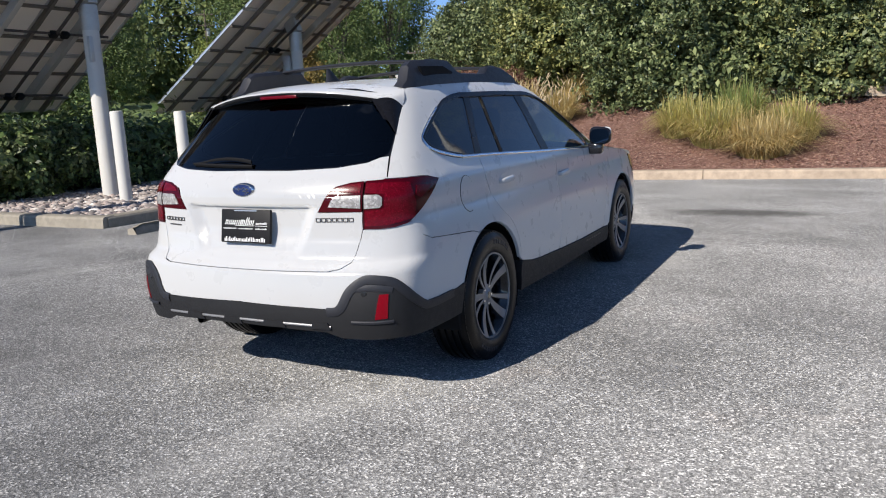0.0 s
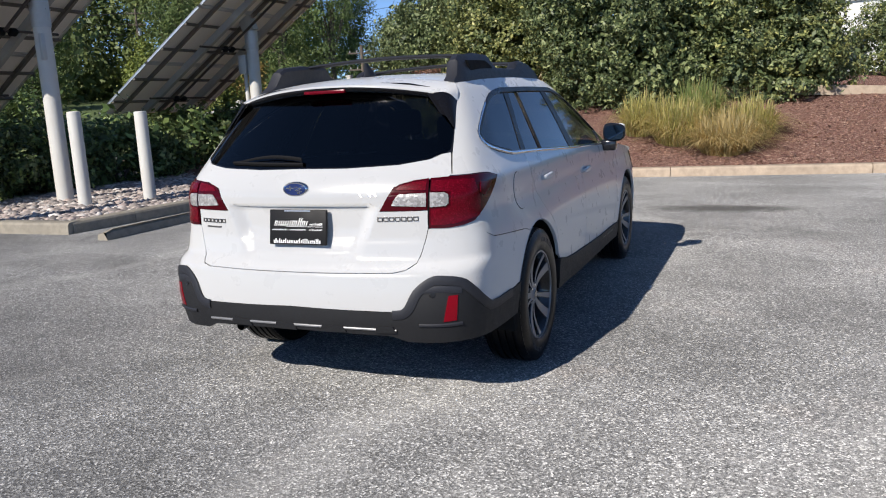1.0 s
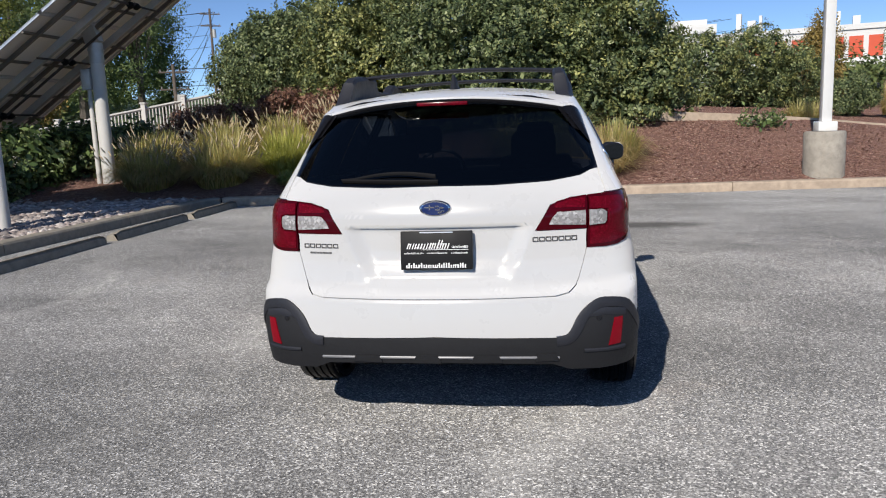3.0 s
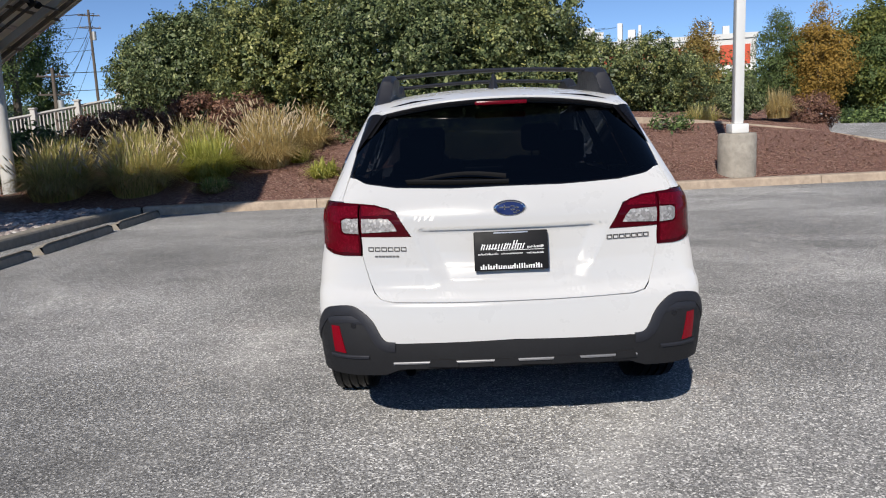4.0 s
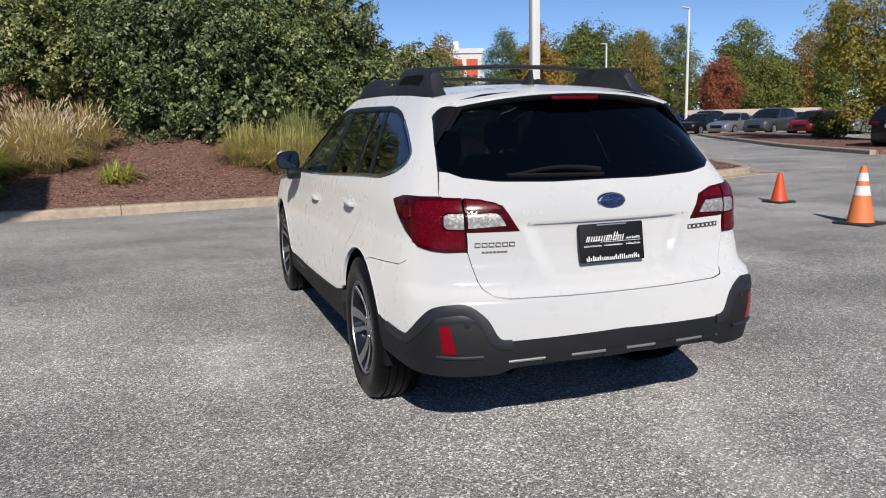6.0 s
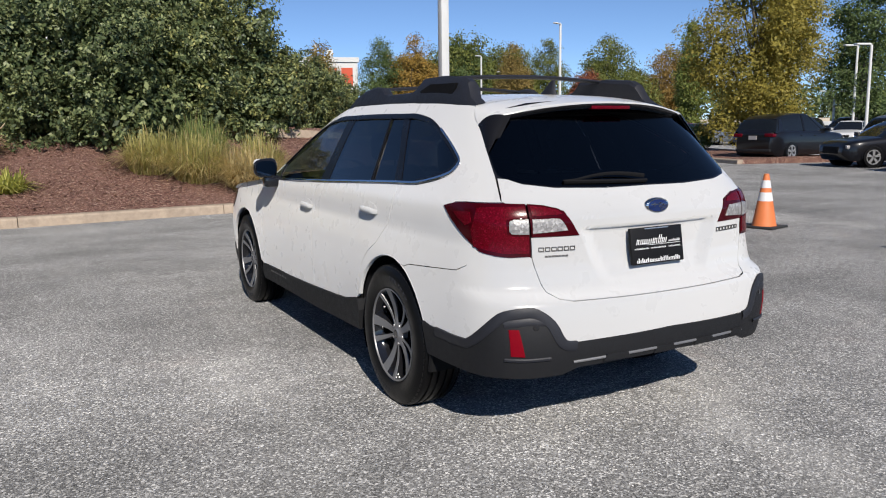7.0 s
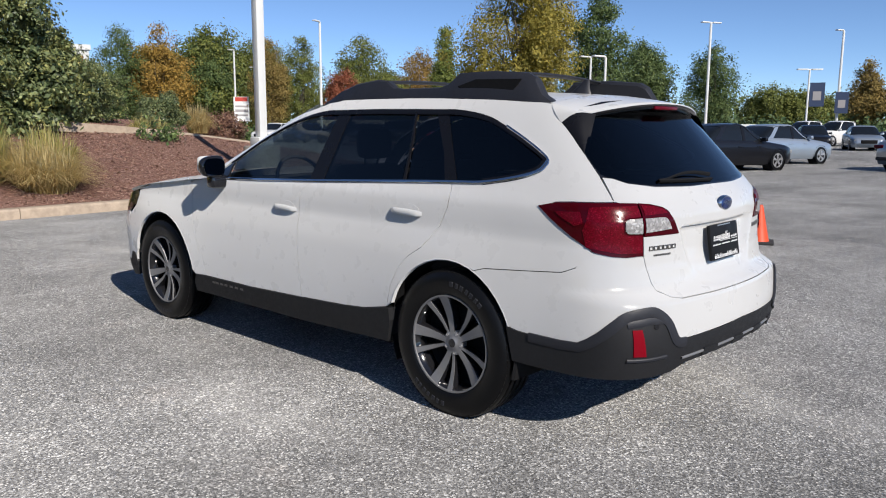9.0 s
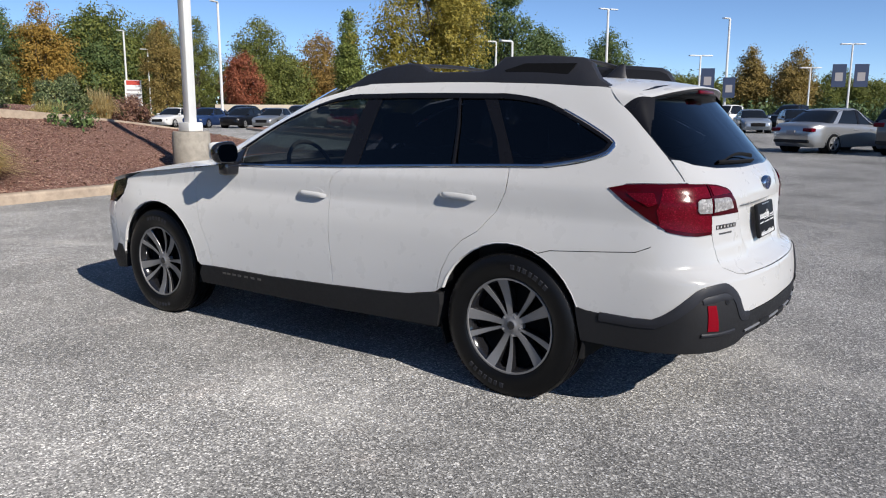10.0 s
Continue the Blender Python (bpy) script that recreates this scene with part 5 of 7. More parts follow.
# chrome lettering in dark steel, its dark reflections put into the colour
badge_bars(-0.590, -0.425, 0.869, 0.015, 6, M["galv_dark"], 0.28)
badge_bars(-0.565, -0.460, 0.843, 0.007, 7, M["galv_dark"], 0.18)
badge_bars(0.400, 0.585, 0.885, 0.016, 7, M["galv_dark"], 0.25)
bm = bmesh.new()
ring0 = None
for t in np.linspace(0, 1, 14):
    x, z = -0.005 - 0.42 * t, 1.150 + 0.018 * math.sin(math.pi * min(1, t * 1.15)) - 0.004 * t
    p, q = skin(*R(x, z, "cabin"), "cabin"), skin_normal(*R(x, z, "cabin"), "cabin")
    w = 0.007 * (1 - t) ** 0.6 + 0.0025
    ring = [bm.verts.new(tuple(p + q * (0.008 + 0.012 * (1 - 0.6 * t) * (0.5 + 0.5 * math.cos(a))) + np.array([0, 0, w * math.sin(a)]))) for a in np.linspace(0, 2 * math.pi, 8, endpoint=False)]
    if ring0:
        for i in range(8):
            bm.faces.new((ring0[i], ring0[(i + 1) % 8], ring[(i + 1) % 8], ring[i]))
    else:
        bm.faces.new(ring)
    ring0 = ring
bm.faces.new(ring0)
bmesh.ops.recalc_face_normals(bm, faces=bm.faces)
wiper = part("rear_wiper", bm, M["black"], car, "black rear wiper arm")
blade = [R(x, z, "cabin") for x, z in ((0.005, 1.136), (-0.20, 1.140), (-0.42, 1.146))]
strip("wiper_blade", blade, M["black"], wiper, kind="cabin", width=0.010, height=0.012)
bm = bmesh.new()
tube(bm, (-0.44, -0.86, 0.335), (-0.44, -0.60, 0.335), 0.022, 0.022, 16, False)
part("exhaust_pipe", bm, M["cladding"], car)

# ---- plants ----
def leaf_mat(name, dark, mid, light, through=0.15, rough=0.5, gloss=0.22):
    n = Nodes(name)
    rnd = n.t.nodes.new("ShaderNodeNewGeometry").outputs["Random Per Island"]
    tone = n.ramp(rnd, (0.0, dark), (0.55, mid), (1.0, light))
    tone = n.mix(n.ramp(n.noise(1.1, 3), (0.4, 0.0), (0.65, 0.28)), tone, dark)
    n.done(Base_Color=tone, Roughness=rough, Specular_IOR_Level=gloss)
    soft = n.add("ShaderNodeBsdfTranslucent", Color=n.mix(0.5, tone, light)).outputs[0]
    both_sides = n.t.nodes.new("ShaderNodeMixShader")
    n.put(both_sides.inputs[0], through), n.put(both_sides.inputs[1], n.p.outputs[0]), n.put(both_sides.inputs[2], soft)
    n.t.links.new(both_sides.outputs[0], n.t.nodes["Material Output"].inputs["Surface"])
    return n.m


LEAF = {
    "bush": leaf_mat("bush_leaves", (0.040, 0.060, 0.027), (0.110, 0.146, 0.060), (0.350, 0.390, 0.175), 0.13, 0.46, 0.30),
    "bush_olive": leaf_mat("olive_leaves", (0.064, 0.084, 0.031), (0.190, 0.214, 0.072), (0.490, 0.480, 0.180), 0.16, 0.46, 0.30),
    "laurel": leaf_mat("laurel_leaves", (0.040, 0.066, 0.026), (0.100, 0.155, 0.048), (0.310, 0.400, 0.140), 0.12, 0.42, 0.35),
    "broad": leaf_mat("tree_leaves", (0.106, 0.129, 0.035), (0.155, 0.180, 0.046), (0.251, 0.257, 0.067)),
    "dark_broad": leaf_mat("dark_tree_leaves", (0.076, 0.115, 0.042), (0.111, 0.157, 0.055), (0.173, 0.214, 0.073)),
    "autumn_broad": leaf_mat("autumn_leaves", (0.215, 0.141, 0.045), (0.316, 0.200, 0.059), (0.436, 0.273, 0.072)),
    "autumn_cone": leaf_mat("amber_leaves", (0.237, 0.157, 0.039), (0.351, 0.223, 0.051), (0.456, 0.284, 0.066)),
    "autumn_column": leaf_mat("rust_leaves", (0.189, 0.141, 0.047), (0.267, 0.200, 0.059), (0.359, 0.246, 0.082)),
    "red_broad": leaf_mat("red_leaves", (0.206, 0.067, 0.041), (0.298, 0.096, 0.052), (0.375, 0.139, 0.067)),
    "yellow": leaf_mat("yellow_leaves", (0.200, 0.181, 0.041), (0.310, 0.265, 0.055), (0.470, 0.378, 0.080), 0.3),
    "column": leaf_mat("green_column_leaves", (0.120, 0.157, 0.038), (0.179, 0.216, 0.051), (0.252, 0.276, 0.070)),
    "burgundy": leaf_mat("burgundy_leaves", (0.095, 0.050, 0.040), (0.225, 0.115, 0.085), (0.420, 0.255, 0.165)),
    "conifer": leaf_mat("pine_needles", (0.039, 0.073, 0.035), (0.094, 0.147, 0.063), (0.183, 0.245, 0.098)),
    "woods": leaf_mat("far_woods", (0.087, 0.122, 0.047), (0.130, 0.170, 0.061), (0.202, 0.226, 0.081)),
    "grass": leaf_mat("grass_blades", (0.210, 0.225, 0.072), (0.520, 0.475, 0.170), (0.870, 0.775, 0.360), 0.5),
    "dry": leaf_mat("dry_grass", (0.332, 0.249, 0.103), (0.623, 0.477, 0.229), (0.850, 0.747, 0.415), 0.5),
    "lime": leaf_mat("lime_blades", (0.240, 0.265, 0.055), (0.500, 0.510, 0.125), (0.780, 0.750, 0.260), 0.5),
    "deep": leaf_mat("dark_grass", (0.126, 0.182, 0.067), (0.291, 0.363, 0.126), (0.547, 0.582, 0.219), 0.5),
}
M["bark"] = plain("bark", (0.10, 0.085, 0.07), 0.9, grain=0.3, scale=14, bump=0.5)
M["plume"] = plain("seed_plumes", (0.50, 0.40, 0.26), 0.95, grain=0.2, scale=20)


def quick_mesh(name, verts, faces, material):
    """A mesh of equal faces from arrays."""
    verts, faces = np.asarray(verts, np.float32), np.asarray(faces, np.int32)
    me = bpy.data.meshes.new(name)
    me.vertices.add(len(verts))
    me.vertices.foreach_set("co", verts.ravel())
    k = faces.shape[1]
    me.loops.add(faces.size)
    me.loops.foreach_set("vertex_index", faces.ravel())
    me.polygons.add(len(faces))
    me.polygons.foreach_set("loop_start", np.arange(0, faces.size, k, dtype=np.int32))
    me.polygons.foreach_set("loop_total", np.full(len(faces), k, np.int32))
    me.materials.append(material)
    me.update(calc_edges=True)
    me.validate()
    return me


def unit(v):
    return v / (np.linalg.norm(v, axis=-1, keepdims=True) + 1e-9)


def leaf_quads(pos, out, size, rng, droop=0.25):
    """Folded four-sided leaves at the points, facing roughly outward."""
    n = len(pos)
    nor = unit(out + np.array([0, 0, 0.35]) + rng.standard_normal((n, 3)) * 0.45)
    along = unit(np.cross(nor, rng.standard_normal((n, 3))))
    along[:, 2] -= droop
    along = unit(along)
    wide = unit(np.cross(nor, along))
    s = size * rng.uniform(0.55, 1.35, (n, 1))
    a = pos - along * s * 0.5
    c = pos + along * s * 0.55
    b = pos + wide * s * 0.27 + nor * s * 0.08
    d = pos - wide * s * 0.27 + nor * s * 0.08
    verts = np.stack([a, b, c, d], 1).reshape(-1, 3)
    k = np.arange(n)[:, None] * 4
    return verts, k + np.array([[0, 1, 2, 3]])


def cloud(lumps, count, rng, inner=0.55, rough=0.22):
    """Points and outward ways in the shells of a few lumps."""
    lumps = np.array(lumps, float)
    area = (lumps[:, 3] * lumps[:, 4] + lumps[:, 4] * lumps[:, 5] + lumps[:, 3] * lumps[:, 5])
    pick = rng.choice(len(lumps), count, p=area / area.sum())
    d = unit(rng.standard_normal((count, 3)))
    L = lumps[pick]
    wob = 1 + rough * np.sin(d[:, 0] * 5.1 + L[:, 0]) * np.sin(d[:, 1] * 4.3 + L[:, 1] * 2) + rough * 0.7 * np.sin(d[:, 2] * 9 + d[:, 0] * 7 + L[:, 2]) * np.cos(d[:, 1] * 8)
    r = (1 - (1 - inner) * rng.uniform(0, 1, count) ** 2.2) * wob
    pos = L[:, :3] + d * L[:, 3:] * r[:, None]
    keep = np.ones(count, bool)
    for q in lumps:
        keep &= np.linalg.norm((pos - q[:3]) / q[3:], axis=1) > inner * 0.92
    return pos[keep], d[keep]


def foliage(name, lumps, count, size, material, parent=None, seed=1, label="", inner=0.55, floor=None, rough=0.22, clump=None, bunch=26):
    rng = np.random.default_rng(seed)
    seeds, way = cloud(lumps, max(40, count // bunch), rng, inner, rough)
    spread = size * (1.25 if clump is None else clump)
    m = max(1, int(count / max(1, len(seeds))))
    pos = np.repeat(seeds, m, 0)
    out = unit(np.repeat(way, m, 0) + rng.standard_normal((len(pos), 3)) * 0.30)
    pos = pos + rng.standard_normal(pos.shape) * spread + out * spread * 0.5
    if floor is not None:
        ok = pos[:, 2] > floor(pos[:, 0], pos[:, 1]) + 0.03
        pos, out = pos[ok], out[ok]
    v, f = leaf_quads(pos, out, size, rng)
    return put_mesh(name, quick_mesh(name, v, f, material), parent, label)


def limbs(name, root, tips, r0, material, parent, seed=0):
    rng = np.random.default_rng(seed)
    bm = bmesh.new()
    for tip in tips:
        a, b = np.array(root, float), np.array(tip, float)
        mid = (a + b) / 2 + rng.standard_normal(3) * 0.08 * np.linalg.norm(b - a)
        tube(bm, a, mid, r0, r0 * 0.6, 7)
        tube(bm, mid, b, r0 * 0.6, r0 * 0.15, 6)
    return part(name, bm, material, parent)


def billows(lumps, rng, per=34):
    """Many small mounds set over the outside of a few large lumps, with hollows between them."""
    out = []
    for q in lumps:
        k = max(6, int(per * (q[3] * q[5] / 3.2) ** 0.8))
        for i in range(k):
            # an even spread over the ball, shaken a little
            zz = 1 - 2 * (i + 0.5) / k
            a = i * 2.39996 + rng.uniform(-0.35, 0.35)
            r = math.sqrt(max(0, 1 - zz * zz))
            far = rng.uniform(0.70, 0.92)
            s = 0.30 * (q[3] * q[4] * q[5]) ** (1 / 3) * rng.uniform(0.65, 1.25)
            s = max(0.16, min(0.75, s))
            out.append((q[0] + q[3] * far * r * math.cos(a), q[1] + q[4] * far * r * math.sin(a), q[2] + q[5] * far * zz, s * 1.1, s * 1.1, s * 0.8))
    return out


def shrub(name, lumps, count, size, material, label, category, seed, group="", floor=None, stems=True, second=None, clump=0.75, bunch=26):
    ob = tagged(new(name), label, category, group)
    big = lumps
    lumps = billows(lumps, random.Random(seed))
    if second:
        foliage("leaves", lumps, int(count * 0.45), size, LEAF[second], ob, seed + 100, floor=floor, clump=clump, bunch=bunch)
        count = int(count * 0.6)
    foliage("leaves", lumps, count, size, LEAF[material], ob, seed, floor=floor, clump=clump, bunch=bunch)
    # the thick of older leaves inside, which no light comes through
    foliage("inner_leaves", [(*q[:3], q[3] * 0.70, q[4] * 0.70, q[5] * 0.70) for q in big], int(count * 0.20), size * 1.7, LEAF[material], ob, seed + 200, inner=0.8, floor=floor, rough=0.1)
    if stems:
        for k, q in enumerate(big):
            base = (q[0], q[1], q[2] - q[5] * 0.95 if floor is None else float(floor(q[0], q[1])) - 0.05)
            rng = np.random.default_rng(seed + k)
            tips = [(q[0] + q[3] * rng.uniform(-0.6, 0.6), q[1] + q[4] * rng.uniform(-0.6, 0.6), q[2] + q[5] * rng.uniform(-0.2, 0.6)) for _ in range(5)]
            limbs("stem", base, tips, 0.045, M["bark"], ob, seed + k)
    return ob


# the tall mass of shrubs on the bank
shrub("large_shrub", [(1.5, 15.3, 2.7, 2.1, 1.75, 1.9), (2.5, 15.1, 2.0, 1.3, 1.2, 1.2), (1.2, 14.9, 1.75, 1.5, 1.2, 0.95)], 85800, 0.086, "bush", "large dense dark green broadleaf shrub on the bank", "shrub", 11, "tall shrubs on the bank", hill, second="bush_olive")
shrub("large_shrub", [(-1.1, 14.7, 3.0, 2.2, 2.1, 2.3), (-0.6, 14.3, 1.95, 1.7, 1.3, 1.0), (0.3, 16.0, 3.9, 2.0, 1.8, 1.7)], 105600, 0.086, "bush", "large dense dark green broadleaf shrub on the bank", "shrub", 12, "tall shrubs on the bank", hill)
shrub("large_shrub", [(-3.8, 16.2, 3.1, 2.1, 1.9, 2.0), (-4.9, 17.2, 3.0, 1.7, 1.7, 1.8)], 72600, 0.092, "bush_olive", "large olive green broadleaf shrub on the bank", "shrub", 13, "tall shrubs on the bank", hill, second="bush")
shrub("large_shrub", [(-6.9, 18.3, 3.2, 2.1, 1.9, 1.8), (-8.4, 19.7, 3.1, 1.8, 1.7, 1.6)], 59400, 0.092, "bush", "large dense green broadleaf shrub on the bank", "shrub", 14, "tall shrubs on the bank", hill)
shrub("large_shrub", [(-9.3, 21.8, 3.3, 1.7, 1.6, 1.5), (-8.6, 22.6, 3.8, 1.6, 1.6, 1.3)], 33000, 0.092, "bush_olive", "large green broadleaf shrub on the bank", "shrub", 15, "tall shrubs on the bank", hill)
# the second shrub, beyond the drive
shrub("round_shrub", [(6.6, 29.6, 2.9, 1.9, 1.6, 1.75), (8.8, 30.6, 3.0, 2.0, 1.7, 1.8), (10.6, 31.2, 2.6, 1.5, 1.4, 1.45)], 52000, 0.10, "bush", "broad rounded dark green shrub beyond the drive", "shrub", 16, second="bush_olive")
shrub("clipped_shrub", [(10.65, 24.9, 1.72, 0.85, 0.8, 0.72)], 20000, 0.05, "bush", "clipped dark evergreen ball beside the drive", "shrub", 17)
shrub("low_shrub", [(5.1, 14.3, 1.12, 0.55, 0.4, 0.22)], 700, 0.075, "laurel", "low leafy green plant on the mulch", "plant", 18, floor=hill)
shrub("burgundy_shrub", [(13.9, 26.2, 1.2, 1.2, 0.9, 0.6)], 12000, 0.06, "burgundy", "low brown-red shrub beyond the drive", "shrub", 19)
for k, (x, y, w, h) in enumerate(((-7.6, 14.4, 1.0, 0.62), (-6.2, 14.4, 1.0, 0.66), (-5.0, 14.3, 0.9, 0.6), (-8.8, 14.9, 0.9, 0.55))):
    shrub("burgundy_shrub", [(x, y, float(hill(x, y)) + h * 0.8, w, 0.7, h)], 9000, 0.048, "burgundy", "dark burgundy barberry shrub on the bank", "shrub", 30 + k, "burgundy shrubs on the bank", hill)
for x, y in ((31.7, 56.5), (32.5, 53.8), (33.4, 51.0)):
    shrub("clipped_hedge", [(x, y, 0.35, 0.9, 1.6, 0.42)], 3500, 0.16, "laurel", "low clipped green hedge at the edge of the road", "hedge", int(y), "low hedges by the road", stems=False)
# evergreen hedge behind the stones
for k, (x, y, w, d, h) in enumerate(((-10.9, 4.4, 1.2, 1.4, 0.75), (-11.2, 6.6, 1.2, 1.4, 0.72), (-11.0, 8.7, 1.2, 1.4, 0.70), (-10.9, 10.7, 1.2, 1.3, 0.75), (-10.3, 12.4, 1.1, 1.1, 0.85), (-9.6, 13.5, 1.0, 0.9, 0.8), (-12.6, 3.0, 1.4, 1.4, 0.85), (-14.9, 3.2, 1.4, 1.4, 0.9), (-13.5, 5.6, 1.3, 1.5, 0.9), (-13.4, 8.5, 1.3, 1.5, 0.9))):
    shrub("laurel_shrub", [(x, y, 0.18 + h * 0.75, w, d, h)], 9000, 0.11, "laurel", "glossy dark green laurel shrub behind the river stones", "shrub", 50 + k, "laurel hedge", second="bush")


def grass_tuft(x, y, radius, height, blades, material, seed, plumes=0, label="", z=None, group="", plume_len=0.16, wide=1.0):
    rng = np.random.default_rng(seed)
    ground_z = z
    z = float(hill(x, y)) - 0.02 if z is None else z
    ob = tagged(new("ornamental_grass"), label, "grass", group)
    a = rng.uniform(0, 2 * math.pi, blades)
    lean = rng.uniform(0.05, 1.0, blades) ** 0.8
    sp, sa = radius * 0.42 * np.sqrt(rng.uniform(0, 1, blades)), rng.uniform(0, 2 * math.pi, blades)
    root = np.stack([x + np.cos(sa) * sp, y + np.sin(sa) * sp, np.full(blades, z)], -1)
    if ground_z is None:
        root[:, 2] = hill(root[:, 0], root[:, 1]) - 0.02
    a = np.arctan2(np.sin(sa) * sp + radius * 0.35 * np.sin(a), np.cos(sa) * sp + radius * 0.35 * np.cos(a))
    h = height * rng.uniform(0.55, 1.05, blades) * (1 - 0.25 * lean ** 2)
    reach = radius * lean * rng.uniform(0.45, 1.1, blades)
    way = np.stack([np.cos(a), np.sin(a), np.zeros(blades)], -1)
    acr = np.stack([-np.sin(a), np.cos(a), np.zeros(blades)], -1)
    w = rng.uniform(0.004, 0.010, blades)[:, None] * wide
    rows = []
    for t, wt in ((0, 1.0), (0.35, 1.0), (0.7, 0.7), (1.0, 0.12)):
        up = h * (1.95 * t - t * t * (0.65 + 1.05 * lean))
        p = root + way * (reach * t ** 1.5)[:, None] + np.array([0, 0, 1.0]) * np.maximum(up, 0.01)[:, None]
        rows += [p - acr * w * wt, p + acr * w * wt]
    verts = np.stack(rows, 1).reshape(-1, 3)
    k = np.arange(blades)[:, None] * 8
    # old blades round the outside have turned to straw
    old = (rng.uniform(0, 1, blades) < 0.10 + 0.55 * lean ** 2) & (material != "lime")
    for nm, pick, mat in (("blades", ~old, material), ("dry_blades", old, "dry")):
        if pick.any():
            q = verts.reshape(blades, 8, 3)[pick].reshape(-1, 3)
            kk = k[:pick.sum()]
            put_mesh(nm, quick_mesh(nm, q, np.vstack([kk + np.array([[j, j + 1, j + 3, j + 2]]) for j in (0, 2, 4)]), LEAF[mat]), ob)
    if plumes:
        vs, fs = [], []
        for i in range(plumes):
            j = rng.integers(blades)
            tip = root[j] + way[j] * reach[j] * 0.75 + np.array([0, 0, h[j] * 1.15])
            ax = unit(way[j] * (0.3 + 0.6 * lean[j]) + np.array([0, 0, 1.0]))
            side = unit(np.cross(ax, rng.standard_normal(3)))
            oth = np.cross(ax, side)
            base = len(vs)
            for t, r in ((0, 0.003), (0.3, 0.013), (0.7, 0.011), (1, 0.002)):
                for m in range(5):
                    an = 2 * math.pi * m / 5
                    vs.append(tip + ax * plume_len * t + (side * math.cos(an) + oth * math.sin(an)) * r * rng.uniform(0.7, 1.3))
            for q in range(3):
                for m in range(5):
                    fs.append((base + q * 5 + m, base + q * 5 + (m + 1) % 5, base + q * 5 + 5 + (m + 1) % 5, base + q * 5 + 5 + m))
        put_mesh("plumes", quick_mesh("plumes", vs, fs, M["plume"]), ob, "pale seed plumes")
    return ob


fg = "fountain grasses on the bank"
grass_tuft(-7.6, 10.5, 1.10, 0.87, 3300, "grass", 1, 100, "fountain grass with pale seed plumes on the bank", group=fg)
grass_tuft(-6.1, 10.6, 1.10, 0.91, 3100, "grass", 2, 110, "green fountain grass with pale seed plumes on the bank", group=fg)
grass_tuft(-4.95, 11.2, 0.98, 0.78, 3000, "lime", 3, 25, "yellow-green fountain grass on the bank", group=fg)
grass_tuft(-3.95, 12.1, 1.04, 0.83, 2850, "dry", 4, 90, "straw-tinged fountain grass on the bank", group=fg)
grass_tuft(-4.2, 13.2, 1.04, 0.87, 2550, "dry", 5, 110, "dry fountain grass with seed plumes on the bank", group=fg)
grass_tuft(-3.3, 13.3, 0.8, 0.68, 1700, "dry", 6, 50, "dry fountain grass with seed plumes on the bank", group=fg)
grass_tuft(-8.4, 12.2, 1.10, 0.83, 2700, "grass", 7, 50, "fountain grass with pale seed plumes on the bank", group=fg)
grass_tuft(-6.9, 12.4, 1.04, 0.83, 2550, "grass", 8, 60, "fountain grass with pale seed plumes on the bank", group=fg)
grass_tuft(-5.6, 12.7, 1.04, 0.83, 2400, "grass", 9, 50, "green fountain grass with pale seed plumes on the bank", group=fg)
grass_tuft(-3.4, 15.0, 0.6, 0.68, 1200, "dry", 10, 30, "dry upright grass at the foot of the shrubs", group=fg)
grass_tuft(-4.6, 10.35, 0.50, 0.25, 900, "deep", 11, 0, "low dark green grass clump in shade", group=fg)
lt = "small lime clumps on the mulch"
grass_tuft(-2.65, 11.0, 0.52, 0.36, 330, "lime", 12, 0, "lime green lily clump with strap leaves on the mulch", group=lt, wide=2.0)
grass_tuft(-3.35, 12.3, 0.46, 0.30, 280, "lime", 13, 0, "small lime green lily clump on the mulch", group=lt, wide=1.8)
sg = "grasses below the large shrub"
grass_tuft(-0.25, 12.0, 0.95, 0.74, 1500, "grass", 14, 0, "loose green grass clump at the foot of the shrub", group=sg)
grass_tuft(0.45, 11.35, 0.98, 0.78, 1900, "grass", 15, 0, "arching green and straw grass clump on the mulch", group=sg)
grass_tuft(1.30, 10.85, 1.05, 0.66, 2000, "dry", 16, 0, "arching straw-coloured grass clump near the kerb", group=sg)
grass_tuft(0.75, 12.3, 0.91, 0.90, 1700, "deep", 17, 0, "leafy green clump at the foot of the shrub", group=sg)
grass_tuft(1.75, 11.7, 0.85, 0.74, 1100, "grass", 18, 0, "loose green grass clump at the foot of the shrub", group=sg)
grass_tuft(12.3, 25.2, 0.90, 1.10, 1300, "dry", 19, 0, "tall dry grass clump beyond the drive", z=1.0)
grass_tuft(7.8, 20.3, 1.00, 0.60, 1000, "grass", 20, 0, "low straw grass beside the drive", z=1.0)
# chips and leaves strewn over the mulch
rng = np.random.default_rng(5)
n = 9000
px, py = rng.uniform(-5, 11.2, n), rng.uniform(9.9, 15, n)
ok = (py > np.interp(px, KERB_X, KERB_Y) + 0.25) & (py < np.interp(px, [-5, 8, 9.6, 11, 11.4], [15, 15, 14.6, 13.6, 12.6]))
px, py = px[ok], py[ok]
pos = np.stack([px, py, hill(px, py) + 0.022], -1)
v, f = leaf_quads(pos, np.tile([0, 0, 1.0], (len(pos), 1)), 0.055, rng, 0.0)
M["chip"] = plain("bark_chips", (0.30, 0.17, 0.12), 0.9, grain=0.5, scale=12)
tagged(put_mesh("bark_chips", quick_mesh("bark_chips", v, f, M["chip"])), "loose bark chips lying on the mulch bank", "bark chips", kind="stuff")


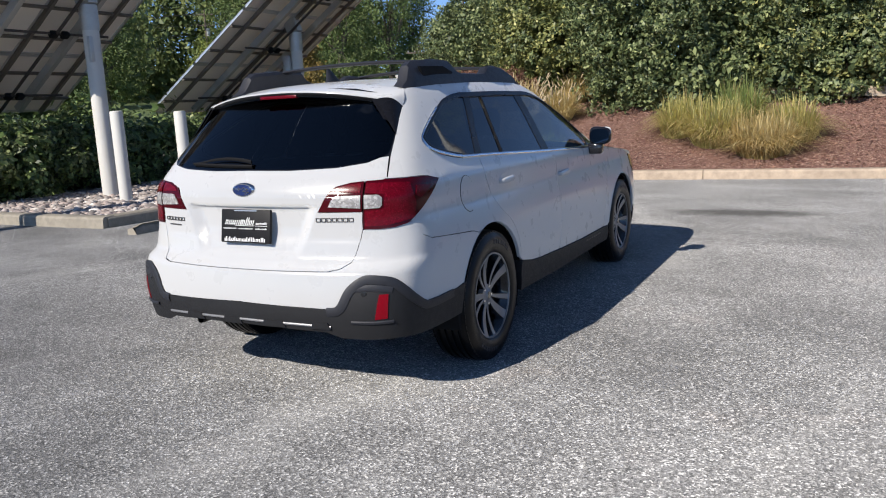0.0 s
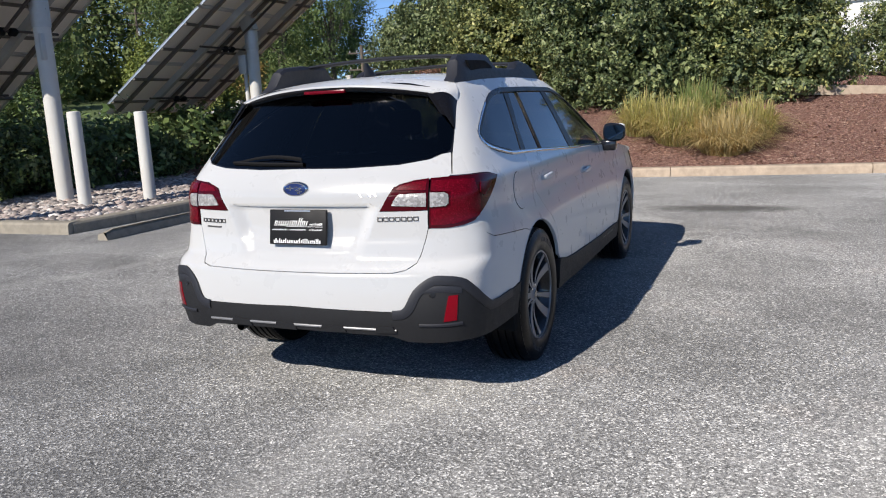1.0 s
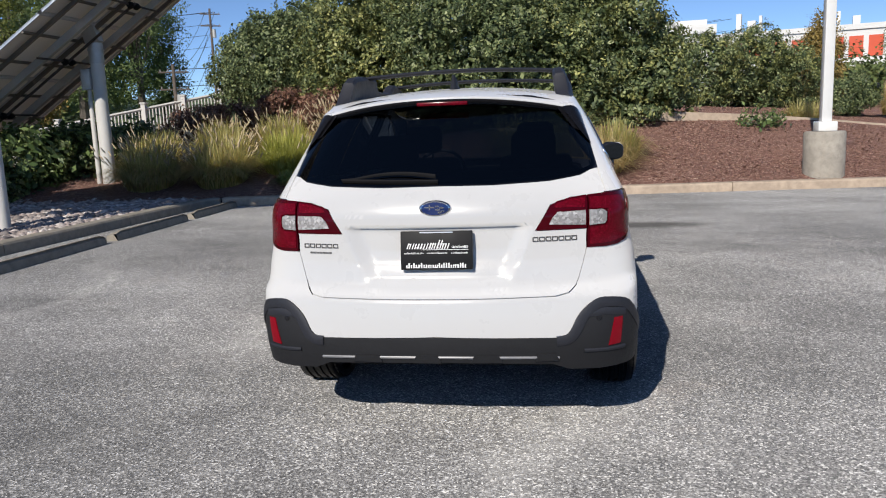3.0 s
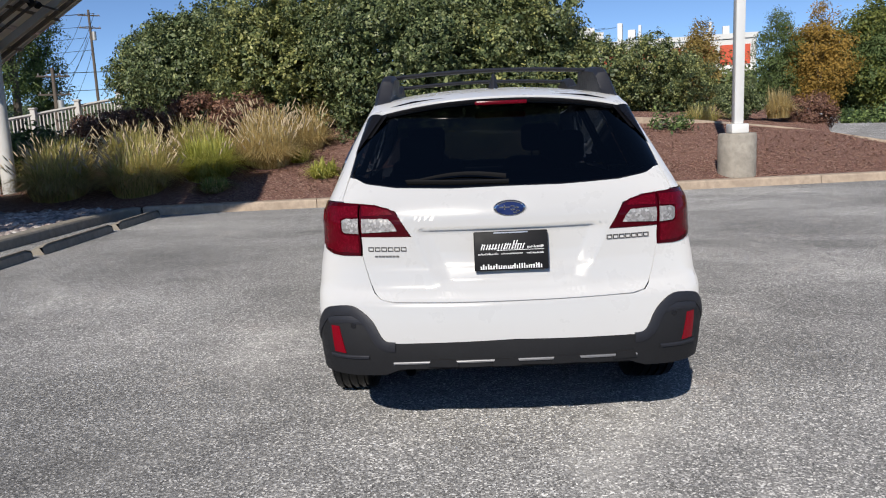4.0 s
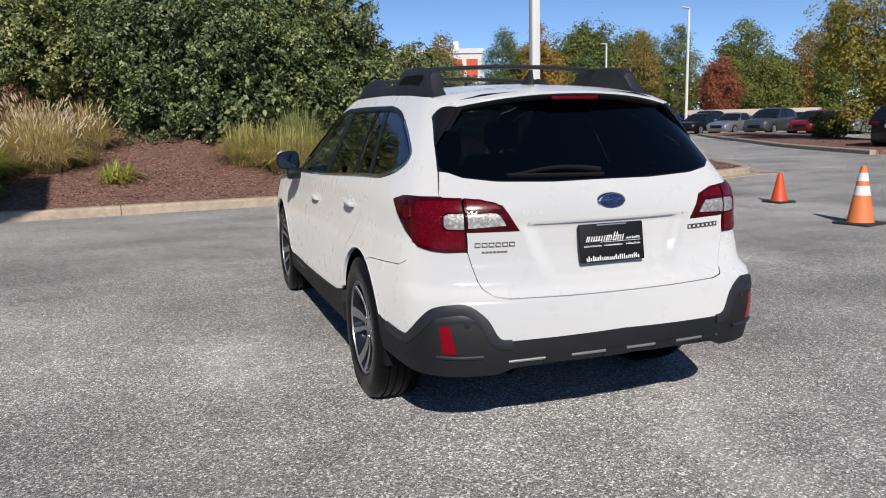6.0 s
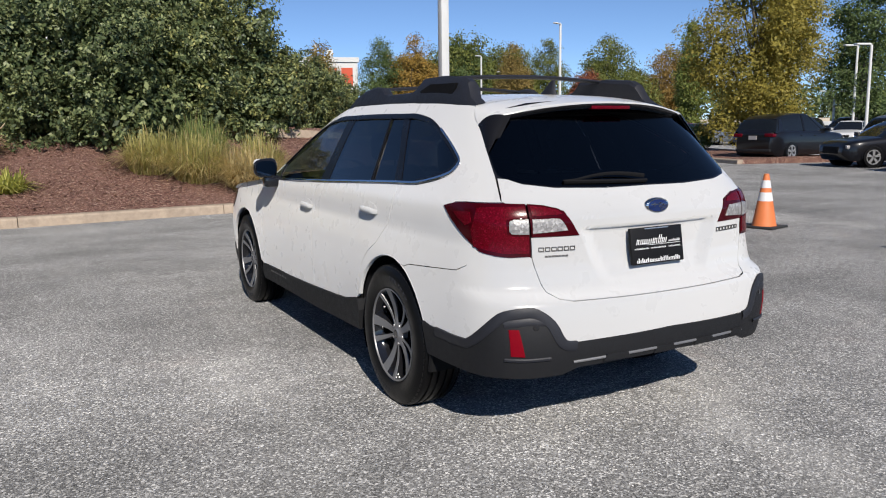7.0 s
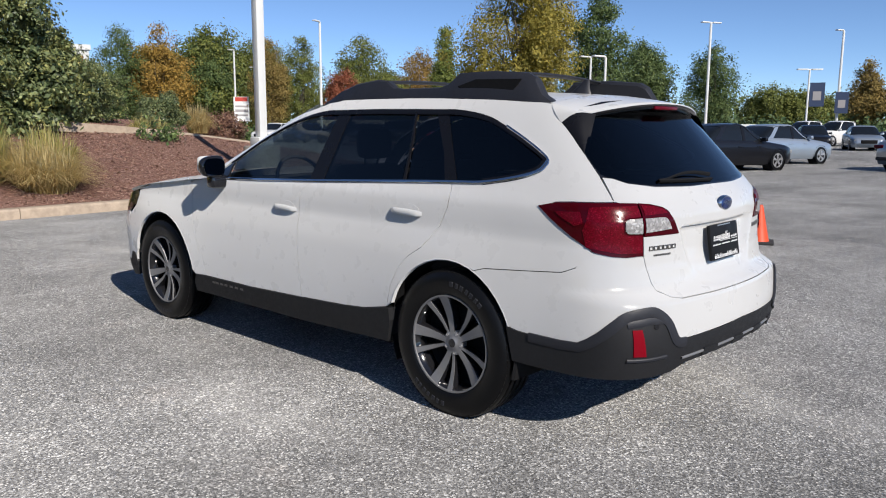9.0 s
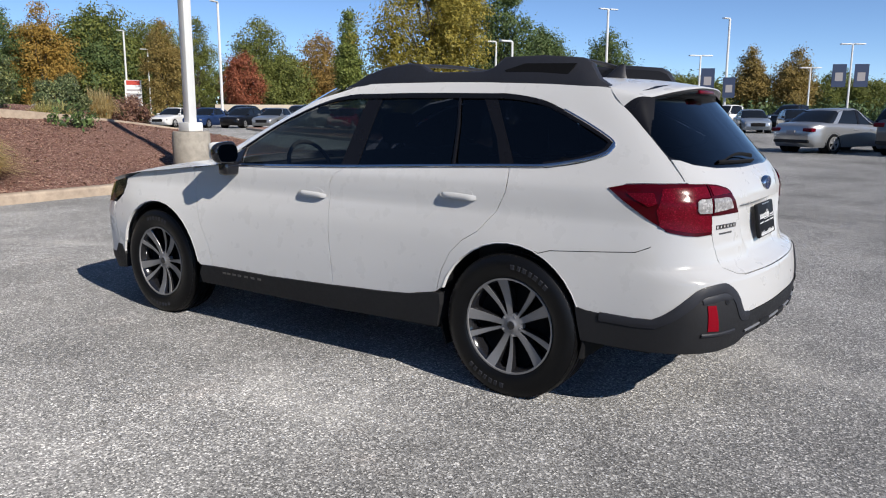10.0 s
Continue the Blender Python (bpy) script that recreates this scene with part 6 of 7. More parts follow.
# ---- trees ----
def tree(kind, x, y, height, width, seed=None, leaves=24000, size=None, ground=0.0):
    seed = int(abs(x * 13 + y * 7)) if seed is None else seed
    rng = np.random.default_rng(seed)
    words = {"broad": "green broadleaf tree in the distance", "dark_broad": "dark green spreading tree in the distance", "autumn_broad": "rust and gold autumn tree in the distance", "autumn_cone": "cone-shaped amber autumn tree in the distance",
             "autumn_column": "upright green and rust autumn tree in the distance", "red_broad": "small red-leaved autumn tree in the distance", "column": "narrow upright green tree in the distance", "yellow": "tall yellow and green autumn pear tree beside parked cars"}
    ob = tagged(new("tree"), words[kind], "tree", "trees round the car park")
    lumps = []
    h0 = ground + height * (0.10 if kind != "dark_broad" else 0.14)
    steps = 9
    for i in range(steps):
        t = (i + 0.5) / steps
        if kind in ("autumn_cone", "autumn_column", "column", "yellow"):
            env = (0.55 + 0.9 * t) if t < 0.35 else (1.0 - ((t - 0.35) / 0.65) ** 1.4 * 0.85)
        else:
            env = math.sin(math.pi * min(1, 0.18 + t * 0.80)) ** 0.7
        k = 5 if env > 0.5 else 3
        for j in range(k):
            a = rng.uniform(0, 6.3)
            r = width / 2 * env * rng.uniform(0.30, 0.78)
            s = width / 2 * env * rng.uniform(0.24, 0.46) + 0.05 * width
            lumps.append((x + r * math.cos(a), y + r * math.sin(a), h0 + (ground + height - h0) * t, s, s, s * rng.uniform(0.55, 0.85)))
    size = size or max(0.20, width * 0.031)
    foliage("crown", lumps, leaves, size, LEAF[kind], ob, seed, inner=0.2, rough=0.3)
    bm = bmesh.new()
    tube(bm, (x, y, ground - 0.05), (x + 0.02 * height, y, ground + height * 0.55), 0.022 * height, 0.010 * height, 8)
    part("trunk", bm, M["bark"], ob)
    tips = [(q[0], q[1], q[2]) for q in lumps[::3]]
    limbs("limb", (x + 0.01 * height, y, ground + height * 0.28), tips, 0.008 * height, M["bark"], ob, seed)
    return ob


tree("autumn_cone", 47.5, 95.4, 13.9, 8.9)
tree("broad", 57.3, 99.0, 14.7, 13.0)
tree("autumn_column", 50.9, 75.7, 11.3, 5.2)
tree("broad", 70.1, 95.1, 14.8, 7.2)
tree("broad", 77.2, 89.2, 14.6, 9.9)
tree("red_broad", 60.9, 74.2, 8.2, 4.7)
tree("broad", 84.2, 90.9, 10.0, 9.4)
tree("autumn_broad", 82.2, 81.6, 12.2, 8.4)
tree("column", 51.7, 48.4, 10.5, 2.3)
tree("dark_broad", 49.1, 30.2, 11.5, 5.5)
tree("dark_broad", 88.7, 47.5, 11.8, 7.3)
tree("dark_broad", 87.7, 38.0, 10.7, 7.4)
tree("autumn_column", 88.2, 20.8, 8.2, 4.3)
tree("autumn_column", 89.2, 16.4, 8.0, 5.5)
tree("broad", 104.8, 14.6, 6.2, 6.5)
tree("broad", 105.3, 10.3, 4.9, 6.5)
tree("dark_broad", 44.0, 98.7, 13.8, 7.4)
tree("autumn_column", 23.4, 68.0, 9.5, 4.5)
tree("broad", 51.9, 109.2, 12.6, 8.3)
tree("broad", 57.2, 112.2, 12.9, 11.5)
tree("dark_broad", 58.3, 100.3, 13.8, 10.6)
tree("broad", 63.4, 94.8, 13.4, 7.8)
tree("broad", 75.1, 82.1, 8.3, 9.3)
tree("dark_broad", 56.8, 99.0, 13.4, 10.4)
tree("broad", 64.6, 99.0, 13.5, 10.8)
tree("broad", 101.3, 56.2, 6.8, 13.3)
tree("broad", 109.4, 38.2, 6.5, 9.7)
tree("broad", 110.8, 34.1, 5.9, 8.8)
tree("broad", 115.7, 34.1, 5.6, 8.3)
tree("dark_broad", 84.5, 45.3, 11.3, 8.8)
tree("yellow", 26.7, 20.5, 10.2, 6.2, 5, 60000, 0.13)
shrub("round_shrub", [(27.6, 24.8, 0.72, 0.85, 0.85, 0.62)], 9000, 0.07, "column", "small round green shrub on a mulch island", "shrub", 91)


# woods on the hillside across the road
def woods_z(r):
    return max(0.0, 0.052 * (r - 34))


angles, radii = np.radians(np.linspace(8, 108, 26)), np.concatenate([np.linspace(26, 60, 8), np.linspace(75, 260, 9)])
verts = [(-r * math.sin(a), r * math.cos(a), woods_z(r) + 0.02 if r > 27 else -0.3) for a in angles for r in radii]
k = len(radii)
faces = [(i * k + j, i * k + j + 1, (i + 1) * k + j + 1, (i + 1) * k + j) for i in range(len(angles) - 1) for j in range(k - 1)]
M["meadow"] = plain("meadow_grass", (0.085, 0.12, 0.035), 0.95, grain=0.25, scale=1.5)
tagged(put_mesh("far_meadow", mesh_of("far_meadow", verts, faces, M["meadow"])), "green grassy hillside rising across the road", "meadow", kind="structure")
rng = np.random.default_rng(77)
lumps = []
for i in range(280):
    a = radians(rng.uniform(31.5, 104) if i < 220 else rng.uniform(40, 56))
    r = rng.uniform(85, 165) if i < 220 else rng.uniform(122, 150)
    if 44 < math.degrees(a) < 50 and r < 118:
        continue
    rad = rng.uniform(3.0, 6.5)
    tall = rng.uniform(1.1, 1.9)
    lumps.append((-r * math.sin(a), r * math.cos(a), woods_z(r) + rad * tall, rad, rad, rad * tall))
v1, o1 = cloud(lumps, 210000, rng, 0.6, 0.35)
v, f = leaf_quads(v1, o1, 0.85, rng)
tagged(put_mesh("woodland", quick_mesh("woodland", v, f, LEAF["woods"])), "dense green woodland covering the far hillside", "woodland", kind="stuff")
lumps = []
for i in range(120):
    a = radians(rng.uniform(-88, -12))
    r = rng.uniform(122, 140)
    rad = rng.uniform(2.6, 4.2) * (1.0 if a > radians(-55) else 0.7)
    lumps.append((-r * math.sin(a), r * math.cos(a), rad * 0.9, rad * 1.3, rad * 1.3, rad * rng.uniform(1.0, 1.5)))
v1, o1 = cloud(lumps, 75000, rng, 0.6, 0.35)
v, f = leaf_quads(v1, o1, 0.75, rng)
tagged(put_mesh("woodland", quick_mesh("woodland", v, f, LEAF["woods"])), "low green belt of woods behind the car park", "woodland", kind="stuff")
for k, (ad, r, h, w, kd) in enumerate(((42, 60, 13, 5.5, "dark_broad"), (34.5, 62, 17, 8.0, "dark_broad"), (44.3, 46, 5.4, 3.4, "column"), (40, 44, 4.5, 3.5, "broad"), (56, 50, 7, 6, "dark_broad"), (62, 48, 8, 6, "broad"), (37.5, 52, 6.5, 3.0, "autumn_column"),
                                       (30.6, 64, 16, 8.0, "dark_broad"), (29.0, 70, 12, 5.0, "dark_broad"), (51.5, 66, 13, 6.0, "dark_broad"), (38.5, 72, 14, 7.0, "broad"))):
    a = radians(ad)
    tree(kd, -r * math.sin(a), r * math.cos(a), h, w, 200 + k, 17000, 0.19, woods_z(r))

# ---- solar panels on posts, bollards, lamp posts, cones ----
def see_through(name, tint, share, kind, base, rough):
    """A sheet that passes a share of the light."""
    n = Nodes(name)
    tone = n.mix(n.noise(3, 4), tuple(c * 0.9 for c in base), base)
    n.done(Base_Color=tone, Roughness=rough)
    clear = n.add(kind, Color=tint).outputs[0]
    both_sides = n.t.nodes.new("ShaderNodeMixShader")
    n.put(both_sides.inputs[0], share), n.put(both_sides.inputs[1], n.p.outputs[0]), n.put(both_sides.inputs[2], clear)
    n.t.links.new(both_sides.outputs[0], n.t.nodes["Material Output"].inputs["Surface"])
    return n.m


M["panel_back"] = see_through("panel_back_sheet", (0.92, 0.88, 0.82), 0.5, "ShaderNodeBsdfTranslucent", (0.86, 0.83, 0.78), 0.6)
M["panel_front"] = see_through("solar_cells", (1.0, 1.0, 1.0), 0.30, "ShaderNodeBsdfTransparent", (0.014, 0.017, 0.034), 0.15)
# purlins and module rails: steel coloured darker for the shade beneath the panels
M["purlin"] = plain("shade_dark_steel", (0.17, 0.15, 0.13), 0.6, 0.3, grain=0.2, scale=10)
M["alu"] = plain("aluminium", (0.62, 0.63, 0.64), 0.38, 0.85, grain=0.08)
M["galv"] = plain("galvanised_steel", (0.50, 0.50, 0.49), 0.5, 0.5, grain=0.12, scale=12)
M["post_grey"] = plain("pale_grey_paint", (0.58, 0.57, 0.54), 0.6, grain=0.10, scale=5)
M["dark_bar"] = plain("dark_steel", (0.07, 0.06, 0.055), 0.6, 0.3, grain=0.2)


def solar_array(x0, z0, x1, z1, y0, y1, post_x, post_y, cols, rows_n, label, side=-1):
    ob = tagged(new("solar_panel_array"), label, "solar panel", "solar panel arrays")
    ex = Vector((x1 - x0, 0, z1 - z0))
    length = ex.length
    ex.normalize()
    nrm = Vector((-ex.z, 0, ex.x))
    base = Matrix(((ex.x, 0, nrm.x, x0), (0, 1, 0, 0), (ex.z, 0, nrm.z, z0), (0, 0, 0, 1)))
    pw, ph = length / cols, (y1 - y0) / rows_n
    for i in range(cols):
        for j in range(rows_n):
            a, b, c, d = i * pw + 0.008, (i + 1) * pw - 0.008, y0 + j * ph + 0.008, y0 + (j + 1) * ph - 0.008
            bm = bmesh.new()
            box(bm, a, b, c, d, 0.0, 0.006)
            mod = part("panel", bm, M["panel_back"], ob, at=base)
            bm = bmesh.new()
            box(bm, a, b, c, d, 0.008, 0.014)
            part("cell_sheet", bm, M["panel_front"], mod)
            bm = bmesh.new()
            for q in ((a, a + 0.035, c, d), (b - 0.035, b, c, d), (a, b, c, c + 0.035), (a, b, d - 0.035, d)):
                box(bm, *q, -0.034, 0.018)
            part("panel_frame", bm, M["alu"], mod)
    # purlins along y, rails up the slope, the drive tube
    for i in range(1, cols + 1):
        for off in (-0.72, -0.28):
            bm = bmesh.new()
            s = (i + off) * pw
            box(bm, s - 0.025, s + 0.025, y0 + 0.02, y1 - 0.02, -0.075, -0.034)
            part("purlin", bm, M["purlin"], ob, at=base)
    for f in (0.12, 0.5, 0.88):
        bm = bmesh.new()
        yy = y0 + f * (y1 - y0)
        box(bm, 0.05, length - 0.05, yy - 0.03, yy + 0.03, -0.11, -0.036)
        part("module_rail", bm, M["purlin"], ob, at=base)
    for f in (0.30, 0.70):
        bm = bmesh.new()
        yy = y0 + f * (y1 - y0)
        box(bm, 0.3, length - 0.3, yy - 0.05, yy + 0.05, -0.24, -0.10)
        part("support_rail", bm, M["galv"], ob, at=base)
    for i in range(1, cols + 1):
        bm = bmesh.new()
        s = (i - 0.5) * pw
        tube(bm, (s, post_y - 1.1, -0.27), (s, post_y + 0.9, -0.27), 0.022)
        part("cross_tube", bm, M["dark_bar"], ob, at=base)
        for c0 in (-0.30, -0.08):
            bm = bmesh.new()
            box(bm, s - 0.06, s + 0.06, post_y + c0, post_y + c0 + 0.14, -0.34, -0.24, 0.02)
            part("clamp", bm, M["black"], ob, at=base)
    bm = bmesh.new()
    tube(bm, (0.3, post_y - 0.2, -0.31), (length * 0.85, post_y - 0.2, -0.31), 0.028)
    part("drive_shaft", bm, M["dark_bar"], ob, at=base)
    zt = z0 + (post_x - x0) * ex.z / ex.x - 0.35
    bm = bmesh.new()
    tube(bm, (post_x, post_y, 0.0), (post_x, post_y, zt - 0.42), 0.135, 0.135, 24)
    part("post", bm, M["post_grey"], ob, "pale grey steel post")
    bm = bmesh.new()
    tube(bm, (post_x, post_y, zt - 0.42), (post_x, post_y, zt), 0.15, 0.15, 24)
    part("collar", bm, M["galv"], ob)
    for k in range(8):
        a = k * math.pi / 4
        bm = bmesh.new()
        tube(bm, (post_x + 0.14 * math.cos(a), post_y + 0.14 * math.sin(a), zt - 0.14), (post_x + 0.165 * math.cos(a), post_y + 0.165 * math.sin(a), zt - 0.14), 0.016, 0.016, 6)
        part("bolt", bm, M["galv"], ob)
    bm = bmesh.new()
    box(bm, -0.16, 0.16, -0.10, 0.10, -0.02, 0.34, 0.02, 2, Matrix.Translation((post_x, post_y, zt)) @ pose(0, 0, 0, 0, -18, 0))
    part("pivot_head", bm, M["galv"], ob)
    bm = bmesh.new()
    tube(bm, (post_x + side * 0.21, post_y - 0.05, 0.0), (post_x + side * 0.21, post_y - 0.05, zt - 0.75), 0.045, 0.045, 12)
    part("conduit", bm, M["post_grey"], ob)
    bm = bmesh.new()
    box(bm, min(post_x + side * 0.33, post_x + side * 0.12), max(post_x + side * 0.33, post_x + side * 0.12), post_y - 0.14, post_y + 0.06, zt - 0.95, zt - 0.52, 0.02)
    part("control_box", bm, M["galv"], ob)
    return ob


solar_array(-12.0, 1.58, -7.3, 4.70, 9.42, 12.98, -8.93, 11.2, 3, 2, "tilted solar panels on a post seen from beneath")
solar_array(-12.0, 1.70, -7.6, 4.65, 3.45, 6.98, -8.98, 5.62, 3, 2, "tilted solar panels on a post seen from beneath", side=0.35)

# an array never in view, added so its shadow falls on bank and kerb
solar_array(-9.7, 4.90, -6.06, 6.50, 0.6, 3.20, -8.0, 1.9, 3, 2, "unseen solar panels out of view, added to shade the bank")


def bollard(x, y, h):
    ob = tagged(new("bollard"), "pale grey steel bollard standing in river stones", "bollard", "bollards by the panels")
    bm = lathe([(0.10, 0.0), (0.10, h - 0.03), (0.095, h - 0.008), (0.08, h), (0.0, h + 0.004)], 24)
    bmesh.ops.translate(bm, vec=(x, y, 0.02), verts=bm.verts)
    part("tube", bm, M["post_grey"], ob)


bollard(-7.77, 4.92, 1.55)
bollard(-7.32, 5.82, 1.51)

# the lamp post on its round concrete base
ob = tagged(new("lamp_post"), "white square lamp post on a round concrete base", "lamp post")
bm = lathe([(0.345, 0.0), (0.345, 0.80), (0.33, 0.835), (0.31, 0.84), (0.0, 0.84)], 40)
bmesh.ops.translate(bm, vec=(5.22, 10.47, 0.12), verts=bm.verts)
part("base", bm, M["concrete"], ob, "weathered concrete base")
bm = bmesh.new()
box(bm, 5.22 - 0.16, 5.22 + 0.16, 10.47 - 0.16, 10.47 + 0.16, 0.96, 1.13, 0.02)
part("shoe", bm, M["white_pole"], ob)
bm = bmesh.new()
box(bm, 5.22 - 0.085, 5.22 + 0.085, 10.47 - 0.085, 10.47 + 0.085, 1.13, 9.0, 0.015)
part("mast", bm, M["white_pole"], ob)
bm = bmesh.new()
box(bm, 4.1, 6.35, 10.37, 10.57, 9.0, 9.12, 0.02)
part("lamp_arm", bm, M["white_pole"], ob)


def far_lamp(x, y, h, double=True, turn=0.0, r=0.09):
    ob = tagged(new("lamp_post"), "white car park lamp post with a flat lamp head", "lamp post", "far lamp posts")
    bm = bmesh.new()
    tube(bm, (x, y, 0.7), (x, y, h), r, r * 0.8, 10)
    part("mast", bm, M["white_pole"], ob)
    bm = lathe([(0.32, 0.0), (0.32, 0.75), (0.0, 0.76)], 16)
    bmesh.ops.translate(bm, vec=(x, y, 0), verts=bm.verts)
    part("base", bm, M["lamp_base"], ob)
    for s in ((-1, 1) if double else (1,)):
        bm = bmesh.new()
        box(bm, s * 0.15 if s > 0 else -1.0, 1.0 if s > 0 else -0.15, -0.17, 0.17, -0.01, 0.09, 0.03, 2, Matrix.Translation((x, y, h)) @ pose(0, 0, 0, 0, 0, turn))
        part("lamp_head", bm, M["white_pole"], ob)
    bm = bmesh.new()
    tube(bm, Matrix.Translation((x, y, h)) @ pose(0, 0, 0, 0, 0, turn) @ Vector((-0.3 if double else 0, 0, 0.03)), Matrix.Translation((x, y, h)) @ pose(0, 0, 0, 0, 0, turn) @ Vector((0.3, 0, 0.03)), 0.05, 0.05, 8)
    part("lamp_arm", bm, M["white_pole"], ob)
    return ob


M["lamp_base"] = concrete("yellowed_concrete", (0.50, 0.38, 0.18))
far_lamp(41.1, 53.8, 10.4, False, 200, 0.13)
far_lamp(64.8, 28.1, 10.5, True, -30, 0.13)
far_lamp(73.1, 19.4, 9.9, False, 160, 0.13)
far_lamp(47.2, 29.4, 6.4, False, 160)
far_lamp(62.9, 18.8, 5.9, True, -50)
far_lamp(70.3, 8.4, 6.9, True, -60)
far_lamp(79.7, 13.2, 5.5, True, -60)
far_lamp(47.7, 31.2, 3.5, True, -40)
far_lamp(39.5, 23.5, 5.6, False, 160)
far_lamp(60.0, 92.0, 9.2, False, 160)
far_lamp(48.6, 79.6, 10.0, False, 200, 0.12)
bm = bmesh.new()
box(bm, -0.9, 0.9, -0.03, 0.03, -2.9, 0, 0.0, 2, Matrix.Translation((49.0, 79.0, 4.6)) @ pose(0, 0, 0, 0, 0, -32))
banner = tagged(part("banner", bm, M["print_white"]), "white banner with red heading hung on a lamp post", "banner")
for z, h, mname in ((-0.55, 0.5, "red_paint"), (-1.25, 0.22, "print_grey"), (-1.8, 0.30, "print_grey"), (-2.3, 0.22, "print_grey")):
    M.setdefault("red_paint", plain("red_paint", (0.50, 0.05, 0.03), 0.6, grain=0.1))
    M.setdefault("print_grey", plain("grey_print", (0.35, 0.33, 0.33), 0.6, grain=0.1))
    bm = bmesh.new()
    box(bm, -0.72, 0.72, -0.036, -0.03, z, z + h, 0.0, 2, Matrix.Translation((49.0, 79.0, 4.6)) @ pose(0, 0, 0, 0, 0, -32))
    part("print_bar", bm, M[mname], banner)
M["blue_flag"] = plain("blue_banner", (0.032, 0.052, 0.11), 0.7, grain=0.15)
for x, y, z in ((63.2, 18.2, 3.0), (72.8, 19.0, 2.6), (70.7, 7.6, 3.4), (70.0, 9.2, 3.4)):
    bm = bmesh.new()
    box(bm, -0.55, 0.55, -0.02, 0.02, 0, 1.9, 0.0, 2, Matrix.Translation((x, y, z)) @ pose(0, 0, 0, 0, 0, -70))
    fl = tagged(part("pole_banner", bm, M["blue_flag"]), "dark blue banner hung on a lamp post", "banner", "blue banners")
    bm = bmesh.new()
    box(bm, -0.30, 0.30, -0.03, 0.03, 0.5, 1.2, 0.0, 2, Matrix.Translation((x, y, z)) @ pose(0, 0, 0, 0, 0, -70))
    part("print_shape", bm, M["print_grey"], fl)

M["cone_orange"] = plain("orange_cone_plastic", (0.68, 0.075, 0.018), 0.5, grain=0.12, scale=8)
M["cone_faded"] = plain("faded_orange_plastic", (0.72, 0.20, 0.06), 0.6, grain=0.15, scale=8)
M["cone_base"] = plain("black_cone_base", (0.03, 0.03, 0.03), 0.8, grain=0.2)


def traffic_cone(x, y, h, r, material, label, bands=False, turn=0.0):
    ob = tagged(new("traffic_cone"), label, "traffic cone", "traffic cones")
    bm = lathe([(r, 0.03), (r * 0.96, 0.045), (0.038, h - 0.03), (0.030, h), (0.022, h), (0.0, h - 0.004)], 28)
    bmesh.ops.translate(bm, vec=(x, y, 0), verts=bm.verts)
    part("cone_body", bm, M[material], ob)
    bm = bmesh.new()
    box(bm, -r * 1.42, r * 1.42, -r * 1.42, r * 1.42, 0.0, 0.03, 0.01, 2, Matrix.Translation((x, y, 0)) @ pose(0, 0, 0, 0, 0, turn))
    part("cone_foot", bm, M["cone_base"], ob)
    if bands:
        for t0, t1 in ((0.50, 0.66), (0.74, 0.88)):
            def rad(t):
                return r * 0.96 + (0.038 - r * 0.96) * (t * h - 0.045) / (h - 0.075) + 0.002
            bm = lathe([(rad(t0), t0 * h), (rad(t1), t1 * h)], 28)
            bmesh.ops.translate(bm, vec=(x, y, 0), verts=bm.verts)
            part("band", bm, M["print_white"], ob)


traffic_cone(5.79, 1.03, 0.46, 0.125, "cone_orange", "bright orange traffic cone standing on asphalt", turn=20)
traffic_cone(7.16, 5.83, 0.46, 0.125, "cone_orange", "bright orange traffic cone standing on asphalt", turn=5)
traffic_cone(8.53, 9.47, 0.46, 0.125, "cone_orange", "bright orange traffic cone by the kerb", turn=40)
traffic_cone(6.25, 3.48, 0.72, 0.16, "cone_faded", "large faded orange traffic cone with white bands", True, 12)

# ---- railing on the bank, poles and wires, the building ----
M["white_wood"] = plain("weathered_white_paint", (0.52, 0.50, 0.46), 0.7, grain=0.12, scale=6)
ob = tagged(new("railing"), "weathered white picket railing along a raised walk", "railing")
p0, p1 = Vector((-16.4, 18.2, 0.55)), Vector((-11.2, 22.4, 1.75))
for k in range(6):
    q = p0.lerp(p1, k / 5)
    bm = bmesh.new()
    box(bm, q.x - 0.08, q.x + 0.08, q.y - 0.08, q.y + 0.08, -0.1, q.z + 1.08, 0.01)
    part("post", bm, M["white_wood"], ob)
    bm = bmesh.new()
    box(bm, q.x - 0.11, q.x + 0.11, q.y - 0.11, q.y + 0.11, q.z + 1.08, q.z + 1.14, 0.02)
    part("post_cap", bm, M["white_wood"], ob)
for h in (0.18, 0.92):
    bm = bmesh.new()
    tube(bm, p0 + Vector((0, 0, h)), p1 + Vector((0, 0, h)), 0.05, 0.05, 4)
    part("rail", bm, M["white_wood"], ob)
for k in range(60):
    q = p0.lerp(p1, (k + 0.5) / 60)
    bm = bmesh.new()
    box(bm, q.x - 0.018, q.x + 0.018, q.y - 0.018, q.y + 0.018, q.z + 0.16, q.z + 0.95)
    part("baluster", bm, M["white_wood"], ob)
bm = bmesh.new()
tube(bm, p0 + Vector((0, 0, 0.02)), p1 + Vector((0, 0, 0.02)), 0.16, 0.16, 4)
part("walk_edge", bm, M["concrete"], ob)
M["pole_wood"] = plain("weathered_pole_wood", (0.13, 0.105, 0.085), 0.9, grain=0.25, scale=4)
M["wire"] = plain("black_cable", (0.02, 0.02, 0.02), 0.7)
tops = []
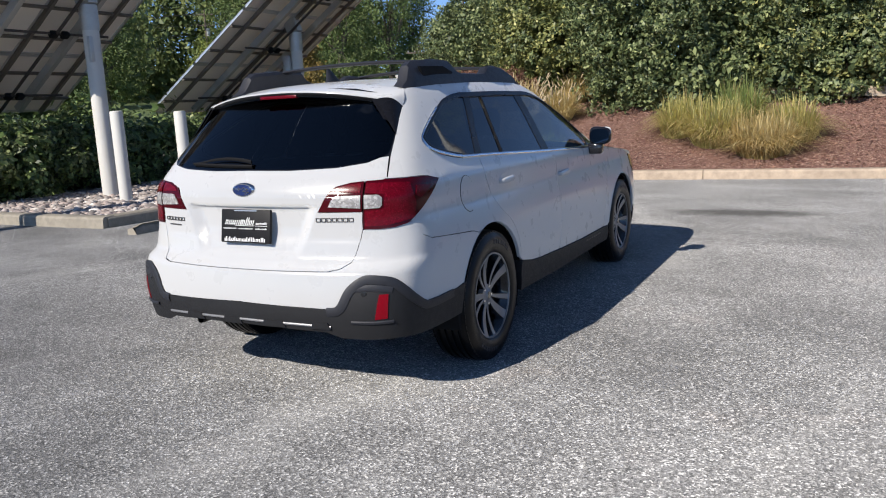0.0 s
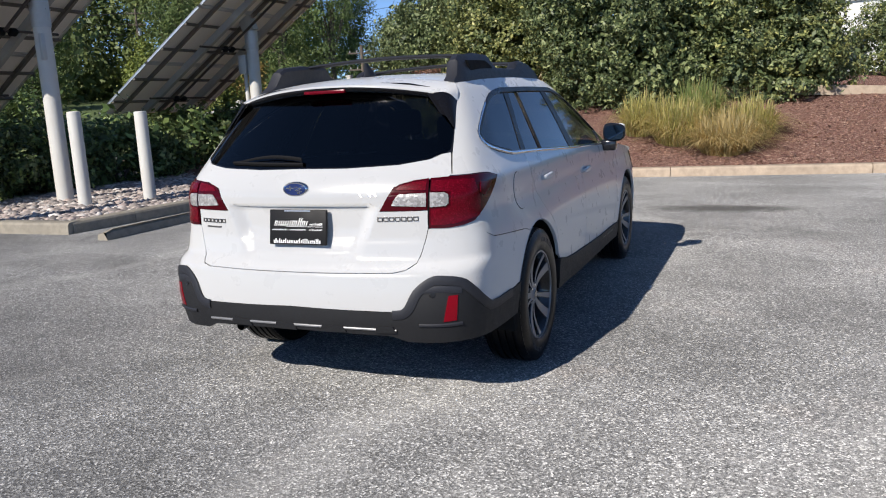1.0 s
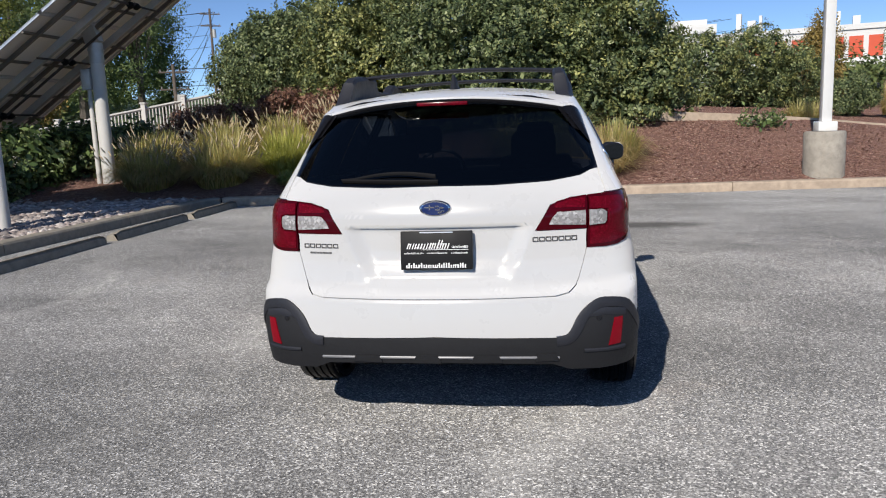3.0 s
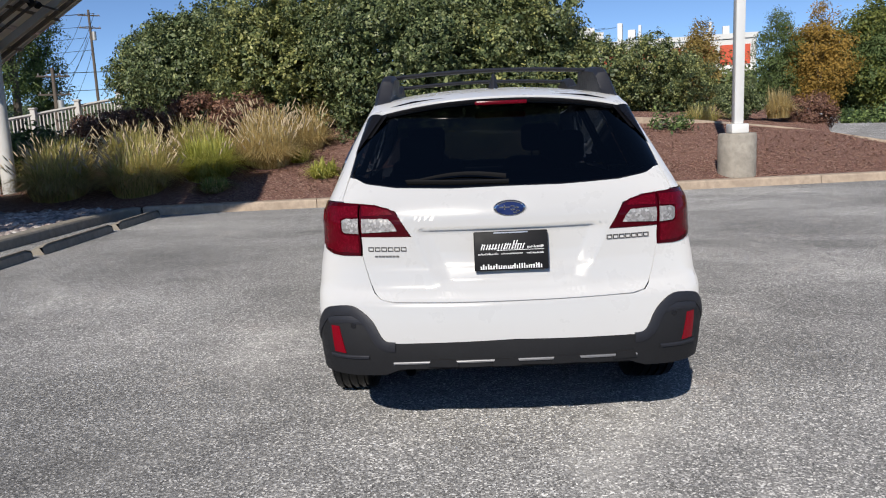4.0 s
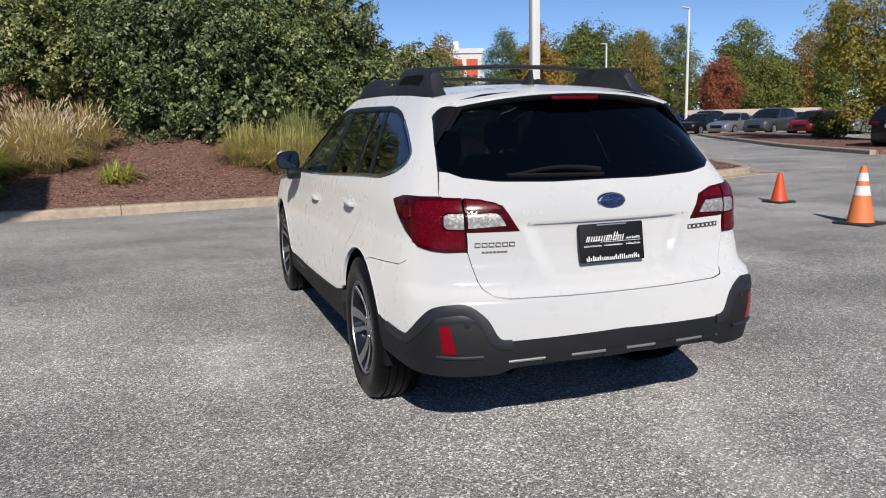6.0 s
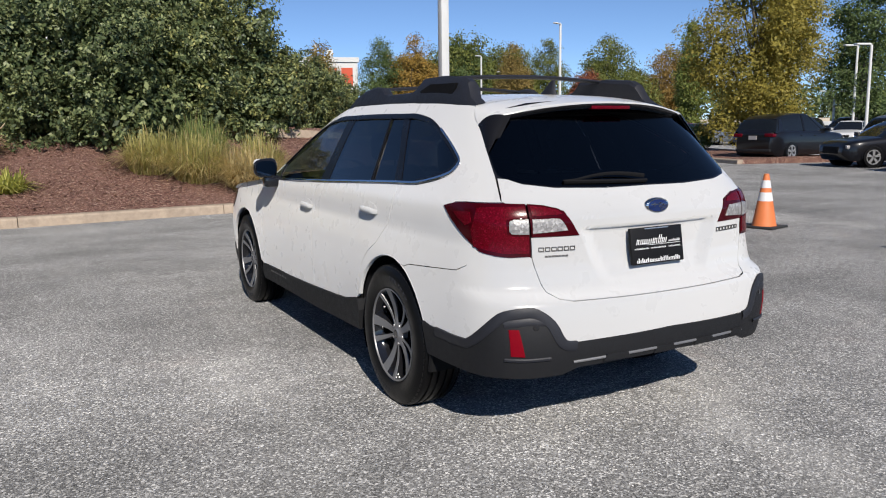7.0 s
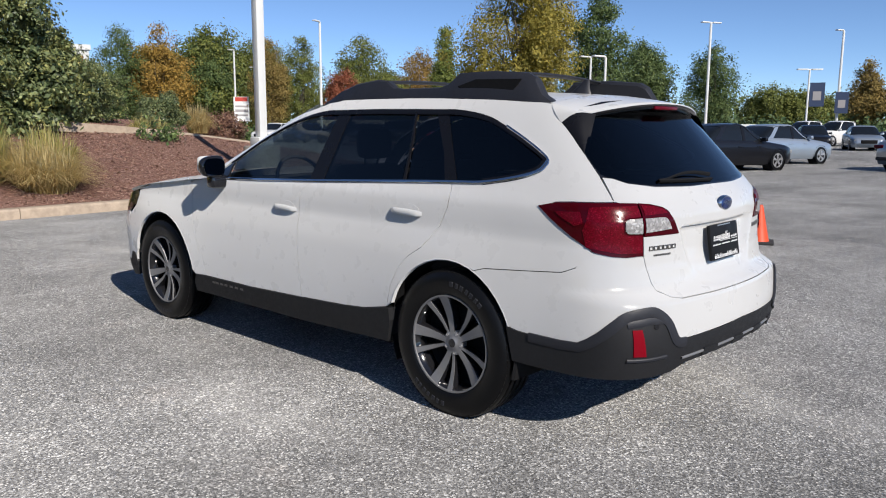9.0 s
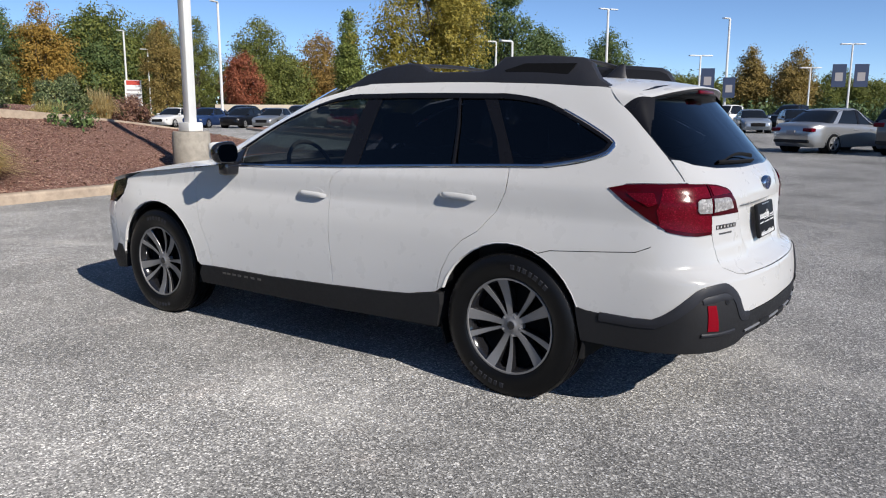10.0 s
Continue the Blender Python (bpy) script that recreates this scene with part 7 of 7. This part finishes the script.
for x, y, z0, h in ((-38.0, 81.6, 2.8, 12.2), (-69.5, 72.0, 3.4, 11.5), (-28.4, 52.8, 1.3, 5.2)):
    ob = tagged(new("utility_pole"), "weathered wooden utility pole with a cross-arm", "utility pole", "utility poles")
    bm = bmesh.new()
    tube(bm, (x, y, z0 - 0.3), (x, y, z0 + h), 0.17, 0.12, 10)
    part("pole", bm, M["pole_wood"], ob)
    for dz in (0.6, 1.9):
        bm = bmesh.new()
        box(bm, -1.1, 1.1, -0.05, 0.05, -0.06, 0.06, 0, 1, Matrix.Translation((x, y, z0 + h - dz)) @ pose(0, 0, 0, 0, 0, 30))
        part("cross_arm", bm, M["pole_wood"], ob)
        for s in (-0.95, -0.4, 0.4, 0.95):
            bm = bmesh.new()
            c = Matrix.Translation((x, y, z0 + h - dz)) @ pose(0, 0, 0, 0, 0, 30) @ Vector((s, 0, 0.06))
            tube(bm, c, c + Vector((0, 0, 0.16)), 0.04, 0.03, 6)
            part("insulator", bm, M["print_grey"], ob)
    bm = bmesh.new()
    tube(bm, (x + 0.35, y, z0 + h - 3.2), (x + 0.35, y, z0 + h - 2.3), 0.22, 0.22, 12)
    part("transformer", bm, M["galv"], ob)
    tops.append((x, y, z0 + h))
for a, b in ((tops[1], tops[0]), (tops[0], tops[2]), (tops[1], (-110, 50, 16)), (tops[2], (20, 90, 12))):
    for off, drop in ((0.6, 0.4), (-0.6, 0.4), (0.3, 1.7), (-0.4, 2.9), (0.0, 4.2)):
        bm = bmesh.new()
        prev = None
        for t in np.linspace(0, 1, 13):
            q = Vector(a).lerp(Vector(b), t) + Vector((off, 0, -drop - 1.6 * 4 * t * (1 - t) * 0.5))
            if prev:
                tube(bm, prev, q, 0.022, 0.022, 4, False)
            prev = q
        tagged(part("overhead_cable", bm, M["wire"]), "black overhead cable strung between utility poles", "cable", "overhead cables")

M["facade_white"] = plain("white_cladding", (0.66, 0.66, 0.64), 0.7, grain=0.06, scale=1.2)
M["facade_red"] = plain("red_cladding", (0.60, 0.085, 0.035), 0.6, grain=0.08, scale=1.2)
M["facade_brick"] = plain("brick_cladding", (0.32, 0.17, 0.12), 0.85, grain=0.2, scale=3)
M["window_dark"] = plain("dark_window", (0.03, 0.035, 0.04), 0.15, grain=0.2)
FAC = Matrix.Translation((30.0, 147.0, -1.3)) @ pose(0, 0, 0, 0, 0, -17)
ob = tagged(new("showroom_building"), "long white building with red upper panels in the distance", "building")


def slab(name, x0, x1, y0, y1, z0, z1, mat):
    bm = bmesh.new()
    box(bm, x0, x1, y0, y1, z0, z1)
    return part(name, bm, M[mat], ob, at=FAC)


slab("wall", 0.0, 28.0, 0, 20, 0, 15.5, "facade_white")
slab("parapet", -0.3, 28.3, -0.3, 20.3, 15.5, 16.4, "facade_white")
for k in range(9):
    slab("red_panel", 0.8 + k * 3.0, 3.0 + k * 3.0, -0.12, 0.0, 10.9, 14.4, "facade_red")
slab("canopy", -0.5, 28.5, -1.5, 0.0, 9.2, 10.0, "facade_white")
slab("brick_base", 0.2, 27.8, -0.08, 0.0, 0, 8.6, "facade_brick")
for k in range(6):
    slab("window", 2.0 + k * 4.4, 5.0 + k * 4.4, -0.14, -0.08, 4.8, 7.8, "window_dark")
for x, h, w in ((3.0, 4.0, 0.9), (5.0, 2.6, 1.4), (7.0, 3.4, 0.5), (20.0, 3.0, 0.5), (22.5, 2.0, 1.2)):
    slab("roof_unit", x, x + w, 6, 8, 16.4, 16.4 + h, "facade_white")
ob = tagged(new("white_building"), "plain white flat-roofed building behind the shrubs", "building")
FAC = Matrix.Translation((4.0, 75.0, 0)) @ pose(0, 0, 0, 0, 0, -8)
slab("wall", -6, 11.5, 0, 20, 0, 8.6, "facade_white")
slab("parapet", -6.3, 11.8, -0.3, 20.3, 8.6, 9.4, "facade_white")
slab("parapet", -6.2, 11.0, 1.0, 19.0, 9.4, 10.0, "facade_white")
for k in range(4):
    slab("window", -4.5 + k * 4, -2.0 + k * 4, -0.06, 0.02, 3.2, 5.4, "window_dark")

# ---- parked cars ----
def auto_paint(name, color, metal=0.3):
    n = Nodes(name)
    tone = n.mix(n.noise(3, 3), tuple(c * 0.9 for c in color), color)
    return n.done(Base_Color=tone, Roughness=0.3, Metallic=metal, Specular_IOR_Level=0.3, Coat_Weight=0.5, Coat_Roughness=0.03)


PAINTS = {"black": auto_paint("black_car_paint", (0.008, 0.008, 0.010), 0.0), "silver": auto_paint("silver_car_paint", (0.46, 0.47, 0.48), 0.7), "white": auto_paint("plain_white_car_paint", (0.72, 0.72, 0.71), 0.0),
          "blue": auto_paint("blue_car_paint", (0.03, 0.06, 0.16)), "grey": auto_paint("grey_car_paint", (0.13, 0.135, 0.14), 0.6), "red": auto_paint("red_car_paint", (0.24, 0.015, 0.02)), "pale": auto_paint("pale_blue_car_paint", (0.42, 0.48, 0.55), 0.6)}
M["dark_glass"] = plain("dark_car_glass", (0.010, 0.012, 0.014), 0.04, grain=0.1)
M["bright_rim"] = plain("bright_alloy", (0.52, 0.52, 0.53), 0.3, 0.6, grain=0.08)
# length, width, and the outline of body and cabin in the side view: y from the rear bumper (0) to the nose (1)
SHAPES = {
    "saloon": dict(l=4.65, w=1.80, body=[(0.0, 0.72), (0.02, 0.92), (0.10, 0.99), (0.22, 1.0), (0.62, 0.95), (0.72, 0.92), (0.93, 0.78), (0.985, 0.66), (1.0, 0.50)], cabin=[(0.14, 0.98), (0.30, 1.40), (0.42, 1.445), (0.52, 1.42), (0.72, 0.92)], wheel=0.325),
    "hatch": dict(l=4.25, w=1.79, body=[(0.0, 0.70), (0.015, 0.95), (0.10, 1.02), (0.60, 0.96), (0.70, 0.93), (0.92, 0.82), (0.985, 0.68), (1.0, 0.50)], cabin=[(0.03, 0.98), (0.10, 1.36), (0.28, 1.47), (0.50, 1.44), (0.73, 0.93)], wheel=0.325),
    "suv": dict(l=4.75, w=1.85, body=[(0.0, 0.80), (0.015, 1.08), (0.10, 1.14), (0.62, 1.10), (0.72, 1.07), (0.93, 0.95), (0.985, 0.82), (1.0, 0.55)], cabin=[(0.02, 1.10), (0.09, 1.55), (0.25, 1.69), (0.50, 1.67), (0.74, 1.07)], wheel=0.355),
    "pickup": dict(l=5.6, w=1.92, body=[(0.0, 0.85), (0.01, 1.17), (0.05, 1.18), (0.38, 1.18), (0.62, 1.16), (0.72, 1.13), (0.95, 1.06), (0.985, 0.95), (1.0, 0.60)], cabin=[(0.37, 1.16), (0.385, 1.70), (0.42, 1.78), (0.60, 1.77), (0.74, 1.13)], wheel=0.40),
}


def loft(rings, close=True):
    """A bmesh through rings of points."""
    bm = bmesh.new()
    made = [[bm.verts.new(p) for p in ring] for ring in rings]
    n = len(made[0])
    for p, q in zip(made, made[1:]):
        for i in range(n if close else n - 1):
            bm.faces.new((p[i], p[(i + 1) % n], q[(i + 1) % n], q[i]))
    if close:
        bm.faces.new(made[0]), bm.faces.new(made[-1])
    bmesh.ops.recalc_face_normals(bm, faces=bm.faces)
    return bm


SIDE = ((0.93, 0.0), (0.975, 0.10), (0.995, 0.28), (1.0, 0.50), (0.988, 0.72), (0.972, 0.84), (0.94, 0.93), (0.86, 0.985), (0.62, 1.012), (0.32, 1.028))


def parked_car(kind, paint, label, group=""):
    c = SHAPES[kind]
    ln, wd, wr = c["l"], c["w"], c["wheel"]
    ob = tagged(new("parked_car"), label, "car", group)
    clear = wr * 0.62
    top = catmull(c["body"], 8)
    rings = []
    for t, z in top:
        end = min(1, min(t, 1 - t) / 0.13)
        w = wd / 2 * (0.72 + 0.28 * math.sin(end * math.pi / 2) ** 0.8)
        low = clear + 0.20 * (1 - min(1, end * 2.2)) ** 1.5
        half = [(w * fx, low + (z - low) * fz) for fx, fz in SIDE]
        rings.append([(-x, t * ln, h) for x, h in half] + [(0, t * ln, z + 0.03 * (z - low))] + [(x, t * ln, h) for x, h in half[::-1]])
    part("body", loft(rings), PAINTS[paint], ob, smooth_angle=55)
    # the glasshouse in dark glass, with the roof and the pillars in paint on it
    cab = c["cabin"]
    (t0, z0), (t1, z1), (t2, z2), (t3, z3), (t4, z4) = cab
    wb, wt = wd / 2 * 0.90, wd / 2 * 0.69
    base = min(z0, z4) - 0.04
    peak = max(z1, z2, z3)
    line = catmull(cab, 9)

    def half_width(z):
        return wb + (wt - wb) * max(0, min(1, (z - base) / (peak - base))) ** 1.15

    rings = []
    for t, z in line:
        hs = [base + (z - 0.055 - base) * f for f in (0, 0.35, 0.7, 1.0)]
        half = [(half_width(h), h) for h in hs] + [(half_width(z) * 0.93, z - 0.018), (half_width(z) * 0.6, z)]
        rings.append([(-x, t * ln, h) for x, h in half] + [(0, t * ln, z + 0.01)] + [(x, t * ln, h) for x, h in half[::-1]])
    cabin = part("glasshouse", loft(rings, False), M["dark_glass"], ob, "dark car windows", smooth_angle=60)
    rings = []
    for t in np.linspace(t1 - 0.01, t3 + 0.012, 14):
        z = float(np.interp(t, line[:, 0], line[:, 1])) + 0.007
        x = half_width(z) + 0.007
        rings.append([(-x, t * ln, z - 0.075), (-x * 0.985, t * ln, z - 0.035), (-x * 0.90, t * ln, z - 0.008), (-x * 0.5, t * ln, z + 0.006), (0, t * ln, z + 0.01),
                      (x * 0.5, t * ln, z + 0.006), (x * 0.90, t * ln, z - 0.008), (x * 0.985, t * ln, z - 0.035), (x, t * ln, z - 0.075)])
    part("roof", loft(rings, False), PAINTS[paint], cabin, smooth_angle=60)

    def cab_at(t, f, out=0.009):
        zt = float(np.interp(t, line[:, 0], line[:, 1])) - 0.05
        z = base + 0.03 + (zt - base - 0.03) * f
        return half_width(z) + out, t * ln, z

    def pillar(s, low_a, low_b, high_a, high_b, mat, name):
        rings = []
        for f in np.linspace(0, 1, 6):
            a, b = low_a + (high_a - low_a) * f, low_b + (high_b - low_b) * f
            p, q = cab_at(a, f), cab_at(b, f)
            rings.append([(s * p[0], p[1], p[2]), (s * q[0], q[1], q[2]), (s * (q[0] - 0.02), q[1], q[2]), (s * (p[0] - 0.02), p[1], p[2])])
        part(name, loft(rings), mat, cabin, smooth_angle=40)

    split = (t1 + t4) / 2 - 0.02
    back = t1 + (0.05 if kind == "saloon" else 0.03)
    for s in (-1, 1):
        pillar(s, t0 + 0.03, t0 + (0.10 if kind != "pickup" else 0.035), t1 + 0.0, back, PAINTS[paint], "rear_pillar")
        pillar(s, t4 - 0.045, t4 - 0.015, t3 - 0.01, t3 + 0.014, PAINTS[paint], "front_pillar")
        pillar(s, split - 0.011, split + 0.011, split - 0.011, split + 0.011, M["pillar_black"], "middle_pillar")
    zb = float(np.interp(0.03, top[:, 0], top[:, 1]))
    zf = float(np.interp(0.95, top[:, 0], top[:, 1]))
    for s in (-1, 1):
        def slab_part(name, x0, x1, y0, y1, h0, h1, mat, round_off=0.03):
            bm = bmesh.new()
            box(bm, min(s * x0, s * x1), max(s * x0, s * x1), y0, y1, h0, h1, round_off)
            part(name, bm, mat, ob)

        slab_part("tail_lamp", wd * 0.24, wd * 0.435, -0.005, 0.22, zb - 0.24, zb - 0.11, M["red_lens"])
        slab_part("head_lamp", wd * 0.24, wd * 0.43, ln * 0.945, ln * 0.983, zf - 0.22, zf - 0.10, M["clear_lens"])
        x, y, z = cab_at(t4 - 0.06, 0.05)
        slab_part("door_mirror", x - 0.01, x + 0.19, y - 0.06, y + 0.06, z + 0.01, z + 0.14, PAINTS[paint])
        for t in (split - 0.055, split + 0.125):
            slab_part("door_handle", wd * 0.485, wd * 0.505, t * ln - 0.09, t * ln + 0.09, zb * 0.80, zb * 0.80 + 0.03, PAINTS[paint], 0.006)
    bm = bmesh.new()
    box(bm, -wd * 0.24, wd * 0.24, ln * 0.975, ln * 1.002, 0.42, 0.64, 0.02)
    part("grille", bm, M["black"], ob)
    bm = bmesh.new()
    box(bm, -0.16, 0.16, -0.03, -0.005, zb - 0.33, zb - 0.19)
    part("number_plate", bm, M["print_grey"], ob)
    bm = bmesh.new()
    box(bm, -wd * 0.38, wd * 0.38, -0.012, 0.2, clear + 0.14, clear + 0.26, 0.04)
    part("bumper_insert", bm, M["cladding"], ob)
    # wheels in dark arches
    for t in (0.205, 0.80):
        for s in (-1, 1):
            bm = lathe([(wr + 0.05, 0.0), (wr + 0.05, 0.30), (0.0, 0.30)], 28, "X")
            bmesh.ops.transform(bm, matrix=Matrix.Translation((s * (wd / 2 + 0.004), t * ln, wr)) @ Matrix.Rotation(math.pi if s > 0 else 0, 4, "Z"), verts=bm.verts)
            part("wheel_arch", bm, M["black"], ob)
            m = Matrix.Translation((s * (wd / 2 - 0.01), t * ln, wr)) @ (Matrix() if s > 0 else Matrix.Rotation(math.pi, 4, "Z"))
            bm = lathe([(0.0, 0.0), (wr * 0.62, 0.0), (wr * 0.69, 0.02), (wr * 0.72, 0.035), (wr * 0.95, 0.03), (wr, 0.0), (wr, -0.18), (0.0, -0.18)], 28, "X")
            bmesh.ops.transform(bm, matrix=m, verts=bm.verts)
            wheel_ob = part("wheel", bm, M["rubber"], ob)
            bm = lathe([(wr * 0.60, 0.012), (wr * 0.63, 0.034), (wr * 0.69, 0.034), (wr * 0.70, 0.015)], 28, "X", True)
            bmesh.ops.transform(bm, matrix=m, verts=bm.verts)
            for k in range(10):
                box(bm, 0.012, 0.032, -wr * 0.055, wr * 0.055, wr * 0.04, wr * 0.64, 0, 1, m @ Matrix.Rotation(2 * math.pi * (k // 2) / 5 + (0.13 if k % 2 else -0.13), 4, "X"))
            part("rim", bm, M["bright_rim"], wheel_ob)
    return ob


def stand(ob, x, y, heading):
    """Sets a car down by the middle of its tail, nose along the heading (degrees from +y to the left)."""
    ob.matrix_basis = pose(x, y, 0, 0, 0, heading)
    return ob


pk = "cars parked in the near row"
stand(parked_car("suv", "black", "black sport utility car parked in the near row", pk), 20.9, 15.8, -85)
stand(parked_car("hatch", "black", "black hatchback parked nose out in the near row", pk), 23.7, 10.2, 65)
stand(parked_car("saloon", "black", "black saloon with bright alloy wheels parked in the near row", pk), 18.5, 8.5, -109)
stand(parked_car("saloon", "pale", "pale blue-grey saloon parked behind a black one", pk), 24.3, 9.0, -110)
stand(parked_car("saloon", "black", "black saloon parked beyond the near row", pk), 37.9, 13.8, -106)
stand(parked_car("suv", "grey", "dark grey sport utility car parked beyond the near row", pk), 28.5, 16.0, -106)
stand(parked_car("saloon", "silver", "silver saloon standing on the open asphalt", pk), 23.7, 3.6, -118)
stand(parked_car("suv", "grey", "dark sport utility car standing on the open asphalt", pk), 23.2, 0.5, -118)
fr = "cars parked across the lot"
stand(parked_car("pickup", "white", "white crew-cab pickup parked across the lot", fr), 60.9, 13.6, 62)
stand(parked_car("pickup", "white", "white crew-cab pickup parked behind another across the lot", fr), 62.6, 16.4, 62)
stand(parked_car("pickup", "black", "black pickup parked across the lot", fr), 59.5, 9.0, 70)
stand(parked_car("suv", "white", "white car parked beside the drive behind the shrubs", fr), 17.5, 40.0, -70)
row_of = "distant rows of parked cars"
protos = [parked_car(k, p, lb, row_of) for k, p, lb in (("saloon", "white", "white saloon in a distant parked row"), ("saloon", "blue", "blue saloon in a distant parked row"), ("hatch", "black", "black hatchback in a distant parked row"), ("saloon", "silver", "silver saloon in a distant parked row"), ("suv", "grey", "grey sport utility car in a distant parked row"), ("hatch", "red", "red hatchback in a distant parked row"), ("saloon", "pale", "pale blue saloon in a distant parked row"))]
rng = random.Random(4)
spots = []
for k in range(17):
    spots.append((34.9 + k * 1.05, 50.0 - k * 2.55, 112))
for k in range(15):
    spots.append((42.6 + k * 1.05, 59.0 - k * 2.55, 112))
for k in range(5):
    spots.append((50.0 + k * 2.0, 20.5 - k * 2.1 + 10, 100))
for k, (x, y, hd) in enumerate(spots):
    if k < len(protos):
        stand(protos[k], x, y, hd)
    else:
        copy_thing(protos[(k * 3 + k // 5) % len(protos)], pose(x, y, 0, 0, 0, hd + rng.uniform(-2, 2)))
# the mulch island in front of the far row, and low walls at the back of the lot
isl = [(19.2, 15.0, 0.0), (21.3, 20.7, 0.0), (24.8, 27.4, 0.0), (28.0, 33.5, 0.0), (31.4, 39.5, 0.0)]
isl = [tuple(p) for p in catmull(isl, 6)]
kerb4 = tagged(new("kerb"), "tan concrete kerb round a mulch island", "kerb", kind="structure")
for piece in cut_path(isl, 3.05):
    ribbon("kerb_stone", piece, [(-a, h) for a, h in KERB_FACE], M["kerb"], kerb4)
tagged(ribbon("mulch_island", isl, [(-5.2, -0.02), (-5.1, 0.13), (-2.5, 0.20), (-0.21, 0.14), (-0.2, -0.02)], M["mulch"]), "flat island of brown mulch before the parked rows", "mulch", kind="structure")
M["pale_wall"] = plain("pale_wall", (0.55, 0.48, 0.38), 0.8, grain=0.1, scale=2)
for x, y, w, h, turn, mname, lb in ((66, 62, 30, 1.9, -42, "pale_wall", "low pale wall behind the parked rows"), (62, 40, 9, 1.5, -60, "facade_white", "white trailer side beyond the parked rows"), (68, 30, 10, 1.6, -65, "facade_white", "white trailer side beyond the parked rows")):
    bm = bmesh.new()
    box(bm, -w / 2, w / 2, -0.15, 0.15, 0, h, 0.02, 2, Matrix.Translation((x, y, 0)) @ pose(0, 0, 0, 0, 0, turn))
    tagged(part("wall_far", bm, M[mname]), lb, "wall", kind="structure")
for k in range(10):
    x, y = 84 + k * 0.9, 34 - k * 4.5
    shrub("hedge", [(x, y, 0.9, 1.6, 2.6, 1.0)], 1500, 0.3, "conifer", "clipped dark hedge at the back of the lot", "hedge", 300 + k, "hedge at the back of the lot", stems=False)
